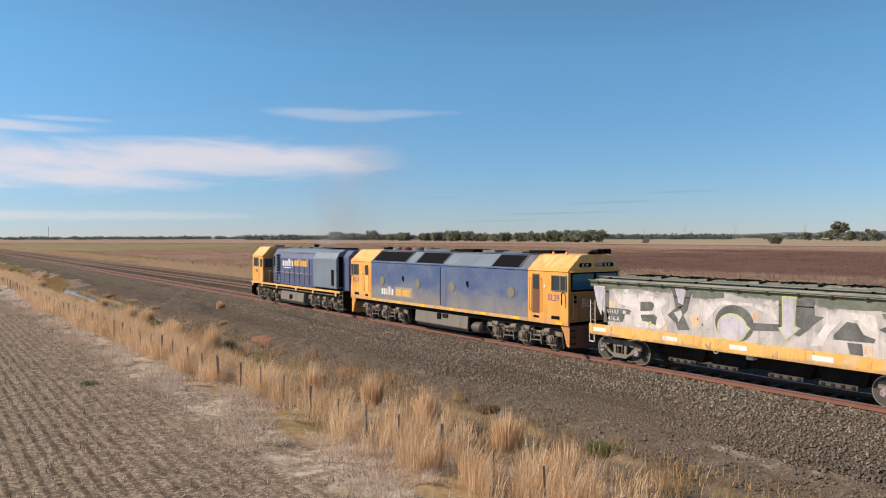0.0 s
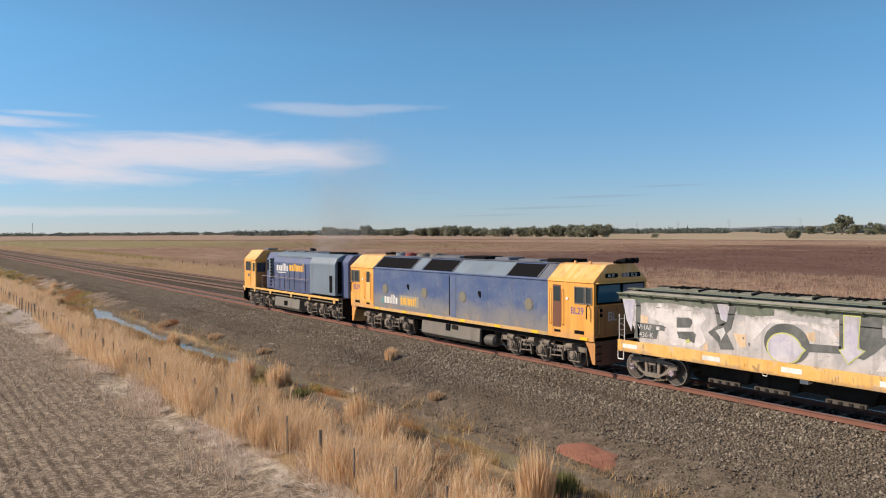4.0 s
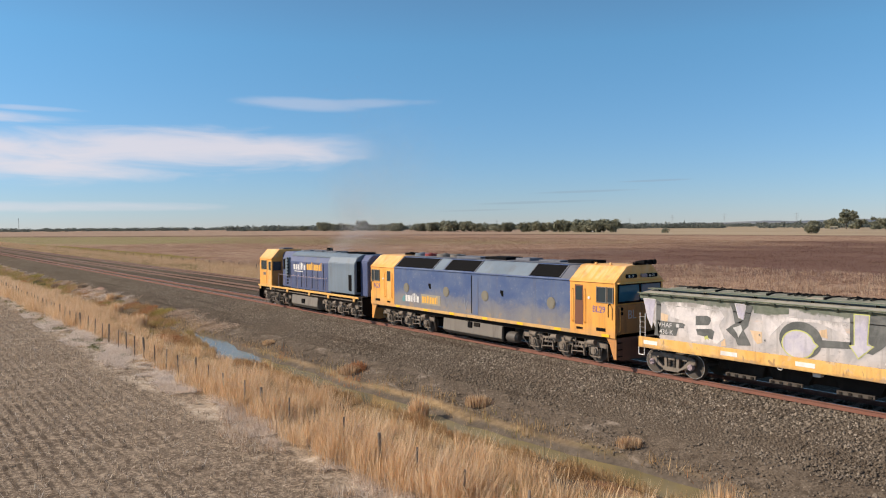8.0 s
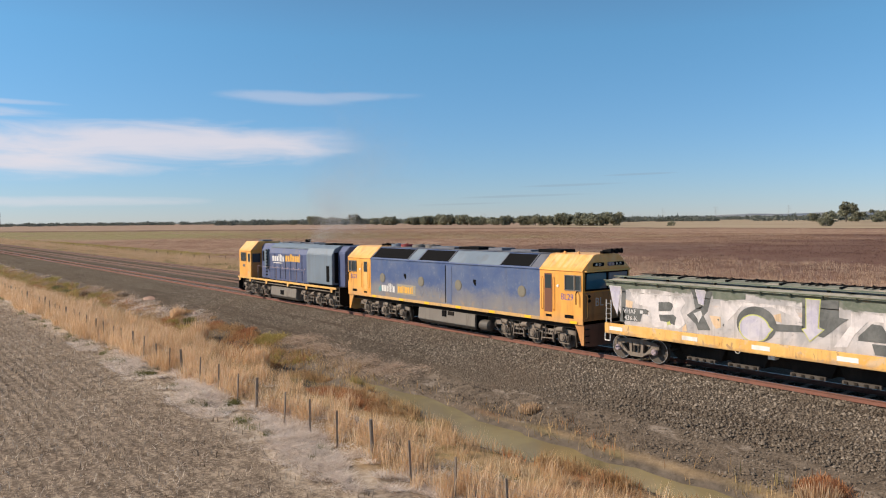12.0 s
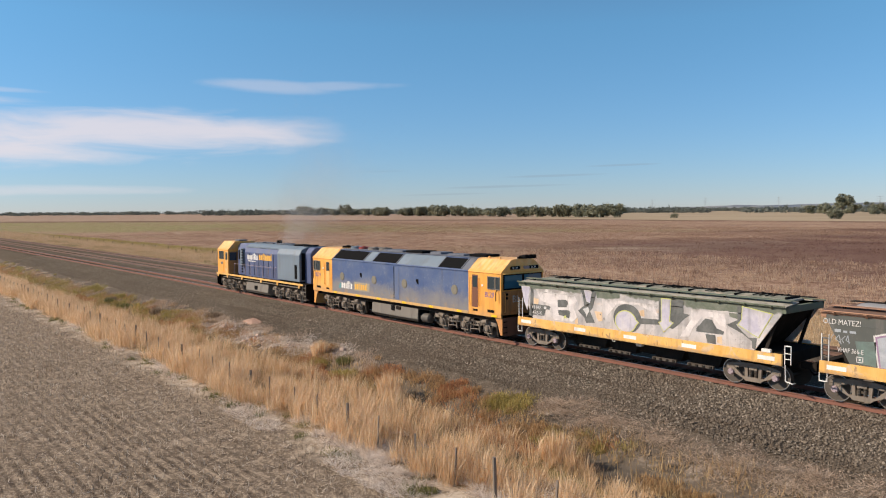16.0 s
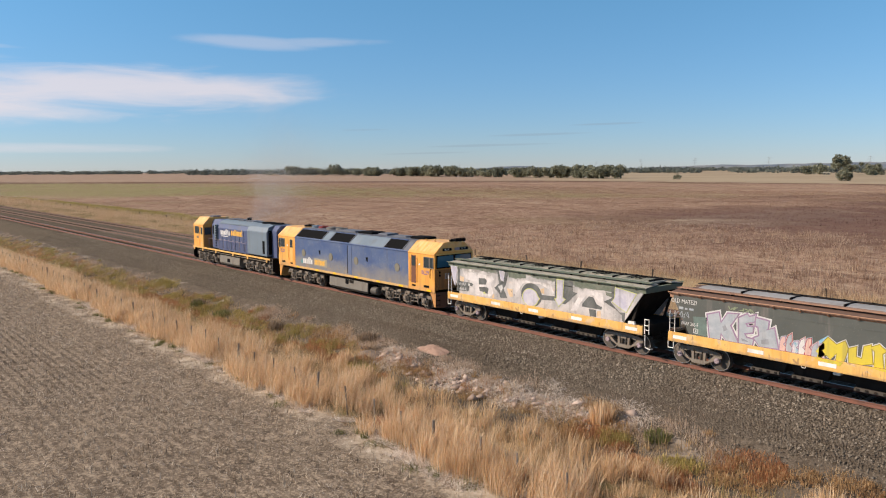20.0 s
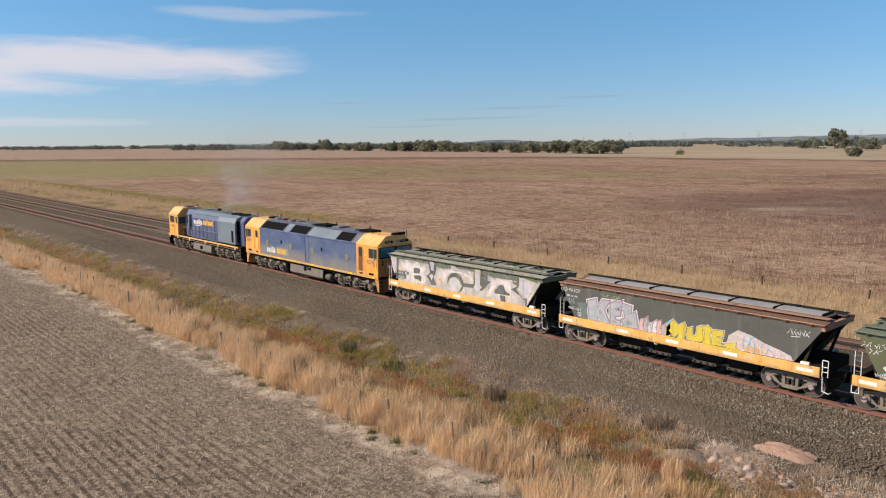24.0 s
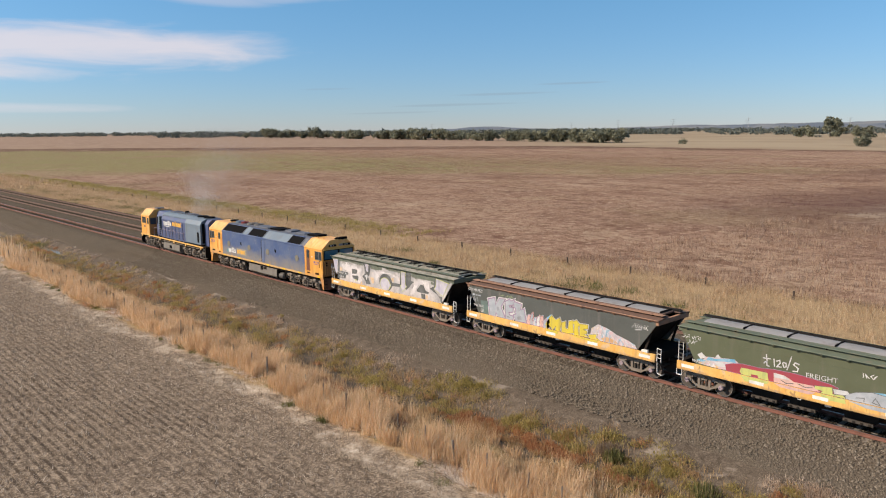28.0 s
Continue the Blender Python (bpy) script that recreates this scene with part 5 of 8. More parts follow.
def hopper_wagon(label, side, rim, roof, hatch, rods=()):
    """A bottom-discharge grain hopper. Origin under its front end sill, body towards -y."""
    v = new("hopper_wagon")
    tagged(v, label, "wagon", "hopper wagons of the train")
    LW = 13.15
    for s in (-1, 1):
        bm = bmesh.new()
        add_prism(bm, [(s * 1.40, 1.03), (s * 1.485, 1.03), (s * 1.485, 1.44), (s * 1.40, 1.44)], "y", -0.05, -LW, 0.008)
        part("side_sill", bm, M_YELLOW_D, v, "scuffed yellow side sill")
        for u in (0.62, 3.95, 6.66, 9.45, 12.58):
            boxed("data_plate", (s * 1.484, s * 1.492, -u - 0.32, -u + 0.32, 1.17, 1.32), M_WHITE, v, 0.0, "white data plate")
        # hopper side, a plate with slanted ends, and its ribs
        prismed("hopper_side", [(-0.22, 3.05), (-0.22, 2.85), (-1.0, 1.44), (-12.1, 1.44), (-13.1, 2.85), (-13.1, 3.05)], "x", s * 1.40, s * 1.34, side, v, 0.0)
        boxed("weld_seam", (s * 1.40, s * 1.408, -12.95, -0.35, 2.70, 2.73), side, v, 0.0)
        prismed("top_rim", [(s * 1.36, 3.0), (s * 1.42, 3.02), (s * 1.45, 3.07), (s * 1.40, 3.10), (s * 1.2, 3.11)], "y", -0.05, -13.25, rim, v, 0.0)
        tubed("gutter_rail", [(s * 1.52, -0.05, 3.13), (s * 1.52, -13.25, 3.13)], 0.025, rim, v, 4)
        for k in range(13):
            prismed("bracket", [(s * 1.42, 2.98), (s * 1.42, 3.1), (s * 1.53, 3.13), (s * 1.53, 3.09)], "y", -0.45 - k * 1.02, -0.52 - k * 1.02, rim, v)
        # roof slope
        prismed("roof_side", [(s * 1.42, 3.08), (s * 1.42, 3.11), (s * 0.5, 3.22), (s * 0.5, 3.18)], "y", -0.05, -13.25, roof, v)
        # ladders and grab irons at the corners
        for uu in (0.1, 0.34):
            tubed("ladder_rail", [(s * 1.44, -uu, 1.44), (s * 1.44, -uu, 2.35)], 0.018, M_WHITE, v, label="white ladder rail")
        for k in range(4):
            tubed("rung", [(s * 1.44, -0.1, 1.6 + 0.2 * k), (s * 1.44, -0.34, 1.6 + 0.2 * k)], 0.015, M_TANK, v)
        tubed("stirrup", [(s * 1.44, -0.04, 1.03), (s * 1.44, -0.04, 0.74), (s * 1.44, -0.30, 0.74), (s * 1.44, -0.30, 1.03)], 0.02, M_WHITE, v)
        tubed("end_ladder", [(s * 1.40, -13.22, 1.1), (s * 1.40, -13.22, 1.74), (s * 1.40, -13.44, 1.74), (s * 1.40, -13.44, 1.1)], 0.019, M_WHITE, v, label="white end handrail")
        for k in range(2):
            tubed("rung", [(s * 1.40, -13.22, 1.28 + 0.2 * k), (s * 1.40, -13.44, 1.28 + 0.2 * k)], 0.015, M_WHITE, v)
        tubed("stirrup", [(s * 1.40, -13.24, 1.05), (s * 1.40, -13.26, 0.5), (s * 1.40, -13.5, 0.44), (s * 1.2, -13.5, 0.44)], 0.022, M_WHITE, v)
        for u, d in ((0.3, 1), (13.0, -1)):
            prismed("end_strut", [(-u, 3.0), (-u - d * 0.1, 3.0), (-u - d * 0.62, 1.44), (-u - d * 0.5, 1.44)], "x", s * 1.2, s * 1.28, M_DARK, v)
        for u in (2.3, 5.1, 7.9, 10.7):
            bm = bmesh.new()
            add_box(bm, s * 1.485, s * 1.495, -u - 0.12, -u + 0.12, 1.10, 1.30)
            add_box(bm, s * 1.495, s * 1.505, -u - 0.05, -u + 0.05, 1.15, 1.25)
            part("sill_plate", bm, M_YELLOW_D, v)
        tubed("release_lever", [(s * 1.45, -5.72, 1.03), (s * 1.45, -5.74, 0.96), (s * 1.45, -5.86, 0.96), (s * 1.45, -5.88, 1.03)], 0.012, M_WHITE, v)
        boxed("brake_wheel_box", (s * 1.38, s * 1.50, -12.75, -12.4, 1.44, 1.56), M_WHITE, v)
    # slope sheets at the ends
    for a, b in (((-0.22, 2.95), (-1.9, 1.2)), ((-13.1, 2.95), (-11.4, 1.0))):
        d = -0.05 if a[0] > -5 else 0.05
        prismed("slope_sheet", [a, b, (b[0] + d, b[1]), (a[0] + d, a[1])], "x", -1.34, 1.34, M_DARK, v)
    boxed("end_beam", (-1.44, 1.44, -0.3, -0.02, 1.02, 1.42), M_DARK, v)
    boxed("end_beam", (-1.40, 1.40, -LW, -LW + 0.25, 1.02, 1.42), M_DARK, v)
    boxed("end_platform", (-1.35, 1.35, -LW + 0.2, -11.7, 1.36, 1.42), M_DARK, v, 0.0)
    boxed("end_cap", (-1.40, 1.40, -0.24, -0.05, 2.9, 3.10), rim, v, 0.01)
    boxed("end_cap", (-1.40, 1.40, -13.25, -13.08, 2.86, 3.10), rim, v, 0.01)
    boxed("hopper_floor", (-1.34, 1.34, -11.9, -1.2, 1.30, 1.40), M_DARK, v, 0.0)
    # roof hatches: long covers with hinges, latches and cross straps
    boxed("hatch_coaming", (-0.52, 0.52, -12.9, -0.5, 3.18, 3.25), roof, v, 0.0)
    for k in range(6):
        y0 = -0.75 - k * 2.0
        c = prismed("hatch_cover", [(-0.40, 3.24), (-0.38, 3.265), (0.0, 3.305), (0.46, 3.285), (0.48, 3.24)], "y", y0 - 1.93, y0, hatch, v, 0.008)
        boxed("strap", (-0.44, 0.60, y0 - 1.99, y0 - 1.945, 3.25, 3.335), M_DARK, c, 0.0)
        tubed("latch", [(0.60, y0 - 0.5, 3.25), (0.66, y0 - 0.5, 3.34), (0.80, y0 - 0.56, 3.29)], 0.018, M_DARK, c, 4)
        tubed("latch", [(0.60, y0 - 1.5, 3.25), (0.66, y0 - 1.5, 3.34), (0.80, y0 - 1.56, 3.29)], 0.018, M_DARK, c, 4)
        for j in rods:
            tubed("rod", [(-0.25, y0 - j, 3.315), (0.45, y0 - j - 0.02, 3.33), (0.62, y0 - j - 0.03, 3.31)], 0.02, M_DARK, c, 4)
    for s in (-1, 1):
        boxed("walkway", (s * 0.66, s * 1.00, -13.2, -0.1, 3.255, 3.28), rim if s < 0 else M_DARK, v, 0.0)
        for k in range(7):
            boxed("walkway_foot", (s * 0.80, s * 0.88, -0.6 - 2.0 * k, -0.52 - 2.0 * k, 3.15, 3.256), M_DARK, v, 0.0)
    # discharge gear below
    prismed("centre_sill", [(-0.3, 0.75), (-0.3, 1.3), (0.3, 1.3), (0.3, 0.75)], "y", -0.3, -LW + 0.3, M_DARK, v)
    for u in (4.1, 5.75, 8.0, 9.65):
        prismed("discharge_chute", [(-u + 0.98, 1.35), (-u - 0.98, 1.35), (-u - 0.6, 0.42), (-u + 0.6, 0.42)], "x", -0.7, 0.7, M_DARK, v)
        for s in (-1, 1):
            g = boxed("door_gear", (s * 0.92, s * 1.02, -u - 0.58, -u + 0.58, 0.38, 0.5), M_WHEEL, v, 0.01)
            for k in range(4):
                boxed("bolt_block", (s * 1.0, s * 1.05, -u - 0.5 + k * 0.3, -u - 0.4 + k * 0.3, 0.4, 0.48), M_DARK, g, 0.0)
    # added dark trough, so the gap under the wagon looks shaded
    prismed("shade_trough", [(-0.78, 1.32), (-0.42, 0.46), (0.42, 0.46), (0.78, 1.32)], "y", -2.9, -10.9, M_DARK, v)
    boxed("valve_box", (-1.2, -0.95, -7.0, -6.75, 0.85, 1.03), M_WHITE, v)
    tubed("brake_pipe", [(-1.1, -2.6, 0.95), (-1.1, -10.6, 0.95)], 0.03, M_DARK, v)
    coupler(v, -0.05, 1)
    coupler(v, -LW, -1)
    wagon_bogie(v, -1.25)
    wagon_bogie(v, -11.85)
    return v

# ---- the train ----
def grown(pts, by):
    """The outline of a polygon moved outwards by so many metres."""
    area = sum(a[0] * b[1] - b[0] * a[1] for a, b in zip(pts, pts[1:] + pts[:1]))
    sign, n, out = (1 if area > 0 else -1), len(pts), []
    for k in range(n):
        p, q, r = Vector(pts[k - 1]), Vector(pts[k]), Vector(pts[(k + 1) % n])
        a, b = (q - p).normalized(), (r - q).normalized()
        m = Vector((a.y + b.y, -a.x - b.x)) * sign
        m = m.normalized() if m.length > 1e-6 else Vector((a.y, -a.x)) * sign
        out.append(tuple(q + m * by / max(0.55, m.dot(Vector((a.y, -a.x)) * sign))))
    return out


def sprayed(parent, pts, fill, edge=None, by=0.05, halo=None, lift=0.0):
    """A sprayed shape with its outline and, where given, a second outline round that; cut off at the sill."""
    cut = [(u, max(1.444, z)) for u, z in pts]
    if halo:
        stroke_patch("graffiti_halo", [(u, max(1.444, z)) for u, z in grown(pts, by * 1.9)], halo, parent, -1.402, 0.003 + lift)
    if edge:
        stroke_patch("graffiti_outline", [(u, max(1.444, z)) for u, z in grown(pts, by)], edge, parent, -1.402, 0.006 + lift)
    stroke_patch("graffiti_letter", cut, fill, parent, -1.402, 0.010 + lift)


def ring_points(u, z, ru, rz, n=22, a0=0.0):
    return [(u + ru * math.cos(a0 + 2 * math.pi * k / n), z + rz * math.sin(a0 + 2 * math.pi * k / n)) for k in range(n)]


def spray(name, base, other, var=0.5, soot=0.0):
    """Sprayed paint: uneven cover, rain streaks, and specks where it has flaked off."""
    n = Nodes(name)
    c = n.coord()
    grime = tuple(0.35 * v + 0.07 for v in base)
    col = n.mix(n.step(n.noise(1.6, 6, 0.7, c, 0.6), 0.35, 0.65, 0, var), base, other)
    col = n.mix(n.step(n.noise(4.5, 5, 0.7, n.coord("Object", (1, 1, 2.2)), 0.4), 0.52, 0.66, 0, 0.35), col, other)
    col = n.mix(n.step(n.noise(3.4, 5, 0.65, n.coord("Object", (1, 1, 0.1))), 0.50, 0.72, 0, 0.5), col, grime)
    col = n.mix(n.step(n.noise(15.0, 4, 0.7, c), 0.60, 0.68, 0, 0.5), col, grime)
    if soot:
        z = n.xyz(c)[2]
        top = n.math("ADD", n.math("SUBTRACT", z, 2.72), n.math("MULTIPLY", n.math("SUBTRACT", n.noise(2.2, 6, 0.7, n.coord("Object", (1, 1, 0.35)), 0.5), 0.5), 1.5))
        col = n.mix(n.step(top, -0.12, 0.22, 0, soot), col, (0.23, 0.215, 0.20))
        low = n.math("ADD", n.math("SUBTRACT", 1.62, z), n.math("MULTIPLY", n.math("SUBTRACT", n.noise(1.5, 5, 0.7, c, 0.5), 0.5), 1.3))
        col = n.mix(n.step(low, 0.0, 0.25, 0, soot * 0.8), col, (0.36, 0.335, 0.325))
    return n.set(col, 0.65)


def sprayed_side_material():
    """White and silver spray over green, worn through at the top and grubby at the bottom."""
    n = Nodes("sprayed_wagon_side")
    c = n.coord()
    x, y, z = n.xyz(c)
    blot = n.noise(0.8, 6, 0.65, c, 0.7)
    fine = n.noise(7.0, 5, 0.7, c)
    col = n.mix(n.step(blot, 0.35, 0.68), (0.37, 0.36, 0.37), (0.66, 0.615, 0.60))
    col = n.mix(n.step(n.noise(0.5, 4, 0.6, n.coord("Object", (1, 1, 3)), 0.4), 0.62, 0.7, 0, 0.55), col, (0.70, 0.46, 0.27))
    top = n.math("ADD", n.math("SUBTRACT", z, 2.8), n.math("MULTIPLY", n.math("SUBTRACT", n.noise(0.9, 5, 0.65, c), 0.5), 1.1))
    col = n.mix(n.step(top, -0.02, 0.1, 0, 0.95), col, (0.115, 0.135, 0.10))
    low = n.math("ADD", n.math("SUBTRACT", 1.75, z), n.math("MULTIPLY", n.math("SUBTRACT", blot, 0.5), 1.2))
    col = n.mix(n.step(low, 0.0, 0.5, 0, 0.5), col, (0.40, 0.36, 0.34))
    drip = n.noise(4.0, 5, 0.6, n.coord("Object", (1, 1, 0.07)), 0.2)
    col = n.mix(n.step(drip, 0.54, 0.7, 0, 0.5), col, (0.27, 0.25, 0.235))
    col = n.mix(n.step(n.noise(1.1, 5, 0.7, n.coord("Object", (1, 1.0, 2.5)), 0.9), 0.57, 0.66, 0, 0.65), col, (0.25, 0.24, 0.25))
    col = n.mix(n.step(fine, 0.60, 0.70, 0, 0.65), col, (0.2, 0.18, 0.16))
    n.bump(n.noise(1.5, 3, 0.5, c), 0.1, 0.02)
    return n.set(col, 0.55)


M_SPRAY_DARK = spray("dark_grey_spray", (0.078, 0.084, 0.083), (0.175, 0.18, 0.175), 0.75)
M_SPRAY_LILAC = spray("lilac_spray", (0.44, 0.42, 0.53), (0.60, 0.575, 0.61), 0.9, 0.4)
M_SPRAY_LIME = spray("lime_spray", (0.55, 0.57, 0.17), (0.45, 0.50, 0.18))
M_SPRAY_YELLOW = spray("yellow_spray", (0.66, 0.52, 0.04), (0.52, 0.44, 0.08))
M_SPRAY_SILVER = spray("silver_spray", (0.44, 0.46, 0.50), (0.30, 0.34, 0.39), 0.8)
M_SPRAY_TEAL = spray("faint_teal_spray", (0.15, 0.22, 0.20), (0.10, 0.13, 0.12), 0.8)
M_SPRAY_PINK = spray("pink_spray", (0.66, 0.45, 0.38), (0.55, 0.30, 0.34))
M_SPRAY_PURPLE = spray("purple_outline_spray", (0.27, 0.17, 0.28), (0.38, 0.28, 0.38))
M_SPRAY_RED = spray("crimson_spray", (0.36, 0.045, 0.07), (0.28, 0.06, 0.08))
M_SPRAY_BLUE = spray("sky_blue_spray", (0.12, 0.36, 0.55), (0.5, 0.62, 0.68))
M_SPRAY_OLIVE = spray("worn_olive_paint", (0.10, 0.125, 0.09), (0.21, 0.22, 0.18), 0.7)
M_SPRAY_ORANGE = spray("orange_spray", (0.62, 0.36, 0.16), (0.55, 0.42, 0.3))
M_SPRAY_PALE = spray("pale_grey_spray", (0.66, 0.65, 0.64), (0.48, 0.48, 0.5), 0.6)
M_SPRAY_WORN = spray("worn_white_spray", (0.75, 0.705, 0.695), (0.51, 0.48, 0.49), 0.75, 0.8)
M_SPRAY_PEACH = spray("peach_undercoat", (0.66, 0.46, 0.27), (0.70, 0.56, 0.42), 0.6)
M_SPRAY_DARKSILVER = spray("grey_shade_spray", (0.25, 0.26, 0.29), (0.34, 0.35, 0.38), 0.6)
M_SPRAY_GOLDEDGE = spray("dark_gold_outline", (0.34, 0.26, 0.03), (0.26, 0.22, 0.05), 0.5)
M_SPRAY_OLIVEPALE = spray("pale_olive_spray", (0.22, 0.27, 0.16), (0.28, 0.32, 0.2))


def mixed_spray():
    """Many overlapping tags seen as one: silver, pink, blue and orange."""
    n = Nodes("mixed_spray")
    c = n.coord()
    col = n.ramp(n.noise(1.7, 5, 0.65, c, 1.2), [(0.32, (0.16, 0.34, 0.46)), (0.42, (0.52, 0.54, 0.58)), (0.52, (0.60, 0.40, 0.42)), (0.58, (0.46, 0.48, 0.52)), (0.66, (0.62, 0.40, 0.2))])
    col = n.mix(n.step(n.noise(6.0, 4, 0.6, c, 0.8), 0.56, 0.62, 0, 0.7), col, (0.72, 0.70, 0.70))
    return n.set(col, 0.6)


M_SPRAY_MIX = mixed_spray()
M_SIDE_SPRAYED = sprayed_side_material()
M_SIDE_DARK = worn("dark_green_grey_side", (0.076, 0.083, 0.077), (0.20, 0.175, 0.165), 0.75, 0.6, scale=0.7)
M_SIDE_GREEN = worn("olive_green_side", (0.088, 0.10, 0.055), (0.17, 0.15, 0.115), 0.5, 0.6, scale=0.7)
M_RIM_GREEN = worn("weathered_green_rim", (0.12, 0.145, 0.10), (0.25, 0.19, 0.13), 0.5, 0.7)
M_RIM_RUST = worn("rusty_rim", (0.36, 0.20, 0.125), (0.10, 0.055, 0.04), 0.7, 0.8)
M_ROOF_BROWN = worn("dark_rusty_roof", (0.13, 0.075, 0.055), (0.26, 0.15, 0.10), 0.6, 0.85)
M_ROOF_PALE = worn("faded_roof_sheet", (0.34, 0.32, 0.275), (0.09, 0.095, 0.07), 0.85, 0.8)
M_HATCH = worn("grey_hatch_cover", (0.29, 0.285, 0.285), (0.17, 0.14, 0.12), 0.4, 0.7)
M_HATCH_GREEN = worn("greenish_hatch_cover", (0.17, 0.175, 0.135), (0.50, 0.42, 0.33), 0.8, 0.75)

loco_rear = build_large_loco()
loco_front = build_hood_loco()
wagon_white = hopper_wagon("hopper wagon with white and grey graffiti over green paint", M_SIDE_SPRAYED, M_RIM_GREEN, M_ROOF_PALE, M_HATCH_GREEN, (0.62, 0.86, 1.1, 1.32))
wagon_dark = hopper_wagon("dark hopper wagon with rusty top and silver and yellow graffiti", M_SIDE_DARK, M_RIM_RUST, M_ROOF_BROWN, M_HATCH)
wagon_green = hopper_wagon("olive green hopper wagon with crimson and lime graffiti", M_SIDE_GREEN, M_RIM_GREEN, M_RIM_GREEN, M_HATCH)


def scrawl(u, z, h, n, pitch, material, parent, seed, w=0.04):
    """A hasty unreadable tag: short crossing strokes of spray paint."""
    rnd = random.Random(seed)
    for k in range(n):
        a = u + k * pitch
        pts = [(a + pitch * rnd.uniform(-0.2, 1.1), z + h * q + rnd.uniform(-0.1, 0.1) * h) for q in ((0, 1, 0.5, 0.1) if k % 2 else (1, 0.55, 0.0))]
        line_paint("graffiti_scrawl", pts, w, material, parent, -1.402, 0.005)


def paint_white_wagon(v):
    d = M_SPRAY_DARK
    # old green showing at the top, and peach undercoat
    for pts in ([(4.86, 3.0), (6.06, 3.0), (6.06, 2.8), (5.5, 2.74), (4.83, 2.7)], [(9.16, 3.0), (11.5, 3.0), (11.42, 2.5), (11.11, 2.55), (11.05, 2.76), (10.2, 2.7), (9.35, 2.82)], [(0.25, 3.0), (2.3, 3.0), (2.2, 2.9), (1.2, 2.86)],
                [(6.9, 3.0), (8.0, 3.0), (7.95, 2.86), (7.2, 2.9)]):
        stroke_patch("old_paint", pts, M_SPRAY_OLIVE, v, -1.402, 0.003)
    for pts in ([(4.7, 2.14), (5.13, 2.13), (5.15, 1.76), (4.95, 1.7), (4.8, 1.9)], [(1.03, 2.42), (1.38, 2.37), (1.33, 2.1), (1.05, 2.14)], [(7.05, 2.37), (7.3, 2.44), (7.33, 2.15), (7.1, 2.18)], [(10.6, 1.74), (10.8, 1.78), (10.82, 1.47), (10.6, 1.53)],
                [(8.9, 2.34), (9.0, 2.4), (9.02, 2.1), (8.9, 2.12)], [(3.6, 1.6), (3.75, 1.75), (3.78, 1.48), (3.6, 1.46)]):
        stroke_patch("peach_patch", pts, M_SPRAY_PEACH, v, -1.402, 0.003)
    for pts in ([(2.56, 2.44), (3.04, 2.48), (3.17, 2.42), (3.19, 2.32), (3.1, 2.15), (2.56, 2.1)], [(2.57, 1.97), (3.19, 2.03), (3.33, 1.95), (3.26, 1.65), (2.92, 1.73), (2.64, 1.76)],
                [(3.92, 3.0), (4.12, 3.0), (4.25, 2.52), (4.46, 2.46), (4.34, 2.34), (4.13, 2.32), (4.03, 2.79)], [(4.56, 2.99), (4.8, 2.96), (4.62, 2.27), (4.46, 2.1), (4.74, 1.62), (4.5, 1.6), (4.24, 1.57), (4.15, 1.78), (3.78, 2.07), (4.1, 2.3), (4.46, 2.46)],
                [(7.1, 2.08), (8.05, 2.12), (8.05, 1.91), (7.1, 1.84)], [(8.0, 2.96), (8.14, 2.97), (8.13, 1.95), (8.01, 1.94)],
                [(8.56, 2.97), (9.13, 3.0), (9.15, 2.48), (9.44, 2.45), (9.22, 2.3), (8.93, 2.02), (8.67, 1.81), (8.46, 1.85), (8.68, 2.05), (8.56, 2.14)],
                [(9.72, 1.97), (10.1, 2.38), (10.38, 2.36), (10.57, 2.06), (10.89, 1.97), (10.85, 1.85), (9.72, 1.84)], [(10.11, 1.79), (10.53, 1.79), (10.56, 1.46), (10.2, 1.47)],
                [(11.41, 3.0), (11.59, 2.99), (11.55, 2.43), (11.36, 2.28), (11.86, 1.86), (12.18, 1.9), (12.13, 1.46), (12.01, 1.5), (11.99, 1.75), (11.65, 1.97), (10.98, 2.24), (11.42, 2.46)],
                [(0.84, 2.92), (1.04, 2.76), (0.98, 1.54), (0.74, 1.56), (0.82, 2.1)], [(0.88, 2.12), (1.98, 2.12), (2.14, 2.06), (1.8, 1.9), (1.72, 1.62), (0.92, 1.6)], [(5.0, 2.02), (5.06, 2.06), (5.08, 1.96)], [(5.2, 1.86), (5.26, 1.9), (5.25, 1.8)]):
        stroke_patch("graffiti_shape", pts, d, v, -1.402, 0.006)
    stroke_patch("graffiti_cut", [(4.06, 2.16), (4.36, 2.28), (4.42, 2.12), (4.26, 1.84), (4.22, 1.98)], M_SPRAY_PALE, v, -1.402, 0.011)
    stroke_patch("graffiti_ring", [(u, max(1.444, z)) for u, z in ring_points(6.45, 2.0, 0.71, 0.60, 28)], d, v, -1.402, 0.007)
    disc = ring_points(6.38, 1.86, 0.52, 0.43, 26)
    disc[0] = (7.0, 1.88)
    sprayed(v, disc, M_SPRAY_LILAC, M_SPRAY_LIME, 0.04, lift=0.004)
    for pts in ([(8.14, 2.97), (8.56, 2.97), (8.5, 2.08), (8.67, 2.05), (8.5, 1.89), (8.26, 1.67), (8.15, 1.84), (8.03, 2.0), (8.15, 2.04)], [(11.62, 2.97), (12.74, 2.8), (12.24, 1.93), (12.08, 1.99), (11.66, 2.2), (11.46, 2.3), (11.6, 2.5)]):
        sprayed(v, pts, M_SPRAY_LILAC, M_SPRAY_LIME, 0.03, lift=0.002)
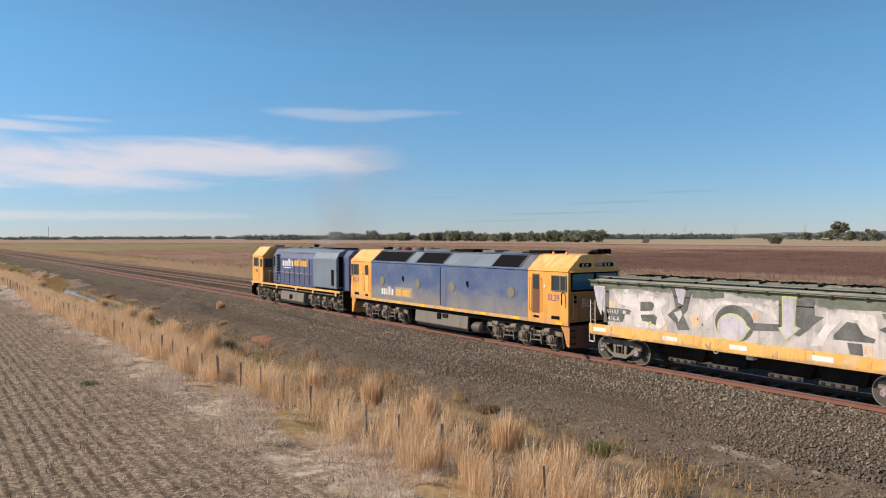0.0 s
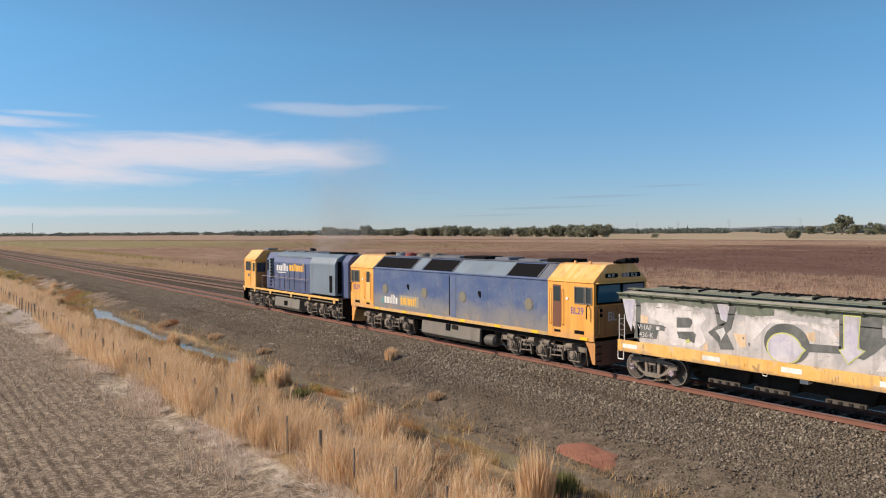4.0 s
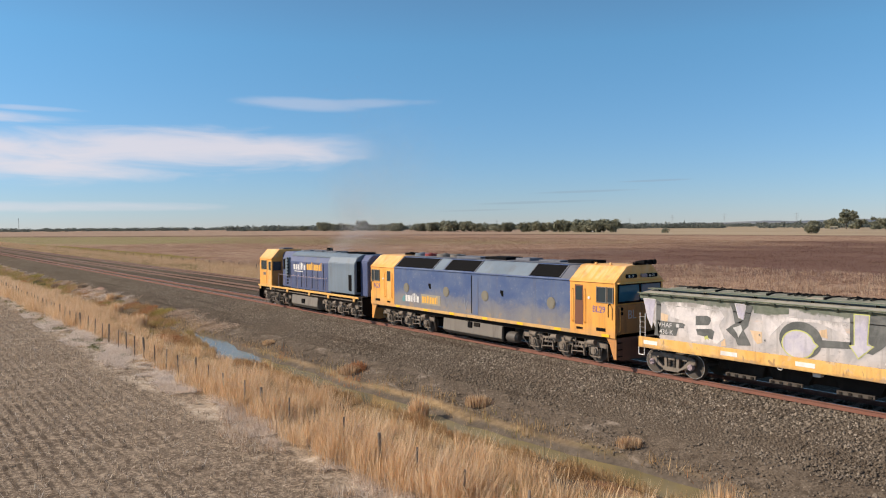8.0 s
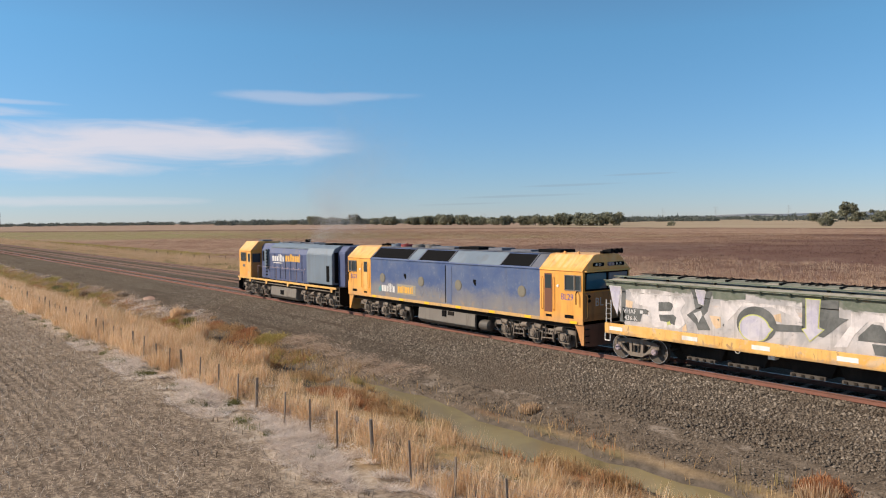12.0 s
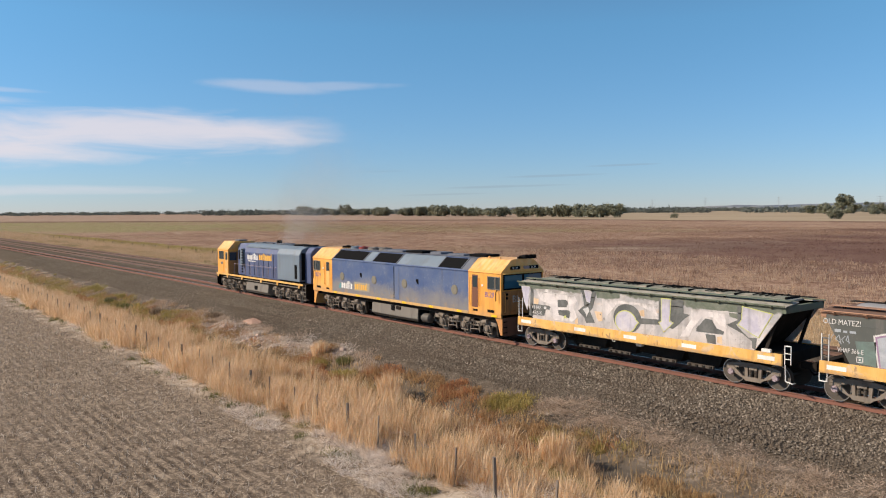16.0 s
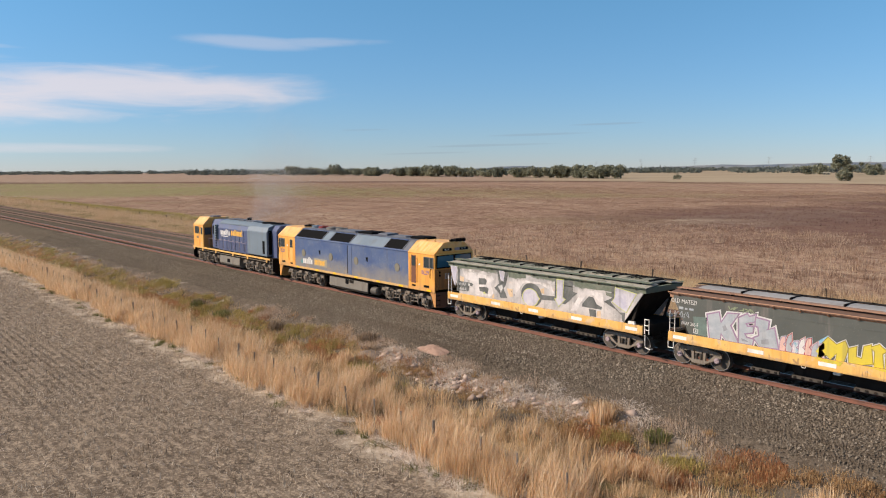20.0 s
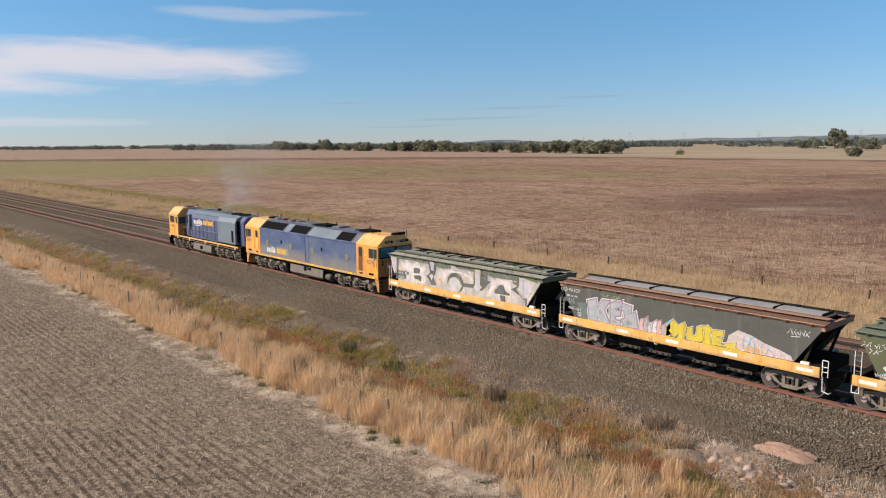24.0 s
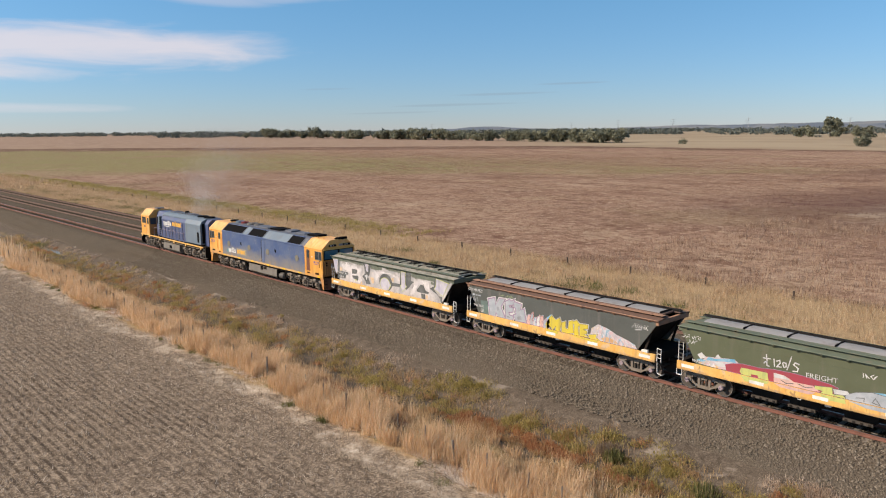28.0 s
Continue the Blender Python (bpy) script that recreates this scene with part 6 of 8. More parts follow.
    for pts in ([(0.25, 2.9), (0.78, 2.9), (0.7, 2.3), (0.62, 1.82), (0.42, 2.2)], [(4.14, 3.0), (4.54, 3.0), (4.46, 2.48), (4.27, 2.54)]):
        sprayed(v, pts, M_SPRAY_LILAC, M_SPRAY_PALE, 0.02)
    stroke_patch("graffiti_drip", [(2.92, 1.72), (3.05, 1.78), (3.12, 1.62), (3.02, 1.66), (2.95, 1.6)], M_SPRAY_LIME, v, -1.402, 0.010)
    lettering("wagon_number", "VHAF", 0.25, side_pose(-0.92, 1.9, -1.414), M_SPRAY_PALE, v)
    lettering("wagon_number", "436-K", 0.25, side_pose(-0.98, 1.64, -1.414), M_SPRAY_PALE, v)
    for k, u in enumerate((1.72, 1.92)):
        boxed("stencil_bar", (-1.414, -1.409, -u - 0.14, -u, 1.94, 2.06), M_SPRAY_PALE if k == 0 else d, v, 0.0)
    # white letters that stand proud of the grubby ground
    for pts in ([(1.2, 2.84), (2.4, 2.9), (3.5, 2.8), (3.72, 2.5), (3.5, 2.2), (3.72, 1.75), (3.4, 1.5), (2.3, 1.5), (2.2, 2.2), (1.5, 2.3)], [(5.1, 2.7), (6.2, 2.74), (7.7, 2.72), (7.95, 2.3), (7.0, 2.62), (5.9, 2.55), (5.4, 2.0), (5.2, 2.3)],
                [(9.5, 2.7), (10.9, 2.62), (11.0, 2.1), (10.7, 2.2), (10.45, 2.45), (10.0, 2.45), (9.6, 2.0), (9.4, 1.6), (9.0, 1.55), (9.5, 2.3)]):
        stroke_patch("white_letter", pts, M_SPRAY_WORN, v, -1.402, 0.0042)


def paint_dark_wagon(v):
    stroke_patch("graffiti_haze", [(1.16, 2.21), (1.79, 2.26), (1.81, 1.46), (1.3, 1.5), (1.26, 1.7)], M_SPRAY_TEAL, v, -1.402, 0.003)
    for k, pts in enumerate(([(1.83, 2.38), (2.32, 2.53), (2.42, 2.1), (2.71, 2.54), (3.15, 2.58), (2.82, 2.09), (3.16, 1.46), (2.67, 1.46), (2.43, 1.74), (2.4, 1.46), (1.96, 1.46)],
                             [(3.19, 2.44), (3.52, 2.63), (3.61, 2.53), (3.86, 2.64), (3.83, 2.4), (3.45, 2.27), (3.54, 2.14), (3.79, 2.18), (3.76, 1.96), (3.41, 1.87), (3.52, 1.7), (3.8, 1.68), (3.76, 1.46), (3.22, 1.46)],
                             [(3.9, 2.54), (4.39, 2.48), (4.36, 2.2), (4.28, 2.11), (4.61, 2.24), (4.79, 1.5), (4.06, 1.46), (3.84, 1.75), (4.05, 1.86), (4.0, 2.21), (3.88, 2.25)])):
        sprayed(v, pts, M_SPRAY_SILVER, M_SPRAY_PURPLE, 0.06, M_SPRAY_PALE, 0.0008 * k)
    for pts in ([(2.5, 2.0), (2.62, 2.08), (2.72, 1.9), (2.56, 1.8)], [(4.1, 1.72), (4.4, 1.8), (4.45, 1.6), (4.15, 1.56)], [(3.3, 1.66), (3.45, 1.64), (3.62, 1.56), (3.34, 1.54)]):
        stroke_patch("graffiti_shade", pts, M_SPRAY_DARKSILVER, v, -1.402, 0.013)
    # small crowded letters, mixed colours
    for k in range(7):
        u = 4.85 + 0.24 * k
        h = 0.5 + 0.1 * math.sin(k * 2.1)
        pts = [(u, 1.46), (u + 0.02, 1.5 + h * 0.6), (u + 0.08, 1.46 + h), (u + 0.2, 1.5 + h + 0.06 * (k % 2)), (u + 0.22, 1.46 + h * 0.7), (u + 0.13, 1.46 + h * 0.5), (u + 0.24, 1.46 + h * 0.3), (u + 0.2, 1.46)]
        sprayed(v, pts, (M_SPRAY_PINK, M_SPRAY_SILVER, M_SPRAY_MIX, M_SPRAY_PALE)[k % 4], (M_SPRAY_PURPLE, M_SPRAY_RED, M_SPRAY_PURPLE)[k % 3], 0.025, M_SPRAY_PINK if k % 2 else M_SPRAY_SILVER, 0.0006 * (k % 3))
    stroke_patch("graffiti_haze", [(6.25, 2.03), (6.61, 2.3), (6.75, 2.1), (6.41, 1.78), (6.04, 1.45), (5.9, 1.5)], M_SPRAY_BLUE, v, -1.402, 0.0035)
    for k, pts in enumerate(([(6.05, 1.46), (6.26, 1.76), (6.61, 2.23), (6.91, 2.01), (7.2, 2.19), (7.31, 1.95), (7.19, 1.45), (6.92, 1.45), (6.94, 1.72), (6.72, 1.45), (6.57, 1.6), (6.4, 1.45)],
                             [(7.34, 1.95), (7.59, 2.06), (7.58, 1.7), (7.79, 1.66), (7.84, 2.11), (8.06, 2.2), (8.14, 1.55), (7.8, 1.46), (7.36, 1.46)],
                             [(8.04, 2.11), (8.32, 2.26), (8.56, 2.07), (8.43, 1.95), (8.48, 1.46), (8.2, 1.46), (8.2, 2.0)],
                             [(8.56, 2.1), (9.07, 2.13), (9.05, 1.94), (8.8, 1.89), (8.81, 1.82), (9.02, 1.8), (8.98, 1.66), (8.8, 1.62), (9.1, 1.5), (8.55, 1.46)],
                             [(9.12, 1.62), (9.68, 1.74), (9.62, 1.56), (9.86, 1.46), (9.24, 1.46)])):
        sprayed(v, pts, M_SPRAY_YELLOW, M_SPRAY_GOLDEDGE, 0.03, M_SPRAY_PALE, 0.0008 * (k % 3))
    # a faded wash of several tags towards the rear
    stroke_patch("graffiti_haze", [(9.2, 1.46), (9.3, 2.02), (9.71, 2.31), (10.35, 2.18), (10.86, 1.97), (11.5, 1.82), (11.98, 1.66), (12.08, 1.46)], M_SPRAY_MIX, v, -1.402, 0.0025)
    stroke_patch("graffiti_haze", [(9.9, 1.6), (10.3, 1.74), (10.8, 1.66), (11.0, 1.5), (10.1, 1.48)], M_SPRAY_ORANGE, v, -1.402, 0.005)
    for k in range(8):
        u = 9.6 + 0.27 * k
        top = 2.16 - 0.055 * k - (0.12 if k % 2 else 0)
        line_paint("graffiti_line", [(u, 1.48), (u + 0.12, top), (u + 0.34, top - 0.2), (u + 0.3, 1.5)], 0.03, (M_SPRAY_PALE, M_SPRAY_SILVER, M_SPRAY_BLUE)[k % 3], v, -1.402, 0.012)
    # paint that runs over the sill
    for pts in ([(6.1, 1.44), (7.2, 1.44), (7.1, 1.27), (6.5, 1.34)], [(7.9, 1.44), (9.8, 1.44), (9.7, 1.32), (8.6, 1.36)]):
        stroke_patch("graffiti_overspray", pts, M_SPRAY_YELLOW, v, -1.486, 0.003)
    lettering("graffiti_tag", "OLD MATEZ!", 0.25, side_pose(-0.12, 2.70, -1.41), M_SPRAY_PALE, v, 0.84)
    lettering("wagon_number", "VHAF 366-E", 0.22, side_pose(-0.6, 1.80, -1.41), M_SPRAY_PALE, v, 0.74)
    bm = bmesh.new()
    for d in ((1.2, 1.42, 1.52, 1.55), (1.2, 1.42, 1.69, 1.72), (1.2, 1.23, 1.52, 1.72), (1.39, 1.42, 1.52, 1.72), (1.28, 1.34, 1.59, 1.65)):
        add_box(bm, -1.408, -1.402, -d[1], -d[0], d[2], d[3])
    part("stencil_square", bm, M_SPRAY_PALE, v)
    bars("stencil_bar", -0.5, 2.45, ((0.2, 1), (0.12, .7), (0.2, .8)), 0.1, 0.08, M_SPRAY_SILVER, v, -1.404)
    scrawl(2.6, 2.7, 0.14, 6, 0.2, M_SPRAY_OLIVEPALE, v, 5, 0.035)
    scrawl(11.8, 2.55, 0.2, 7, 0.13, M_SPRAY_PALE, v, 6, 0.026)
    line_paint("graffiti_scrawl", [(11.95, 2.46), (12.3, 2.5)], 0.035, M_SPRAY_PALE, v)
    scrawl(0.4, 2.1, 0.25, 4, 0.16, M_SPRAY_SILVER, v, 9, 0.022)


def paint_green_wagon(v):
    scrawl(0.3, 2.6, 0.16, 6, 0.15, M_SPRAY_PALE, v, 12, 0.024)
    scrawl(0.55, 2.36, 0.18, 3, 0.16, M_SPRAY_PALE, v, 13, 0.024)
    # blue, white and purple at the front
    stroke_patch("graffiti_haze", [(1.1, 1.5), (1.5, 1.9), (2.0, 1.95), (2.5, 2.02), (2.85, 2.04), (3.1, 1.9), (2.6, 1.5), (2.2, 1.46)], M_SPRAY_MIX, v, -1.402, 0.003)
    for pts in ([(1.48, 1.72), (1.6, 1.9), (1.95, 1.88), (2.3, 1.98), (2.85, 2.06), (2.95, 1.92), (2.3, 1.84), (1.9, 1.78)], [(1.0, 1.64), (1.2, 1.74), (1.5, 1.7), (1.3, 1.6)]):
        stroke_patch("graffiti_shape", pts, M_SPRAY_BLUE, v, -1.402, 0.006)
    for pts in ([(1.05, 1.91), (1.25, 2.05), (1.49, 1.86), (1.22, 1.73)], [(1.92, 1.95), (2.06, 2.13), (2.22, 1.97)], [(1.9, 1.72), (2.3, 1.8), (2.5, 1.6), (2.1, 1.56)]):
        stroke_patch("graffiti_shape", pts, M_SPRAY_PALE, v, -1.402, 0.009)
    lettering("wagon_number", "VHAF 385", 0.2, side_pose(-0.8, 1.52, -1.416), M_SPRAY_PALE, v, 0.8)
    # crimson cloud with lime, pink and white letters on it
    sprayed(v, [(2.43, 1.73), (2.8, 1.86), (3.25, 1.93), (4.0, 1.92), (4.63, 2.0), (5.51, 2.02), (6.3, 1.97), (7.02, 1.9), (7.3, 1.82), (7.2, 1.46), (2.5, 1.46)], M_SPRAY_RED, M_SPRAY_PURPLE, 0.02)
    for k, (pts, fill) in enumerate((([(3.12, 1.58), (3.2, 1.76), (4.37, 1.79), (4.44, 1.46), (4.0, 1.46), (3.94, 1.58), (3.65, 1.56), (3.66, 1.46), (3.2, 1.46)], M_SPRAY_LIME), ([(4.64, 1.87), (5.13, 1.84), (5.53, 1.66), (6.3, 1.68), (6.6, 1.5), (6.3, 1.46), (4.67, 1.46)], M_SPRAY_PINK),
                                     ([(6.38, 1.7), (7.07, 1.79), (7.1, 1.52), (7.5, 1.56), (7.62, 1.46), (6.62, 1.46), (6.72, 1.56), (6.4, 1.58)], M_SPRAY_LIME), ([(7.11, 1.75), (7.67, 1.78), (7.75, 1.66), (7.5, 1.58), (7.17, 1.56)], M_SPRAY_PALE),
                                     ([(7.6, 1.62), (8.0, 1.82), (8.57, 1.95), (9.07, 1.91), (9.9, 1.9), (10.6, 1.86), (11.2, 1.72), (11.5, 1.46), (7.62, 1.46)], M_SPRAY_SILVER))):
        sprayed(v, pts, fill, M_SPRAY_DARK, 0.022, None, 0.003 + 0.0008 * k)
    stroke_patch("graffiti_gleam", [(4.66, 1.86), (5.1, 1.83), (5.35, 1.7), (4.7, 1.66)], M_SPRAY_PALE, v, -1.402, 0.017)
    for pts in ([(8.0, 1.6), (8.3, 1.66), (8.3, 1.52)], [(8.7, 1.75), (8.9, 1.5), (8.6, 1.55), (8.7, 1.75)], [(9.3, 1.8), (9.5, 1.55), (9.8, 1.82)], [(10.1, 1.75), (10.3, 1.52), (10.6, 1.7)], [(5.7, 1.62), (6.0, 1.54), (6.3, 1.6)], [(5.0, 1.6), (5.2, 1.52), (5.5, 1.58)]):
        line_paint("graffiti_line", pts, 0.03, M_SPRAY_DARK, v, -1.402, 0.0185)
    for pts in ([(8.6, 1.97), (9.1, 2.03), (9.1, 1.92), (8.66, 1.9)], [(9.6, 1.96), (10.4, 1.96), (10.4, 1.88), (9.6, 1.9)]):
        stroke_patch("graffiti_shape", pts, M_SPRAY_BLUE, v, -1.402, 0.006)
    for pts, m in (([(3.2, 1.44), (4.5, 1.44), (4.4, 1.3), (3.7, 1.22), (3.4, 1.2)], M_SPRAY_LIME), ([(4.7, 1.44), (6.5, 1.44), (6.2, 1.3), (5.0, 1.32)], M_SPRAY_PINK),
                   ([(6.6, 1.44), (7.6, 1.44), (7.66, 1.26), (6.8, 1.25)], M_SPRAY_LIME), ([(7.7, 1.44), (11.4, 1.44), (11.2, 1.28), (8.4, 1.29)], M_SPRAY_SILVER)):
        stroke_patch("graffiti_overspray", pts, m, v, -1.486, 0.003)
    lettering("graffiti_tag", "FREIGHT", 0.3, side_pose(-5.98, 1.98, -1.414) @ pose(0, 0, 0, 0, 0, 1.5), M_SPRAY_PALE, v, 1.12)
    # a tall hasty tag
    for pts in ([(4.28, 2.6), (4.33, 2.12), (4.42, 2.1)], [(4.16, 2.42), (4.46, 2.44)], [(4.2, 2.2), (4.34, 2.36)], [(4.62, 2.46), (4.66, 2.16)], [(4.74, 2.4), (4.86, 2.46), (4.9, 2.36), (4.76, 2.16), (4.94, 2.18)], [(5.0, 2.36), (5.06, 2.2), (5.16, 2.24), (5.14, 2.4), (5.02, 2.4)],
                [(5.2, 2.12), (5.36, 2.72)], [(5.68, 2.46), (5.52, 2.5), (5.46, 2.4), (5.66, 2.28), (5.64, 2.14), (5.46, 2.12)]):
        line_paint("graffiti_scrawl", pts, 0.05, M_SPRAY_PALE, v)
    scrawl(8.15, 2.5, 0.16, 4, 0.15, M_SPRAY_PALE, v, 16, 0.035)


paint_white_wagon(wagon_white)
paint_dark_wagon(wagon_dark)
paint_green_wagon(wagon_green)

# ---- railway ----
def build_tracks():
    sec = [(-0.07, -0.16), (0.07, -0.16), (0.07, -0.145), (0.014, -0.12), (0.014, -0.05), (0.036, -0.038), (0.036, 0.0), (-0.036, 0.0), (-0.036, -0.038), (-0.014, -0.05), (-0.014, -0.12), (-0.07, -0.145)]
    bm0 = bmesh.new()
    add_box(bm0, -1.25, 1.25, -0.12, 0.12, -0.36, -0.197, 0.02)
    sl = bpy.data.meshes.new("sleeper")
    bm0.to_mesh(sl)
    bm0.free()
    sl.materials.append(M_SLEEPER)
    for name, xc in (("railway_track", 0.0), ("railway_track", 4.6), ("railway_track", 9.0)):
        tr = new(name)
        tagged(tr, "rusty steel rails on sleepers sunk in ballast", "track", "parallel railway tracks", "structure")
        for s in (-1, 1):
            bm = bmesh.new()
            add_prism(bm, [(xc + s * 0.752 + a, b) for a, b in sec], "y", -300, 1900)
            part("rail", bm, M_RAIL if xc == 0 else M_RAIL_OLD, tr)
            bm = bmesh.new()
            add_box(bm, xc + s * 0.752 - 0.026, xc + s * 0.752 + 0.026, -300, 1900, 0.0, 0.004)
            part("rail_head", bm, M_RAILTOP if xc == 0 else M_RAIL_OLD, tr)
        for k in range(260 if xc == 0 else 110):
            o = new("sleeper", sl)
            o.parent = tr
            o.matrix_basis = pose(xc, (-20 if xc == 0 else 130) + 0.68 * k, 0, 0, 0, 0.6 * math.sin(k * 2.7))


def build_stones():
    """Loose crushed stones on the shoulder and between the rails."""
    def scatter(n, x0, x1, y0, y1, lo, hi):
        x = rng.uniform(x0, x1, n)
        y = rng.uniform(y0, y1, n)
        return x, y, rng.uniform(lo, hi, n) * rng.choice([0.7, 1.0, 1.0, 1.3], n)
    sets = [scatter(112000, -5.0, -0.84, -17, 135, 0.028, 0.05), scatter(26000, -7.0, -4.6, -17, 135, 0.018, 0.045), scatter(12000, -0.7, 0.7, -15, 175, 0.03, 0.045),
            scatter(22000, -4.9, -0.84, 135, 205, 0.038, 0.06)]
    x, y, r = (np.concatenate([s[k] for s in sets]) for k in range(3))
    edge = np.clip((-3.0 - x) / 2.0, 0, 1)
    z = surface_z(x, y) + np.where(x > -5.8, 0.03 * hum(x, y, 1.6) * edge, 0) + r * 0.15
    n = len(x)
    # a broken top on a four-cornered foot
    base = np.array([(1, 0, 0), (0, 1, 0), (-1, 0, 0), (0, -1, 0), (0, 0, 1)], float)
    p = base[None] * rng.uniform(0.65, 1.25, (n, 5, 1)) + rng.uniform(-0.3, 0.3, (n, 5, 3))
    p[:, 4, 2] = rng.uniform(0.75, 1.5, n)
    p[:, 4, :2] += rng.uniform(-0.45, 0.45, (n, 2))
    p[:, :4, 2] = rng.uniform(-0.3, 0.35, (n, 4))
    a = rng.uniform(0, 6.283, n)
    ca, sa = np.cos(a)[:, None], np.sin(a)[:, None]
    v = np.stack([p[..., 0] * ca - p[..., 1] * sa, p[..., 0] * sa + p[..., 1] * ca, p[..., 2]], -1) * r[:, None, None] + np.stack([x, y, z], -1)[:, None]
    f = np.array([(0, 1, 4), (1, 2, 4), (2, 3, 4), (3, 0, 4)])
    ob = cells("ballast_stones", v.reshape(-1, 3), (f[None] + 5 * np.arange(n)[:, None, None]).reshape(-1, 3), M_STONE)
    tagged(ob, "loose grey-brown crushed stones of the railway shoulder", "ballast stones", kind="stuff")


# ---- grass and stubble ----
def blades(name, x, y, h, w, lean, material, label, category, tall=True, z=None):
    """Many thin blades as one mesh. Tall ones bend in the middle; short ones are single slivers."""
    n = len(x)
    z = ground_z(x, y) - 0.02 if z is None else z
    a = rng.uniform(0, 6.283, n)
    b = rng.uniform(0, 6.283, n)
    l = np.abs(rng.normal(0, 1, n)) * lean if lean < 0.9 else rng.uniform(0.9, 1.0, n)
    dx, dy = np.cos(a) * w / 2, np.sin(a) * w / 2
    tx, ty = np.cos(b) * l * h, np.sin(b) * l * h
    up = np.sqrt(np.maximum(0.03, 1 - np.minimum(l, 0.98) ** 2)) * h
    if tall:
        v = np.stack([np.stack([x - dx, y - dy, z], -1), np.stack([x + dx, y + dy, z], -1),
                      np.stack([x + dx * 0.8 + tx * 0.3, y + dy * 0.8 + ty * 0.3, z + up * 0.6], -1), np.stack([x - dx * 0.8 + tx * 0.3, y - dy * 0.8 + ty * 0.3, z + up * 0.6], -1),
                      np.stack([x + tx, y + ty, z + up], -1)], 1)
        f = np.array([(0, 1, 2), (0, 2, 3), (3, 2, 4)])
        k = 5
    else:
        v = np.stack([np.stack([x - dx, y - dy, z], -1), np.stack([x + dx, y + dy, z], -1), np.stack([x + tx, y + ty, z + up], -1)], 1)
        f = np.array([(0, 1, 2)])
        k = 3
    ob = cells(name, v.reshape(-1, 3), (f[None] + k * np.arange(n)[:, None, None]).reshape(-1, 3), material)
    return tagged(ob, label, category, kind="stuff")


FENCE_X = [(-40, -12.0), (-10, -12.1), (6, -12.6), (14, -13.1), (48, -13.9), (63, -13.9), (110, -13.6), (142, -13.3), (170, -12.8), (400, -12.6)]
M_STRAW = blade_material("straw_grass", (0.55, 0.365, 0.205), (0.80, 0.58, 0.365), (0.93, 0.79, 0.59))
M_MATTED = blade_material("matted_brown_grass", (0.40, 0.29, 0.21), (0.60, 0.48, 0.38), (0.80, 0.69, 0.58))
M_VERGE = blade_material("verge_herbs", (0.32, 0.21, 0.11), (0.55, 0.39, 0.205), (0.72, 0.55, 0.32), [(0.55, 0.9, (0.30, 0.28, 0.10)), (0.0, 0.40, (0.54, 0.22, 0.10))], 0.2)
M_STUBBLE = blade_material("grey_stubble", (0.13, 0.098, 0.073), (0.40, 0.315, 0.232), (0.74, 0.625, 0.485))
M_RANK = blade_material("rank_docks", (0.17, 0.095, 0.07), (0.42, 0.285, 0.205), (0.72, 0.57, 0.43), [(0.0, 0.39, (0.15, 0.08, 0.06)), (0.48, 0.9, (0.66, 0.51, 0.37))], 0.5)
M_LITTER = blade_material("bleached_straw", (0.22, 0.17, 0.13), (0.57, 0.475, 0.38), (0.90, 0.81, 0.70))
M_PADDOCK = blade_material("dead_dock_stalks", (0.15, 0.08, 0.055), (0.33, 0.205, 0.14), (0.56, 0.41, 0.30), [(0.56, 0.9, (0.50, 0.37, 0.24))], 0.05, True)
M_FARGRASS = blade_material("tawny_grass", (0.39, 0.27, 0.172), (0.60, 0.44, 0.285), (0.76, 0.60, 0.425))
M_GREEN = blade_material("green_weeds", (0.10, 0.11, 0.04), (0.20, 0.205, 0.08), (0.36, 0.33, 0.16))
M_OLIVE = blade_material("olive_bushes", (0.22, 0.18, 0.062), (0.45, 0.37, 0.125), (0.64, 0.52, 0.225))
M_BROWNBUSH = blade_material("orange_brown_bushes", (0.27, 0.165, 0.085), (0.50, 0.32, 0.16), (0.66, 0.48, 0.28))
M_DRYBUSH = blade_material("dry_twiggy_bush", (0.14, 0.105, 0.075), (0.30, 0.225, 0.16), (0.48, 0.38, 0.28))
M_BLEACHED = blade_material("bleached_mats", (0.58, 0.485, 0.41), (0.84, 0.755, 0.68), (0.95, 0.90, 0.85))
# how far the straw reaches from the fence towards the ditch, along y
STRAW_REACH = [(-25, 4.4), (0, 4.2), (10, 3.9), (30, 4.0), (50, 4.0), (70, 3.7), (80, 2.8), (86, 4.2), (94, 5.3), (112, 5.3), (122, 5.0), (128, 4.6), (140, 3.9), (170, 3.3), (215, 3.0)]
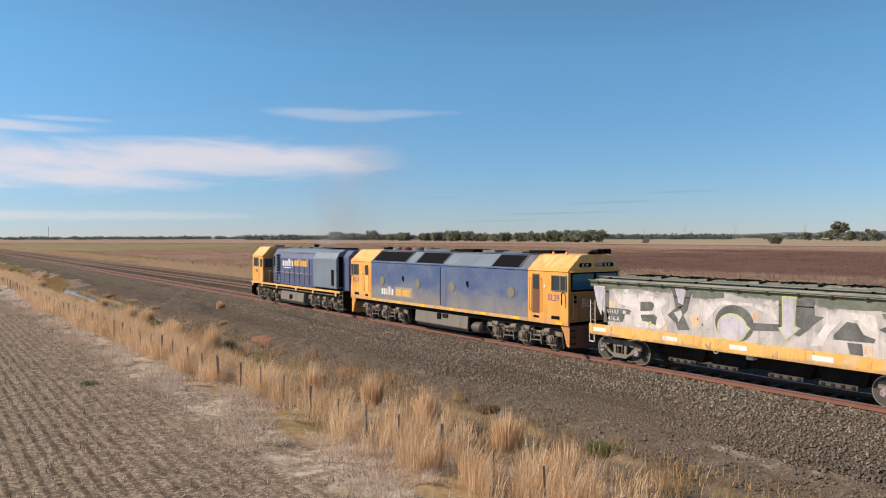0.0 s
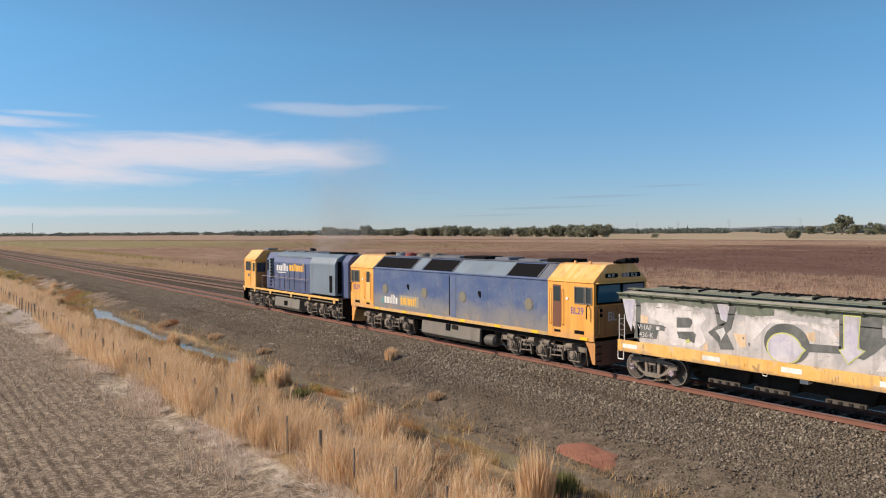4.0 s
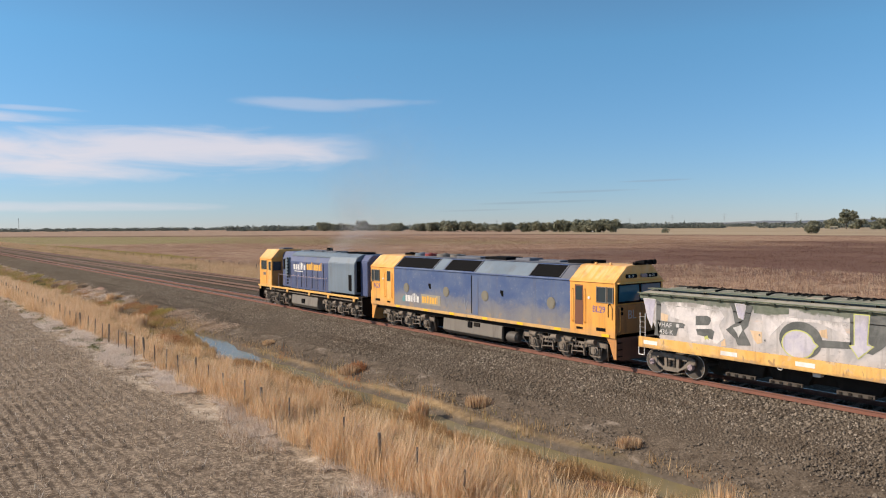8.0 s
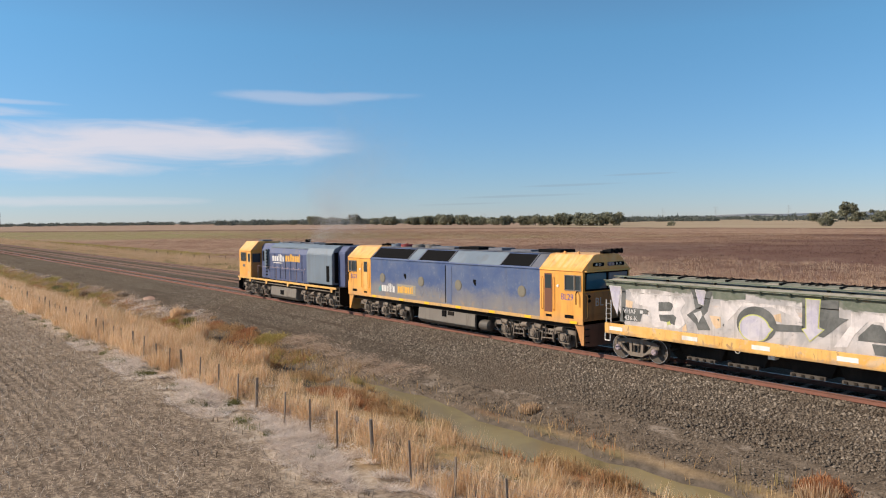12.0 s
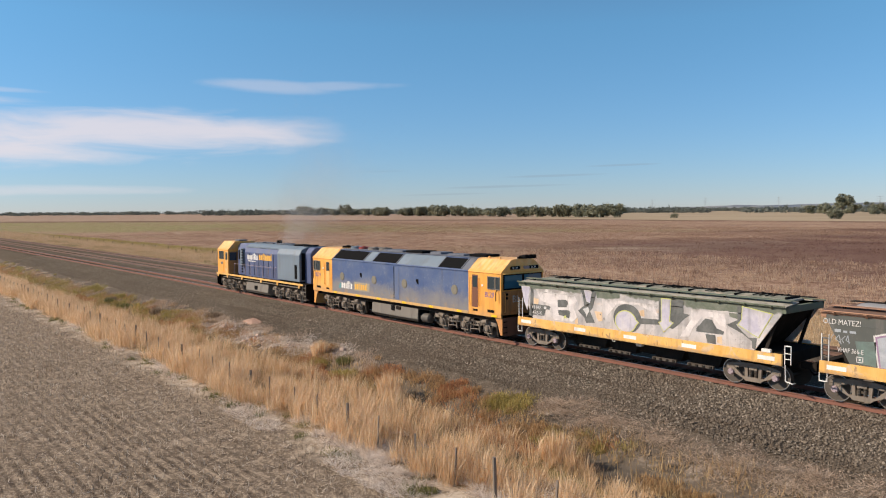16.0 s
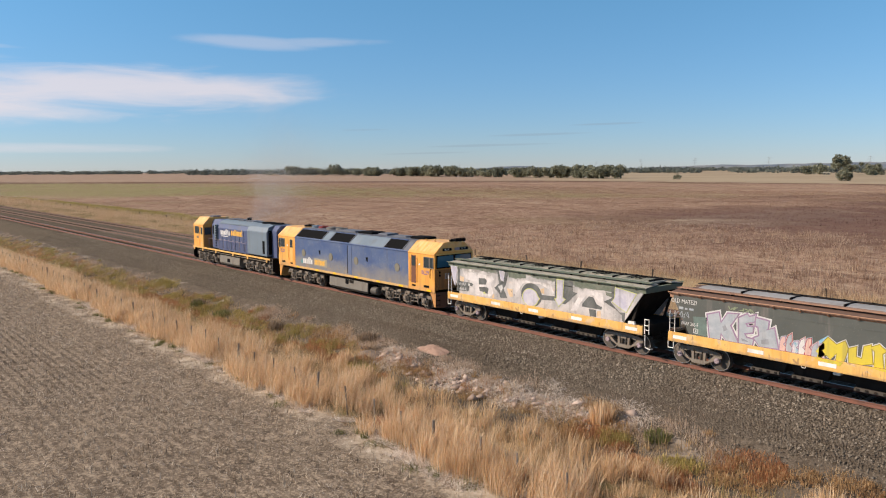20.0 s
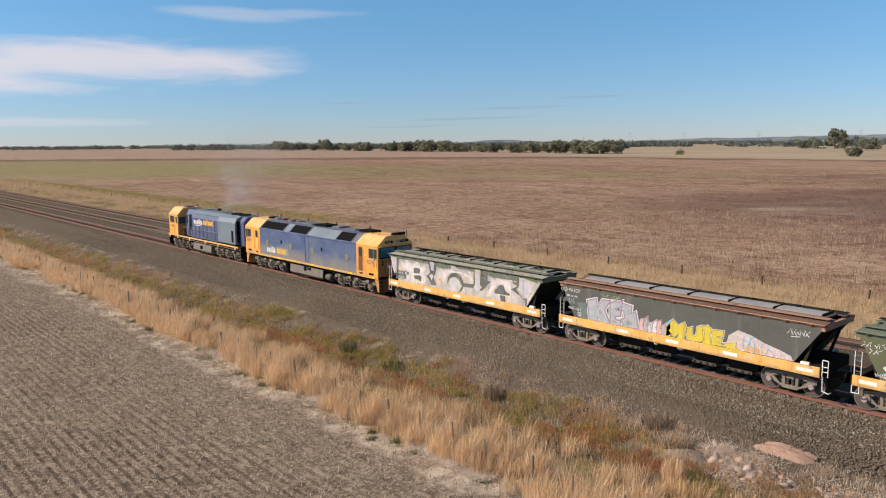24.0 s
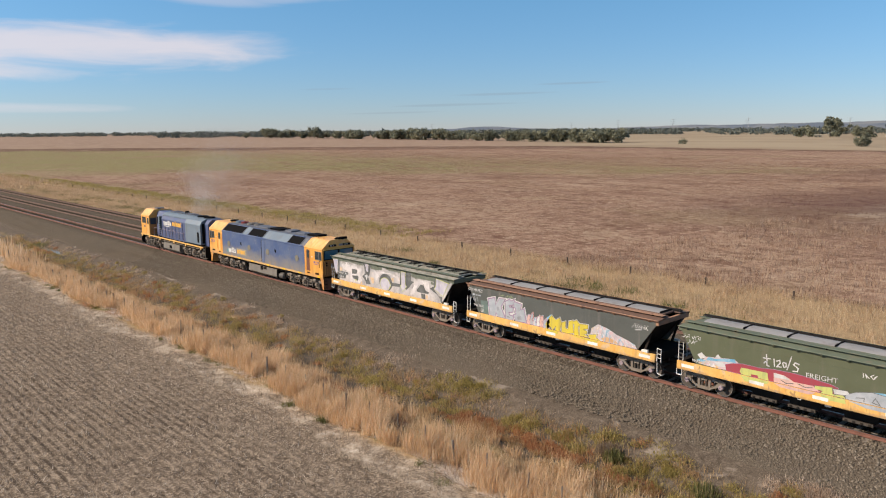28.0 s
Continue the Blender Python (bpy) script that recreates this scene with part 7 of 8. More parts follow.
# patches of bushes: x, y and the half widths across and along
OLIVE_SPOTS = ((-7.8, 103.9, 0.5, 0.8), (-7.4, 106.8, 0.4, 0.6), (-6.6, 143.4, 0.9, 2.5), (-6.6, 137.5, 1.0, 2.2), (-7.7, 135, 0.9, 1.5), (-6.7, 130.2, 0.8, 1.5), (-7.5, 155, 1.2, 3.5), (-7.3, 165, 1.2, 4), (-8.2, 160, 1.0, 3), (-8.0, 142, 1.0, 2),
               (-6.0, 154.4, 0.7, 3), (-6.5, 205, 1.4, 9), (-7.5, 185, 1.4, 8), (-8.8, 174, 1.0, 4), (-7.4, 229, 1.2, 5), (-7.6, 88.5, 0.9, 2.2), (-6.1, 93.3, 0.6, 0.7), (-6.3, 94.0, 0.5, 0.5), (-7.8, 36.0, 0.8, 1.4), (-8.9, 38.2, 0.5, 0.8), (-8.7, 158, 0.8, 2.0), (-6.3, 154.6, 0.8, 2.0), (-7.0, 146.2, 0.7, 1.2), (-7.2, 142.5, 0.7, 1.2), (-7.2, 149.6, 0.5, 0.9), (-8.5, 121.4, 0.7, 1.1), (-7.2, 126.4, 0.6, 0.9), (-8.6, 130.2, 0.6, 1.0))
RUST_SPOTS = ((-8.5, 105.1, 0.7, 1.2), (-9.3, 103.2, 0.6, 1.2), (-9.3, 136.0, 0.8, 2.0), (-8.6, 143.0, 0.8, 1.6), (-7.6, 126.4, 0.8, 1.4), (-6.6, 102, 0.8, 1.2), (-6.3, 96.8, 0.6, 0.8), (-8.1, 127.3, 0.9, 2.2), (-8.7, 138, 0.9, 2.4), (-8.1, 147, 1.0, 2.6), (-8.5, 151, 0.9, 2), (-10.2, 80, 0.3, 1.0),
              (-10.0, 77.4, 0.4, 1.2), (-9.6, 79.0, 0.4, 0.8), (-7.6, 107.2, 0.7, 1.2), (-6.4, 61.7, 0.3, 0.4), (-8.3, 149.5, 0.8, 1.6), (-8.7, 146.2, 0.8, 1.3), (-9.2, 135.4, 0.7, 1.6), (-8.6, 123.8, 0.7, 1.0), (-8.7, 151.6, 0.7, 1.0))
BROWN_SPOTS = ((-9.5, 79.4, 0.7, 1.6), (-9.8, 75.8, 0.5, 1.6), (-8.2, 108.0, 0.6, 1.2), (-6.2, 99.2, 0.7, 1.2), (-9.9, 66.5, 0.4, 1.8), (-9.8, 62, 0.4, 1.8), (-9.8, 57, 0.4, 1.8), (-9.6, 51, 0.4, 2.0), (-9.3, 45, 0.4, 2.0), (-7.7, 89.8, 1.0, 1.6), (-7.4, 92, 0.9, 1.6), (-7.3, 101.4, 0.9, 1.6), (-6.6, 96.2, 0.8, 2), (-7.3, 107.6, 0.8, 1.2), (-6.0, 108.4, 0.5, 0.8), (-6.4, 127.6, 0.8, 1.6), (-9.8, 144, 0.7, 2.5), (-7.9, 94.6, 1.2, 1.8),
               (-8.6, 98.6, 0.8, 1.6), (-7.2, 118.5, 0.5, 1.2), (-8.4, 84.5, 0.8, 1.2), (-8.9, 131, 0.8, 2))
M_REDWEED = blade_material("red_samphire", (0.29, 0.13, 0.07), (0.51, 0.245, 0.12), (0.65, 0.41, 0.22))


def rubble_material():
    n = Nodes("pinkish_rubble")
    col = n.ramp(n.island(), [(0.0, (0.17, 0.13, 0.108)), (0.4, (0.35, 0.268, 0.226)), (1.0, (0.54, 0.435, 0.38))])
    n.bump(n.noise(9, 4, 0.6, n.coord()), 0.4, 0.03)
    return n.set(col, 0.95, spec=0.1)


M_RUBBLE = rubble_material()


def clumped(n, x0, x1, y0, y1, count, spread, keep=0.75):
    """Points gathered in clumps over an area."""
    cx, cy = rng.uniform(x0, x1, count), rng.uniform(y0, y1, count)
    k = rng.integers(0, count, int(n * keep))
    s = spread * rng.uniform(0.4, 1.3, count)
    x = np.concatenate([cx[k] + rng.normal(0, 1, len(k)) * s[k], rng.uniform(x0, x1, n - len(k))])
    y = np.concatenate([cy[k] + rng.normal(0, 1, len(k)) * s[k], rng.uniform(y0, y1, n - len(k))])
    g = np.concatenate([rng.uniform(0.55, 1.2, count)[k], rng.uniform(0.5, 0.9, n - len(k))])
    return x, y, g


def wet(x, y):
    """Whether a place lies in one of the pools."""
    hit = np.zeros(np.shape(x), bool)
    for p in POOLS:
        c, w = pool_at(p, y)
        hit |= np.abs(x - c) < w + 0.05 * (w > 0)
    return hit


def tussocks(name, cx, cy, h, r, n, material, label, category):
    """Fans of tall blades that spread from the foot of each tussock and droop at the tips, as one mesh."""
    k = np.repeat(np.arange(len(cx)), np.maximum(8, (n * rng.uniform(0.4, 1.6, len(cx))).astype(int)))
    m = len(k)
    a, q = rng.uniform(0, 6.283, m), np.sqrt(rng.uniform(0, 1, m))
    ox, oy = q * np.cos(a), q * np.sin(a)
    x, y = cx[k] + ox * r[k], cy[k] + oy * r[k]
    z = ground_z(x, y) - 0.03
    hh = h[k] * rng.uniform(0.45, 1.12, m) * (1 - 0.25 * q ** 2)
    lx = hh * (ox * rng.uniform(0.1, 0.42, m) + rng.normal(0.05, 0.10, m))
    ly = hh * (oy * rng.uniform(0.1, 0.42, m) + rng.normal(-0.06, 0.10, m))
    b = rng.uniform(0, 6.283, m)
    w = rng.uniform(0.009, 0.021, m)
    dx, dy = np.cos(b) * w / 2, np.sin(b) * w / 2
    v = np.stack([np.stack([x, y, z], -1), np.stack([x + lx * 0.34 + dx, y + ly * 0.34 + dy, z + hh * 0.56], -1),
                  np.stack([x + lx * 0.34 - dx, y + ly * 0.34 - dy, z + hh * 0.56], -1), np.stack([x + lx * 1.15, y + ly * 1.15, z + hh * 0.97], -1)], 1)
    f = np.array([(0, 1, 2), (2, 1, 3)])
    ob = cells(name, v.reshape(-1, 3), (f[None] + 4 * np.arange(m)[:, None, None]).reshape(-1, 3), material)
    return tagged(ob, label, category, kind="stuff")


def build_grass():
    def fence_at(y):
        return lerp_profile(y, FENCE_X)
    # tall straw in tussocks along the fence, apart near the start, in a wider and thinner belt towards the ditch
    m = 9600
    ty = rng.uniform(-24, 215, m)
    reach = lerp_profile(ty, STRAW_REACH)
    tx = fence_at(ty) - lerp_profile(ty, [(30, 0.5), (62, 0.5), (68, -0.1), (84, -0.1), (92, 0.6), (110, 0.95)]) + reach * np.where(rng.uniform(0, 1, m) < 0.55, rng.uniform(0, 0.42, m), rng.uniform(0, 1, m)) + 0.25 * np.sin(ty * 0.35)
    gap = np.sin(ty * 0.83 + 2 * np.sin(tx * 1.3)) * np.sin(ty * 0.31 + tx * 1.1)
    ok = (rng.uniform(0, 1, m) < lerp_profile(ty, [(-24, 0.3), (6, 0.36), (14, 0.6), (24, 0.72), (38, 0.9), (50, 0.85), (62, 0.8), (68, 0.36), (80, 0.34), (86, 0.55), (94, 0.95), (215, 1.0)])) & (gap < 0.42)
    tx, ty, reach = tx[ok], ty[ok], reach[ok]
    inner = np.clip((tx - fence_at(ty)) / reach, 0, 1)
    tussocks("straw_grass", tx, ty, rng.uniform(0.6, 1.4, len(tx)) * (1.04 - lerp_profile(ty, [(60, 0.38), (92, 0.2), (132, 0.2), (150, 0.38)]) * inner) * lerp_profile(ty, [(0, 1.12), (20, 1.1), (34, 1.16), (60, 1.14), (68, 0.9), (84, 0.9), (96, 1.06)]), rng.uniform(0.12, 0.38, len(tx)), 44, M_STRAW, "tall straw-coloured dry grass along the fence", "grass")
    # low broken straw that fills the belt between the tussocks
    n = 80000
    y = rng.uniform(-20, 215, n)
    u = rng.uniform(0, 1, n) ** 1.3
    x = fence_at(y) - lerp_profile(y, [(50, 0.6), (62, 0.5), (68, 0.0), (86, 0.0), (94, 0.7)]) + u * lerp_profile(y, STRAW_REACH)
    keep = rng.uniform(0, 1, n) < np.where((y < 14) | ((y > 66) & (y < 86)), 0.45, 1.0)
    x, y = x[keep], y[keep]
    blades("low_straw", x, y, rng.uniform(0.2, 0.7, len(x)), rng.uniform(0.008, 0.018, len(x)), 0.6, M_FARGRASS, "low broken straw between the tall tussocks", "grass", tall=False)
    # farther along, wider blades
    n = 26000
    y = rng.uniform(215, 520, n)
    x = fence_at(y) + np.abs(rng.normal(0, 1, n)) * 1.3
    blades("straw_grass", x, y, rng.uniform(0.8, 1.4, n), rng.uniform(0.05, 0.10, n), 0.15, M_STRAW, "tall straw-coloured dry grass along the fence", "grass")
    # bleached mats at the field's edge, in uneven drifts
    def mats(n, y0, y1, band, near, material, label, size=(0.2, 0.55), flat=0.97, bare=-0.15):
        y = rng.uniform(y0, y1, n)
        u = rng.uniform(0, 1, n)
        x = fence_at(y) - near - u * lerp_profile(y, band)
        drift = np.sin(y * 0.7 + 1.9 * np.sin(x * 1.1)) + 0.8 * np.sin(y * 2.1 - x * 2.7) * np.sin(x * 3.1 + y * 0.4) + 0.5 * np.sin(y * 5.3 + x * 4.1)
        k = drift > bare + 0.9 * (u - 0.5)
        x, y = x[k], y[k]
        blades("matted_grass", x, y, rng.uniform(*size, len(x)), rng.uniform(0.010, 0.026, len(x)), flat, material, label, "grass", tall=False, z=ground_z(x, y) + rng.uniform(0.0, 0.07, len(x)))
    mats(120000, -20, 150, [(-20, 2.8), (8, 2.6), (30, 1.4), (60, 1.25), (74, 2.1), (96, 2.0), (112, 1.1), (150, 0.9)], 0.05, M_BLEACHED, "pale flattened dry grass at the field edge")
    # the widest and whitest of them lie where the straw thins out
    mats(60000, 54, 97, [(54, 0.7), (66, 1.7), (76, 1.8), (88, 1.2), (97, 0.8)], -0.25, M_BLEACHED, "bleached flattened grass in a white drift beside the fence", (0.2, 0.6), 0.985, -0.3)
    mats(22000, 150, 232, [(150, 0.9), (232, 0.8)], 0.2, M_BLEACHED, "pale flattened dry grass at the field edge", (0.25, 0.6))
    mats(36000, -18, 60, [(-18, 3.4), (10, 3.0), (60, 1.8)], 0.2, M_MATTED, "low wispy brown grass between fence and field", (0.15, 0.45), 0.7, 0.1)
    # bleached mats between the tussocks, near the start and again beside the pool
    mats(30000, 54, 98, [(54, -1.6), (75, -2.4), (98, -1.4)], -0.1, M_BLEACHED, "pale flattened dry grass between tussocks", (0.2, 0.5), 0.97, 0.0)
    mats(46000, -20, 30, [(-20, -4.6), (12, -4.0), (30, -3.0)], 0.0, M_BLEACHED, "pale flattened dry grass between tussocks", (0.2, 0.5), 0.97, -0.05)
    # low herbs in the ditch
    x, y, g = clumped(90000, -10.8, -6.4, -20, 240, 2000, 0.38, 0.85)
    ok = (x < -6.0) & (x > -11) & ~wet(x, y) & ((y < 30) | (y > 84) | (rng.uniform(0, 1, len(x)) < 0.35))
    x, y, g = x[ok], y[ok], g[ok]
    blades("ditch_herbs", x, y, g * rng.uniform(0.15, 0.6, len(x)), rng.uniform(0.015, 0.035, len(x)), 0.5, M_VERGE, "low dry, green and reddish herbs in the ditch", "herbs", tall=False)
    # sedge and dead herbs along the near bank of the pools
    for p in POOLS:
        n = int(260 * (p[-1][0] - p[0][0]))
        y = rng.uniform(p[0][0], p[-1][0], n)
        c, w = pool_at(p, y)
        x = c - w - 0.02 - np.abs(rng.normal(0, 0.22, n)) + 0.1 * np.sin(y * 3.7)
        k = (np.sin(y * 1.3 + 2) + 0.6 * np.sin(y * 3.1) > -0.5) & (x < c - w + 0.03)
        x, y = x[k], y[k]
        blades("bank_sedge", x, y, rng.uniform(0.12, 0.42, len(x)), rng.uniform(0.012, 0.026, len(x)), 0.4, M_VERGE, "brown and olive sedge along the bank of the pool", "sedge", tall=False)
    # small green weeds at the foot of the straw
    x, y, g = clumped(16000, -0.5, 1.0, 70, 215, 120, 0.2, 1.0)
    x = fence_at(y) - 0.5 - x * 0.9
    blades("green_weeds", x, y, rng.uniform(0.1, 0.27, len(x)), rng.uniform(0.014, 0.03, len(x)), 0.6, M_GREEN, "small olive-green weeds at the edge of the straw", "weeds", tall=False)
    # low bushes along the ditch: patches of olive, rust and orange-brown, with a thin mixed scatter between them
    for name, material, label, spots in (
            ("olive_bushes", M_OLIVE, "low olive-green bushes along the ditch", OLIVE_SPOTS), ("rust_bushes", M_REDWEED, "patches of rust-red salt herbs in the ditch", RUST_SPOTS), ("brown_bushes", M_BROWNBUSH, "low orange-brown bushes along the ditch", BROWN_SPOTS)):
        P = np.array(spots)
        c = np.repeat(np.arange(len(P)), 16)
        a, q = rng.uniform(0, 6.283, len(c)), np.sqrt(rng.uniform(0, 1, len(c)))
        cx, cy = P[c, 0] + P[c, 2] * q * np.cos(a), P[c, 1] + P[c, 3] * q * np.sin(a)
        more = {"olive_bushes": 150, "rust_bushes": 60, "brown_bushes": 120}[name]
        ly = rng.uniform(124 if name == "olive_bushes" else 84, 232, more)
        cx, cy = np.concatenate([cx, -7.9 + 0.5 * np.sin(ly * 0.11) + rng.normal(0, 1.1, more)]), np.concatenate([cy, ly])
        cr = rng.uniform(0.2, 0.55, len(cx)) * (0.9 if name == "rust_bushes" else 1.0)
        k = rng.choice(np.nonzero((cx < -5.2) & (cx > -10.8) & ~wet(cx, cy))[0], 95000 if name != "brown_bushes" else 70000)
        d = rng.normal(0, 1, (len(k), 3))
        d /= np.linalg.norm(d, axis=1)[:, None]
        q = cr[k] * rng.uniform(0.35, 1.05, len(k))
        x, y = cx[k] + d[:, 0] * q, cy[k] + d[:, 1] * q * 1.2
        z = surface_z(x, y) + np.abs(d[:, 2]) * q * (0.62 if name == "rust_bushes" else 0.78) - 0.04
        blades(name, x, y, rng.uniform(0.07, 0.19, len(x)), rng.uniform(0.016, 0.034, len(x)), 0.7, material, label, "bushes", tall=False, z=z)
    # pale mats beside the ballast farther on
    x, y, g = clumped(22000, -6.9, -5.3, 102, 138, 60, 0.42, 0.97)
    blades("matted_grass", x, y, rng.uniform(0.12, 0.3, len(x)), rng.uniform(0.012, 0.025, len(x)), 0.8, M_MATTED, "pale flattened dry grass beside the ballast", "grass", tall=False, z=surface_z(x, y) + 0.02)
    cy = rng.uniform(79.5, 92, 90)
    cx = -5.9 - 0.08 * (86 - cy) + rng.normal(0, 0.5, 90)
    k = rng.integers(0, 90, 15000)
    x, y = cx[k] + rng.normal(0, 0.2, len(k)), cy[k] + rng.normal(0, 0.34, len(k))
    k = ~wet(x, y)
    x, y = x[k], y[k]
    blades("matted_grass", x, y, rng.uniform(0.12, 0.34, len(x)), rng.uniform(0.010, 0.024, len(x)), 0.96, M_MATTED, "pale flattened dry grass beside the ballast", "grass", tall=False, z=surface_z(x, y) + rng.uniform(0.0, 0.08, len(x)))
    # a drift of broken rubble and bleached mats at the foot of the ballast
    n = 420
    ridge = [(106, -6.2), (110, -6.9), (115, -7.25), (119, -7.3), (123.5, -6.3)]
    y = rng.uniform(107, 122.5, n)
    x = lerp_profile(y, ridge) + 0.2 + rng.normal(0, 0.36, n)
    r = rng.uniform(0.08, 0.2, n) * rng.choice([0.6, 1.0, 1.7], n)
    base = np.array([(1, 0, 0), (-1, 0, 0), (0, 1, 0), (0, -1, 0), (0, 0, 1), (0, 0, -1)], float)
    p = base[None] * rng.uniform(0.6, 1.3, (n, 6, 1)) + rng.uniform(-0.4, 0.4, (n, 6, 3))
    p[:, :, 2] *= 0.5
    v = p * r[:, None, None] + np.stack([x, y, surface_z(x, y) + r * 0.22], -1)[:, None]
    f = np.array([(0, 2, 4), (2, 1, 4), (1, 3, 4), (3, 0, 4), (2, 0, 5), (1, 2, 5), (3, 1, 5), (0, 3, 5)])
    ob = cells("rubble", v.reshape(-1, 3), (f[None] + 6 * np.arange(n)[:, None, None]).reshape(-1, 3), M_RUBBLE)
    tagged(ob, "pale pinkish broken rubble in a band below the ballast", "rubble", kind="stuff")
    cy = rng.uniform(106, 122, 150)
    cx = lerp_profile(cy, ridge) + 0.35 + rng.normal(0, 0.55, 150)
    k = rng.integers(0, 150, 20000)
    x, y = cx[k] + rng.normal(0, 0.2, len(k)), cy[k] + rng.normal(0, 0.34, len(k))
    blades("matted_grass", x, y, rng.uniform(0.15, 0.42, len(x)), rng.uniform(0.012, 0.028, len(x)), 0.95, M_BLEACHED, "bleached dry mats among broken rubble", "grass", tall=False, z=surface_z(x, y) + rng.uniform(0.0, 0.1, len(x)))
    x, y, g = clumped(15000, -7.4, -5.6, 146, 232, 60, 0.4, 0.97)
    blades("matted_grass", x, y, rng.uniform(0.12, 0.3, len(x)), rng.uniform(0.014, 0.03, len(x)), 0.8, M_MATTED, "pale flattened dry grass beside the ballast", "grass", tall=False, z=surface_z(x, y) + 0.02)
    # stubble rows
    rows = -0.38 * np.arange(38, 122)
    step = 0.065
    yy = np.arange(-12, 235, step)
    X, Y = np.meshgrid(rows, yy)
    # thick, thin and bare lengths run into one another along each row, and the rows wander a little
    def uneven(width):
        k = np.hanning(width + 2)[1:-1]
        q = np.apply_along_axis(lambda c: np.convolve(c, k, "same"), 0, rng.normal(0, 1, (len(yy), len(rows))))
        return q / q.std()
    thick = uneven(7) + 0.8 * uneven(41)
    D = np.clip(0.48 + 0.30 * thick, 0, 1).ravel()
    H = np.clip(0.9 + 0.22 * uneven(9) + 0.12 * uneven(60), 0.4, 1.5).ravel()
    X = X + 0.05 * uneven(60)
    X, Y = X.ravel(), Y.ravel()
    X = X + rng.normal(0, 1, len(X)) * (np.interp(Y, [30, 60, 170, 200], [0.08, 0.15, 0.15, 0.10]) + 0.14 * np.clip((X + 19) / 4, 0, 1)) + 0.06 * np.sin(0.045 * Y)
    Y = Y + rng.uniform(-0.06, 0.06, len(Y))
    ok = (X < lerp_profile(Y, FENCE_X) - 1.3) & (rng.uniform(0, 1, len(X)) < (0.12 + 0.9 * D) * np.interp(Y, [30, 80], [0.72, 1.0])) & (X > -22 - 0.11 * np.maximum(Y, 0))
    X, Y, H = X[ok], Y[ok], H[ok]
    blades("stubble", X, Y, H * rng.uniform(0.08, 0.22, len(X)), rng.uniform(0.02, 0.045, len(X)), 0.55, M_STUBBLE, "grey-brown cut stubble in rows on the field", "stubble", tall=False)
    # single bright straws standing at all angles
    n = 70000
    Y = rng.uniform(-12, 225, n)
    X = lerp_profile(Y, FENCE_X) - 1.2 - 24 * rng.uniform(0, 1, n) ** 1.3
    k = rng.uniform(0, 1, n) < np.interp(Y, [30, 90], [0.3, 1.0])
    X, Y = X[k], Y[k]
    n = len(X)
    blades("loose_straw", X, Y, rng.uniform(0.10, 0.30, n), rng.uniform(0.012, 0.026, n), 0.75, M_LITTER, "single bleached straws standing among the stubble", "straw", tall=False)
    X, Y, g = clumped(110000, -42, -14.5, -12, 210, 9000, 0.22, 0.7)
    k = rng.uniform(0, 1, len(X)) < np.interp(Y, [30, 90], [0.45, 1.0])
    X, Y = np.minimum(X[k], -14.3), Y[k]
    n = len(X)
    blades("straw_litter", X, Y, rng.uniform(0.12, 0.36, n), rng.uniform(0.014, 0.032, n), 0.97, M_LITTER, "loose bleached straw lying between the stubble rows", "straw", tall=False, z=ground_z(X, Y) + 0.02)
    # beyond the line: tawny grass strip, then the paddock of dead docks
    x, y, g = clumped(195000, 12.6, 29, -10, 330, 3500, 0.7, 0.6)
    blades("tawny_grass", np.maximum(x, 12.6), y, g * rng.uniform(0.4, 0.8, len(x)), rng.uniform(0.018, 0.036, len(x)), 0.35, M_FARGRASS, "tawny waving grass beyond the tracks", "grass", tall=False)
    x, y, g = clumped(30000, 12.8, 30, 330, 620, 500, 1.2, 0.7)
    blades("tawny_grass", np.maximum(x, 12.6), y, g * rng.uniform(0.5, 0.9, len(x)), rng.uniform(0.1, 0.2, len(x)), 0.3, M_FARGRASS, "tawny waving grass beyond the tracks", "grass", tall=False)
    x, y, g = clumped(16000, 13.0, 21, 150, 420, 130, 0.8, 0.98)
    blades("green_weeds", np.maximum(x, 12.6), y, rng.uniform(0.25, 0.6, len(x)), rng.uniform(0.03, 0.07, len(x)), 0.5, M_GREEN, "olive-green weeds among the tawny grass", "weeds", tall=False)
    x, y, g = clumped(36000, 26.8, 34, 200, 400, 420, 0.9, 0.95)
    blades("green_weeds", x, y, rng.uniform(0.2, 0.5, len(x)), rng.uniform(0.03, 0.08, len(x)), 0.5, M_OLIVE, "olive-green weeds in a belt along the old fence", "weeds", tall=False)
    # ranker docks near the strip, dead heads standing over pale grass
    n, m = 90000, 2600
    cx, cy = 27 + 55 * rng.uniform(0, 1, m) ** 1.3, rng.uniform(20, 175, m)
    k = rng.integers(0, m, n)
    s = rng.uniform(0.3, 0.9, m)
    x, y = np.maximum(cx[k] + rng.normal(0, 1, n) * s[k], 26.2), cy[k] + rng.normal(0, 1, n) * s[k]
    blades("dock_stalks", x, y, rng.uniform(0.5, 1.2, m)[k] * rng.uniform(0.4, 0.85, n), rng.uniform(0.02, 0.05, n), 0.3, M_RANK, "rank dead docks and pale grass in the paddock", "weeds", tall=False)
    n, m = 250000, 9000
    d = rng.uniform(0, 1, m) ** 1.6
    cx = 27 + 250 * d
    cy = rng.uniform(-10, 330, m) + d * rng.uniform(0, 330, m)
    s = rng.uniform(0.5, 1.6, m) * (1 + 1.6 * d)
    k = rng.integers(0, m, n)
    x, y, d = cx[k] + rng.normal(0, 1, n) * s[k], cy[k] + rng.normal(0, 1, n) * s[k] * 1.3, d[k]
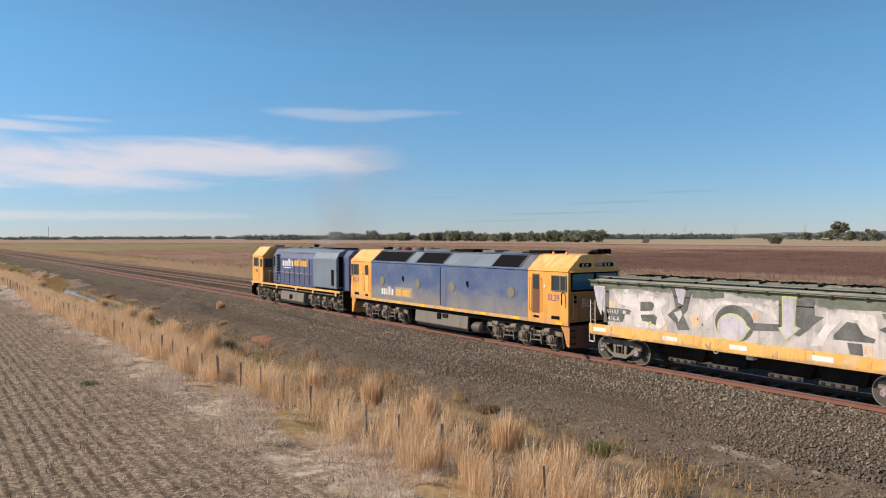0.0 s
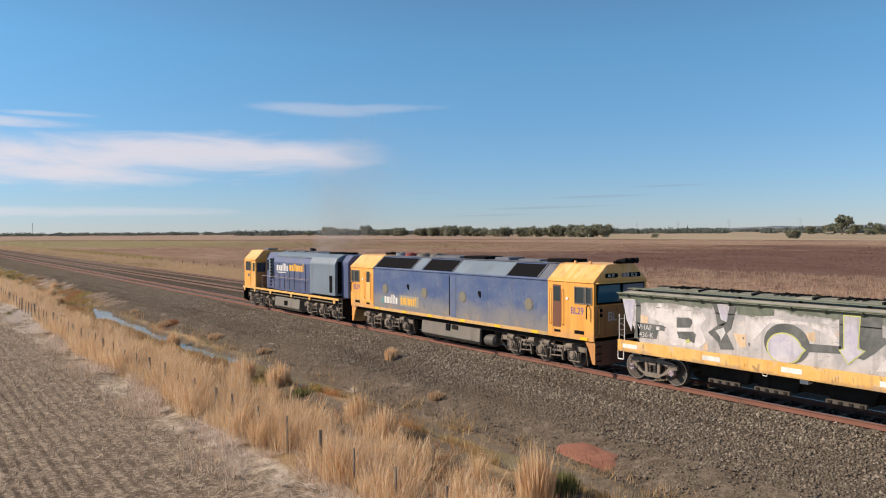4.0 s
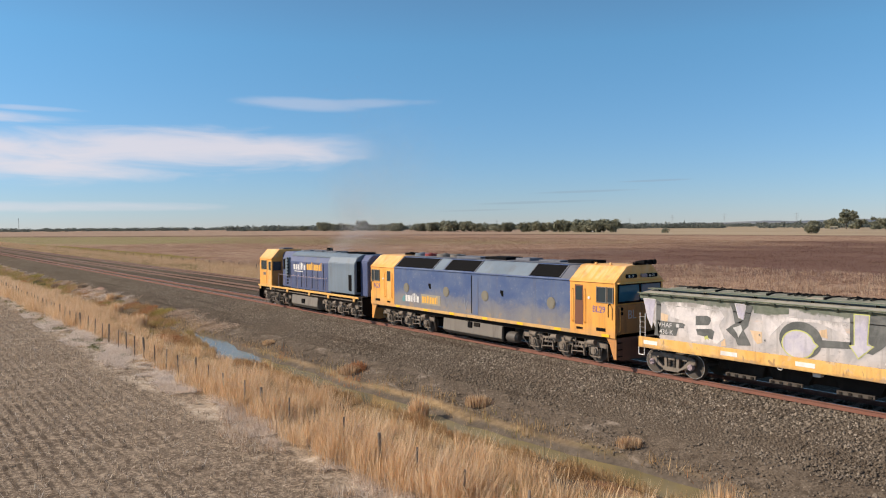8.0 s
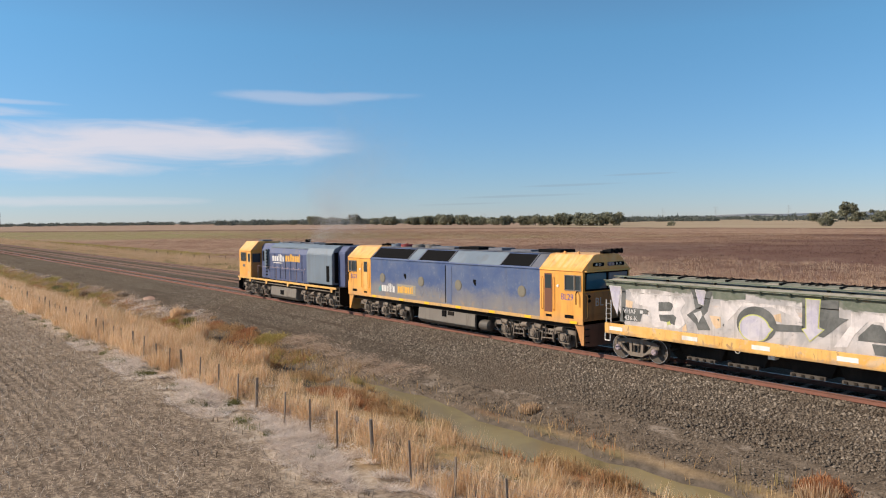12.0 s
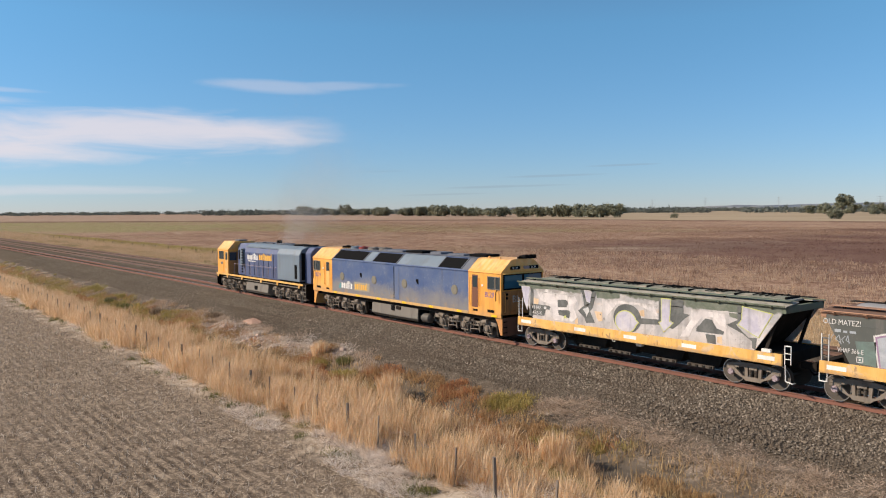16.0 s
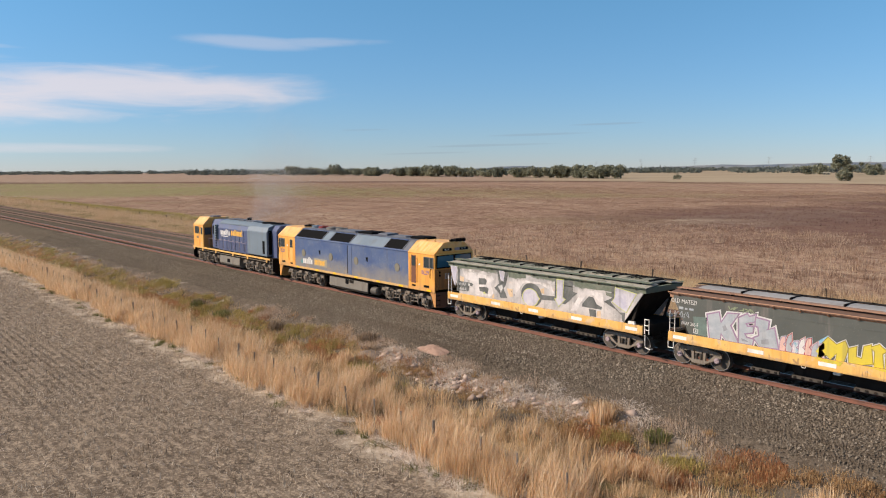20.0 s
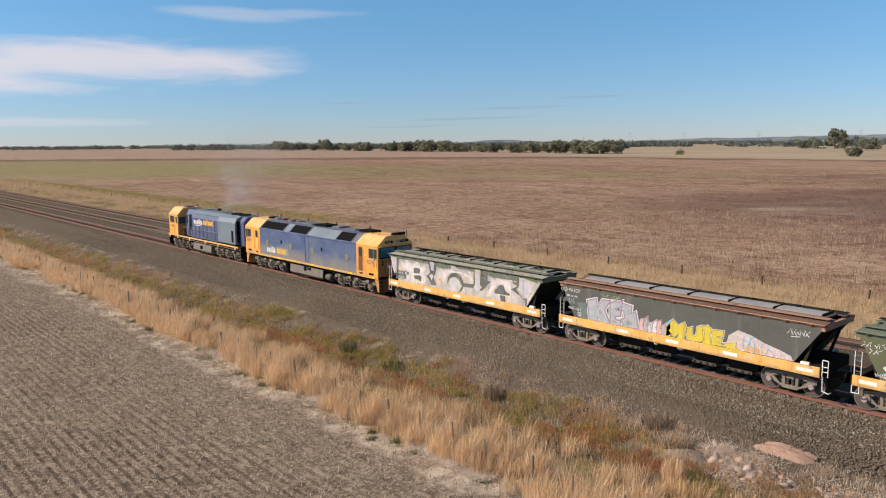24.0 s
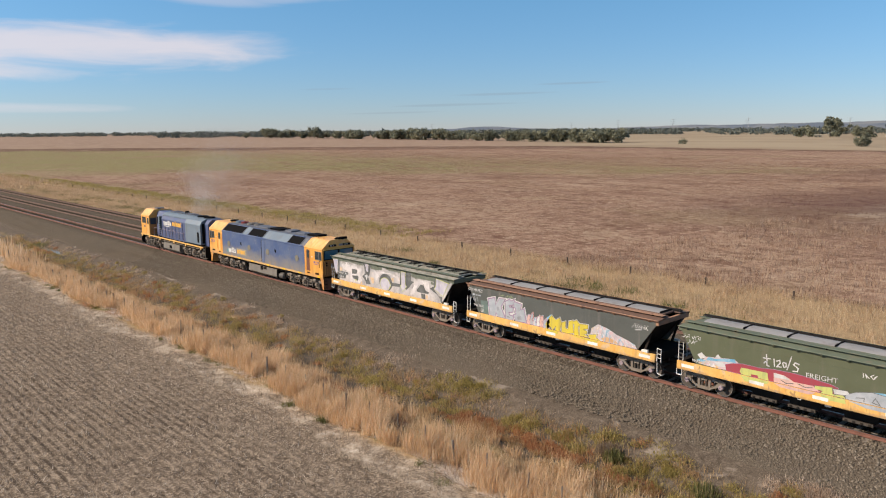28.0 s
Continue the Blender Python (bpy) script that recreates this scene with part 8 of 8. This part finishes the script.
    x = np.maximum(x, 26.5 + np.abs(rng.normal(0, 1.5, n)))
    blades("dock_stalks", x, y, rng.uniform(0.6, 1.2, m)[k] * rng.uniform(0.14, 0.42, n), 0.024 + 0.12 * d, 0.45, M_PADDOCK, "dead red-brown dock stalks in the paddock", "weeds", tall=False)


def tuft(name, x, y, h, r, n, material, label, z=None):
    """A single standing clump of grass or a small bush."""
    a, q = rng.uniform(0, 6.283, n), np.sqrt(rng.uniform(0, 1, n)) * r
    px, py = q * np.cos(a), q * np.sin(a)
    hh = h * rng.uniform(0.6, 1.1, n) * (1 - 0.35 * (q / r) ** 2)
    w = rng.uniform(0.014, 0.03, n)
    b = rng.uniform(0, 6.283, n)
    dx, dy = np.cos(b) * w / 2, np.sin(b) * w / 2
    ox, oy = px * rng.uniform(0.3, 0.9, n) * h * 0.6, py * rng.uniform(0.3, 0.9, n) * h * 0.6
    zero = np.zeros(n) - 0.05
    v = np.stack([np.stack([px - dx, py - dy, zero], -1), np.stack([px + dx, py + dy, zero], -1), np.stack([px + ox * 0.4 + dx, py + oy * 0.4 + dy, hh * 0.6], -1),
                  np.stack([px + ox * 0.4 - dx, py + oy * 0.4 - dy, hh * 0.6], -1), np.stack([px + ox, py + oy, hh], -1)], 1)
    f = np.array([(0, 1, 2), (0, 2, 3), (3, 2, 4)])
    ob = cells(name, v.reshape(-1, 3), (f[None] + 5 * np.arange(n)[:, None, None]).reshape(-1, 3), material)
    gz = float(surface_z(np.array([x]), np.array([y]))[0])
    ob.matrix_basis = pose(x, y, gz if z is None else z)
    return tagged(ob, label, name.replace("_", " "), "loose clumps along the ditch")


def build_tufts():
    for x, y, h, r in ((-9.4, 2.1, 1.45, 0.36), (-9.4, -1.6, 1.5, 0.36), (-8.8, -5.0, 1.45, 0.42), (-9.7, 19.4, 1.6, 0.42), (-9.1, 29.5, 1.3, 0.42), (-9.5, 39.5, 1.35, 0.5), (-8.8, 37.2, 1.2, 0.45), (-9.6, 27, 1.2, 0.5),
                       (-10.3, -9, 1.3, 0.4), (-10.6, 4.5, 1.4, 0.4), (-8.4, 98.7, 1.3, 0.5), (-6.6, 107.8, 0.95, 0.45), (-9.4, 88, 1.1, 0.5), (-8.9, 122, 0.9, 0.4), (-8.7, 53.0, 1.0, 0.35), (-3.6, 36.0, 0.62, 0.3)):
        tuft("grass_clump", x, y, h, r, 420, M_STRAW, "upright clump of tall straw-coloured grass by the ditch")
    for x, y, h, r in ((-6.3, 52.4, 0.42, 0.5), (-6.8, 61.6, 0.5, 0.5), (-6.2, 72.2, 0.3, 0.4), (-6.2, 45, 0.3, 0.4), (-5.6, 29.5, 0.3, 0.35)):
        tuft("low_tussock", x, y, h, r, 380, M_FARGRASS, "low rounded tawny tussock at the foot of the ballast")
    for x, y, h, r in ((-8.7, 19.4, 0.6, 0.4), (-9.0, 19.9, 0.4, 0.4), (-8.7, 35.0, 0.4, 0.5), (-8.8, 15.4, 0.35, 0.5), (-7.0, -7.1, 0.3, 0.5), (-7.4, 144.1, 0.55, 0.45), (-13.3, 142.5, 0.8, 0.5), (-6.5, 105.4, 0.4, 0.5), (-7.4, 139.9, 0.5, 0.6), (-14.7, 102.4, 0.14, 0.3), (-17.3, 11.7, 0.16, 0.32), (-14.6, 88, 0.14, 0.28), (-14.3, 112.3, 0.15, 0.26), (-14.5, 108.3, 0.15, 0.28), (-14.0, 106.5, 0.16, 0.24), (-7.0, 227.5, 0.9, 1.2)):
        tuft("green_bush", x, y, h, r, 260 if h > 0.2 else 130, M_GREEN, "small dark green weedy bush among dry grass")
    for x, y, h, r in ((-5.6, 124.8, 0.5, 0.6), (-7.2, 132.4, 0.6, 0.5), (-7.1, 144.6, 0.5, 0.5), (-6.6, 122.9, 0.35, 0.5), (-6.7, -1.4, 0.3, 0.35)):
        tuft("dry_bush", x, y, h, r, 420, M_DRYBUSH, "dark dry twiggy bush at the foot of the ballast")
    # rubble mounds and a spill of red soil, draped over the ground
    for name, x, y, rx, ry, h, base, lab in (("rubble_mound", -4.9, 119.9, 0.42, 1.15, 0.2, (0.33, 0.215, 0.165), "low pinkish mound of rubble beside the ballast"),
                                             ("soil_spill", -6.2, 20.9, 0.6, 1.1, 0.05, (0.24, 0.10, 0.065), "thin spill of red soil at the foot of the ballast"),
                                             ("rubble_mound", -7.0, 122.6, 0.5, 0.9, 0.2, (0.22, 0.17, 0.135), "low dark mound of rubble beside the ditch")):
        nr, na = 9, 28
        v, f = [(0, 0, h)], []
        for i in range(1, nr + 1):
            q = i / nr
            for j in range(na):
                t = 2 * math.pi * j / na
                k = q * (1 + 0.3 * noise.noise(Vector((math.cos(t) * 1.6, math.sin(t) * 1.6, x))) + 0.1 * noise.noise(Vector((j * 1.7, i * 0.9, y))))
                v.append((rx * k * math.cos(t), ry * k * math.sin(t), h * (1 - q * q) * (1 + 0.5 * noise.noise(Vector((i * 1.3, j * 0.9, x)))) - 0.02 * (q > 0.99)))
        f += [(0, 1 + j, 1 + (j + 1) % na) for j in range(na)]
        for i in range(nr - 1):
            for j in range(na):
                p, q2 = 1 + i * na + j, 1 + i * na + (j + 1) % na
                f += [(p, p + na, q2 + na), (p, q2 + na, q2)]
        v = np.array(v)
        gx, gy = v[:, 0] + x, v[:, 1] + y
        z0 = float(surface_z(np.array([x]), np.array([y]))[0])
        v[:, 2] += surface_z(gx, gy) + 0.03 - z0
        o = cells(name, v, f, worn(name, base, tuple(c * 0.5 for c in base), 0.5, 0.95, 0, 2.0, bump=0.6))
        o.matrix_basis = pose(x, y, z0)
        tagged(o, lab, name.replace("_", " "))


def build_water():
    """Still muddy water in the ditch."""
    for p in POOLS:
        n = 220
        y = np.linspace(p[0][0], p[-1][0], n)
        c, w = pool_at(p, y)
        v = np.stack([np.stack([c - w - 0.05, y, np.full(n, WATER_Z)], -1), np.stack([c + w + 0.05, y, np.full(n, WATER_Z)], -1)], 1).reshape(-1, 3)
        f = [(2 * k, 2 * k + 1, 2 * k + 3, 2 * k + 2) for k in range(n - 1)]
        tagged(cells("ditch_water", v, f, M_WATER), "shallow still muddy water lying in the ditch", "water", kind="structure")


# ---- fences ----
def build_fence(name, line, y0, y1, pitch, droppers, post_r, h, label, wires, start, timber=M_POST):
    fe = new(name)
    tagged(fe, label, "fence")
    bm = bmesh.new()
    add_disc(bm, (0, 0, h / 2 - 0.15), (0, 0, 1), post_r, h + 0.3, 8, post_r * 0.85)
    for v in bm.verts:
        v.co.x += 0.012 * math.sin(7 * v.co.z)
    me = bpy.data.meshes.new("post")
    bm.to_mesh(me)
    bm.free()
    me.materials.append(timber)
    bm = bmesh.new()
    add_box(bm, -0.02, 0.02, -0.025, 0.025, -0.25, h - 0.06)
    md = bpy.data.meshes.new("dropper")
    bm.to_mesh(md)
    bm.free()
    md.materials.append(M_POST)
    rnd = random.Random(4)
    k = math.ceil((y0 - start) / pitch)
    ys = []
    while start + k * pitch < y1:
        y = start + k * pitch
        ys.append(y)
        for j in range(droppers + 1):
            yy = y + pitch * j / (droppers + 1)
            x = float(lerp_profile(yy, line))
            o = new("post" if j == 0 else "dropper", me if j == 0 else md)
            o.parent = fe
            o.matrix_basis = pose(x, yy + rnd.uniform(-0.25, 0.25), float(ground_z(np.array([x]), np.array([yy]))[0]), rnd.uniform(-3, 3), rnd.uniform(-4, 4), rnd.uniform(0, 90))
        k += 1
    for z in wires:
        bm = bmesh.new()
        pts = [(float(lerp_profile(y, line)) - post_r, y, float(ground_z(np.array([float(lerp_profile(y, line))]), np.array([y]))[0]) + z) for y in ys]
        add_tube(bm, pts, 0.0022, 3)
        part("wire", bm, M_WIRE, fe)


# ---- trees and distance ----
def leaf_material(name, a, b):
    n = Nodes(name)
    col = n.mix(n.island(), a, b)
    m = n.set(col, 0.7, spec=0.2)
    tl = n.t.nodes.new("ShaderNodeBsdfTranslucent")
    n.t.links.new(col, tl.inputs[0])
    mx = n.t.nodes.new("ShaderNodeMixShader")
    mx.inputs[0].default_value = 0.3
    n.t.links.new(n.bsdf.outputs[0], mx.inputs[1])
    n.t.links.new(tl.outputs[0], mx.inputs[2])
    n.t.links.new(mx.outputs[0], n.t.nodes["Material Output"].inputs[0])
    return m


M_LEAF = leaf_material("gum_leaves", (0.135, 0.145, 0.10), (0.30, 0.30, 0.215))
# paler and greyer than near leaves: aerial haze is in the colour
M_LEAF_FAR = leaf_material("hazed_wood_leaves", (0.11, 0.13, 0.115), (0.18, 0.195, 0.17))
M_PYLON = plain("galvanised_steel", (0.36, 0.38, 0.40), 0.6)
M_BARK = plain("gum_bark", (0.16, 0.13, 0.10), 0.9)


def leaf_cloud(lobes, n, size, seed):
    """Small leaf clumps scattered in the shells of several lobes: (x, y, z, rx, ry, rz)."""
    g = np.random.default_rng(seed)
    k = g.integers(0, len(lobes), n)
    L = np.array(lobes)[k]
    d = g.normal(0, 1, (n, 3))
    d /= np.linalg.norm(d, axis=1)[:, None]
    c = L[:, :3] + d * L[:, 3:] * (g.uniform(0.25, 1.08, (n, 1)) ** 0.6)
    t = g.normal(0, 1, (n, 3, 3)) * size * g.uniform(0.5, 1.2, (n, 1, 1))
    v = c[:, None] + t
    return v.reshape(-1, 3), np.arange(3 * n).reshape(-1, 3)


def build_tree(kind, h, w, seed, leaves=M_LEAF, count=1500, open_base=0.25, lobes_n=10):
    """Gum tree: tapered trunk, limbs, and a broken crown of many leaf clumps."""
    rnd = random.Random(seed)
    tr = new(kind)
    lobes = []
    for _ in range(lobes_n):
        a, q = rnd.uniform(0, 6.283), w / 2 * rnd.uniform(0.1, 0.8)
        z = h * rnd.uniform(open_base + 0.15, 0.88)
        s = w * rnd.uniform(0.13, 0.24)
        lobes.append((q * math.cos(a), q * math.sin(a), z, s, s, s * rnd.uniform(0.55, 0.85)))
    bm = bmesh.new()
    bmesh.ops.create_cone(bm, cap_ends=True, segments=8, radius1=h * 0.035, radius2=h * 0.015, depth=h * 0.62, matrix=Matrix.Translation((0, 0, h * 0.3)))
    for lx, ly, lz, *_ in lobes[:6]:
        p, q = Vector((0, 0, h * rnd.uniform(0.2, 0.45))), Vector((lx, ly, lz))
        d = q - p
        bmesh.ops.create_cone(bm, cap_ends=True, segments=5, radius1=h * 0.014, radius2=h * 0.005, depth=d.length, matrix=Matrix.Translation((p + q) / 2) @ d.to_track_quat("Z", "Y").to_matrix().to_4x4())
    part("trunk", bm, M_BARK, tr)
    v, f = leaf_cloud(lobes, count, w * 0.045, seed)
    cells("crown", v, f, leaves, tr)
    return tr


def build_trees():
    kinds = []
    for k, (h, w) in enumerate(((12.0, 20), (10.0, 24), (13.5, 19), (9.0, 19))):
        t = build_tree("gum_tree", h, w, 30 + k, count=1800, open_base=0.14, lobes_n=13)
        tagged(t, "dark green broad gum tree in a far row", "tree", "far row of gum trees")
        kinds.append(t)
    rnd = random.Random(12)
    spots = []
    for k in range(70):
        u = k / 69
        # the row runs away along the paddock's far side, with gaps
        if rnd.random() < 0.28:
            continue
        x = 556 + 104 * u + rnd.uniform(-9, 9)
        y = 535 + 590 * u ** 1.15 + rnd.uniform(-5, 5)
        spots.append((x, y, rnd.uniform(0.75, 1.15)))
    for k in range(12):
        spots.append((rnd.uniform(640, 700), 1130 + 22 * k + rnd.uniform(-8, 8), rnd.uniform(0.8, 1.4)))
    for k, (x, y, s) in enumerate(spots):
        src = kinds[k % 4]
        m = pose(x, y, -1.0, 0, 0, rnd.uniform(0, 360))
        if k < 4:
            src.matrix_basis = m
        else:
            copy_thing(src, m).scale = (s, s, s * rnd.uniform(0.85, 1.1))
    big = build_tree("gum_tree", 25, 25, 77, count=4200, open_base=0.3, lobes_n=18)
    big.matrix_basis = pose(979, 512, -1)
    tagged(big, "tall spreading gum tree standing over the others", "tree")
    for x, y, h, w, sd in ((985, 470, 13, 18, 5), (522, 317, 6.6, 11, 6), (1010, 440, 14, 20, 7), (1030, 520, 13, 22, 8), (930, 455, 10, 14, 9), (1090, 520, 16, 22, 10), (1000, 425, 20, 20, 14), (1040, 560, 12, 22, 15), (1120, 600, 15, 24, 16), (960, 545, 11, 16, 17)):
        t = build_tree("gum_tree", h, w, sd, count=1700, open_base=-0.02, lobes_n=13)
        t.matrix_basis = pose(x, y, -1)
        tagged(t, "bushy grey-green tree beside a farm", "tree", "trees round the farm")
    b = build_tree("round_bush", 4.2, 9, 21, count=700, open_base=-0.1)
    b.matrix_basis = pose(545, 463, -1)
    tagged(b, "lone rounded bush in the pale paddock", "bush")


def build_far():
    # wooded belts towards the horizon
    lobes = []
    rnd = random.Random(3)
    def belt(a0, a1, d0, d1, n, h0, h1):
        for _ in range(n):
            a = radians(rnd.uniform(a0, a1))
            d = rnd.uniform(d0, d1)
            h = rnd.uniform(h0, h1)
            w = rnd.uniform(8, 20)
            lobes.append((d * math.sin(a), d * math.cos(a), h * 0.5 - 1, w, w, h * 0.5))
    belt(20, 56, 1650, 2100, 420, 6, 13)
    belt(5, 24, 2300, 3200, 220, 4, 11)
    belt(-8, 8, 2600, 3600, 90, 3, 7)
    belt(58, 76, 1500, 2300, 200, 5, 14)
    belt(46, 62, 2600, 3400, 160, 8, 14)
    v, f = leaf_cloud(lobes, 95000, 1.85, 5)
    ob = cells("far_woods", v, f, M_LEAF_FAR)
    tagged(ob, "far belts of dark trees along the horizon", "woods", kind="stuff")
    # low hills, with the haze of distance painted into their blue-grey
    n = Nodes("hazed_hills")
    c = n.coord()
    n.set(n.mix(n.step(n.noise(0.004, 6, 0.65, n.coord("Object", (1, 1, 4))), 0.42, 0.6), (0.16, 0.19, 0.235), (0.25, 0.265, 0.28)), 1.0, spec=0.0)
    vs, fs = [], []
    for ring_, (d, hh) in enumerate(((4300, 36), (4700, 54))):
        base = len(vs)
        m = 160
        for k in range(m):
            a = radians(15 + 85 * k / (m - 1))
            s = math.degrees(a)
            env = math.exp(-((s - 72) / 13) ** 2) + 0.55 * math.exp(-((s - 44) / 4.5) ** 2) + 0.25 * math.exp(-((s - 58) / 6) ** 2)
            h = hh * env * (0.75 + 0.35 * noise.noise(Vector((s * 0.3, ring_ * 7, 0)))) + 4 * noise.noise(Vector((s * 1.6, ring_, 3)))
            for rr, zz in ((d - 500, -3), (d, max(h, -2))):
                vs.append((rr * math.sin(a), rr * math.cos(a), zz))
        fs += [(base + 2 * k, base + 2 * k + 2, base + 2 * k + 3, base + 2 * k + 1) for k in range(m - 1)]
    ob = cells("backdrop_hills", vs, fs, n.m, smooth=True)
    tagged(ob, "low hills on the horizon, distance haze painted in blue-grey", "hills", kind="structure")
    # power pylons
    for k, (a, d, h) in enumerate(((52.3, 2300, 36), (55.7, 2100, 36), (49.5, 2700, 34), (60.2, 1900, 34), (66.0, 1750, 32), (40.0, 3300, 34))):
        bm = bmesh.new()
        for s in (-1, 1):
            for q in (-1, 1):
                add_tube(bm, [(s * 2.6, q * 2.6, 0), (s * 0.7, q * 0.7, h * 0.62), (s * 0.4, q * 0.4, h)], 0.16, 4)
        for j in range(6):
            z0, z1 = h * j / 6 * 0.62, h * (j + 1) / 6 * 0.62
            w0, w1 = 2.6 - 1.9 * j / 6, 2.6 - 1.9 * (j + 1) / 6
            add_tube(bm, [(-w0, -w0, z0), (w1, -w1, z1)], 0.1, 3)
            add_tube(bm, [(w0, -w0, z0), (-w1, -w1, z1)], 0.1, 3)
        for z in (0.66, 0.8, 0.93):
            add_tube(bm, [(-5.5, 0, h * z), (5.5, 0, h * z)], 0.18, 4)
        o = part("power_pylon", bm, M_PYLON)
        o.matrix_basis = pose(d * math.sin(radians(a)), d * math.cos(radians(a)), -1, 0, 0, -a)
        tagged(o, "grey lattice power pylon far across the plain", "pylon", "line of power pylons")
    bm = bmesh.new()
    add_tube(bm, [(0, 0, 0), (0, 0, 40)], 0.5, 6)
    add_tube(bm, [(-1.2, 0, 36), (1.2, 0, 36)], 0.3, 4)
    o = part("radio_mast", bm, M_WIRE)
    o.matrix_basis = pose(2600 * math.sin(radians(7.2)), 2600 * math.cos(radians(7.2)), -1)
    tagged(o, "thin radio mast on the horizon", "mast")
    # farm buildings
    for x, y, w, l, h, m, lab in ((640, 640, 7, 14, 3.2, M_WHITE, "small white farmhouse among far gum trees"), (968, 522, 5, 8, 2.6, M_BEIGE, "grey-roofed farm shed beside tall trees"), (1075, 470, 9, 16, 3.5, M_WHITE, "pale farm shed far across the plain")):
        e = new("farm_shed")
        boxed("wall", (-w / 2, w / 2, -l / 2, l / 2, 0, h), M_WHITE if m is M_WHITE else M_COVER, e, 0.0)
        prismed("roof", [(-w / 2 - 0.4, h), (0, h + w * 0.25), (w / 2 + 0.4, h)], "y", -l / 2 - 0.4, l / 2 + 0.4, m, e)
        for yy in (-l / 4, l / 4):
            boxed("window", (-w / 2 - 0.03, -w / 2, yy - 0.8, yy + 0.8, 1.0, 2.2), M_GLASS, e, 0.0)
        e.matrix_basis = pose(x, y, -1, 0, 0, 20)
        tagged(e, lab, "shed")


build_water()
build_trees()
build_far()
build_tufts()
build_fence("post_and_wire_fence", FENCE_X, -28, 330, 7.72, 3, 0.06, 1.18, "weathered timber and wire fence standing in tall dry grass", (0.3, 0.55, 0.8, 1.02), 62.85)
build_fence("paddock_fence", [(-200, 26.6), (800, 26.4)], -10, 330, 7.47, 0, 0.085, 0.72, "old dark timber post fence in tawny grass beyond the tracks", (0.35, 0.62), 143.6, M_POST_OLD)
build_grass()
build_stones()
build_tracks()

# ---- exhaust haze over the leading locomotive ----
M_SOOT = plain("exhaust_soot", (0.8, 0.79, 0.8), 1.0)


def smoke_puff(r, n, seed):
    """A rigid puff of tiny soot flecks, thick in the middle and thinning out."""
    g = np.random.default_rng(seed)
    c = g.normal(0, 1, (n, 3)) * np.array((r * 0.55, r * 0.55, r * 0.6))
    c += 0.35 * r * np.stack([np.sin(c[:, 2] * 2.1 / r + seed), np.cos(c[:, 0] * 1.7 / r), np.sin(c[:, 1] * 1.9 / r)], -1)
    t = g.normal(0, 1, (n, 3, 3)) * 0.0052
    return cells("smoke_puff", (c[:, None] + t).reshape(-1, 3), np.arange(3 * n).reshape(-1, 3), M_SOOT)


puffs = []
for k in range(9):
    ob = smoke_puff(0.7 + 0.34 * k, 11000 + 5500 * k, k)
    tagged(ob, "faint grey-brown puff of diesel exhaust above the locomotive", "smoke", "puffs of exhaust smoke")
    puffs.append((ob, k))


# ---- movement ----
def travelled(t):
    """Metres gone by the train at t seconds, gliding between the known times."""
    ts, ss = [p[0] for p in TRAVEL], [p[1] for p in TRAVEL]
    k = max(i for i in range(len(ts) - 1) if ts[i] <= t or i == 0)

    def slope(i):
        a, b = max(i - 1, 0), min(i + 1, len(ts) - 1)
        return (ss[b] - ss[a]) / (ts[b] - ts[a])
    h = ts[k + 1] - ts[k]
    u = min(1.0, (t - ts[k]) / h)
    return ((2 * u ** 3 - 3 * u ** 2 + 1) * ss[k] + (u ** 3 - 2 * u ** 2 + u) * h * slope(k)
            + (3 * u ** 2 - 2 * u ** 3) * ss[k + 1] + (u ** 3 - u ** 2) * h * slope(k + 1))


def motions():
    times = [0.5 * k for k in range(57)]
    for ob, y in ((loco_rear, 0.0), (loco_front, 19.5), (wagon_white, -1.1), (wagon_dark, -15.5), (wagon_green, -29.8)):
        walk(ob, [(t, pose(0, y + travelled(t), 0)) for t in times])
    ticks = [k / 10 for k in range(281)]
    turned = [travelled(t) for t in ticks]
    for ob, y, r in wheelsets:
        walk(ob, [(t, pose(0, y, r, -math.degrees(s / r))) for t, s in zip(ticks, turned)])
    # the haze rises from the stack and trails off, held up by the exhaust that follows it
    for ob, k in puffs:
        walk(ob, [(t, pose(0.3 + 0.16 * k, 25.2 + travelled(t) - 0.55 * k, 4.5 + 0.66 * k + 0.12 * math.sin(1.1 * t + k), 0, 0, 25 * math.sin(0.4 * t + k))) for t in times])


motions()
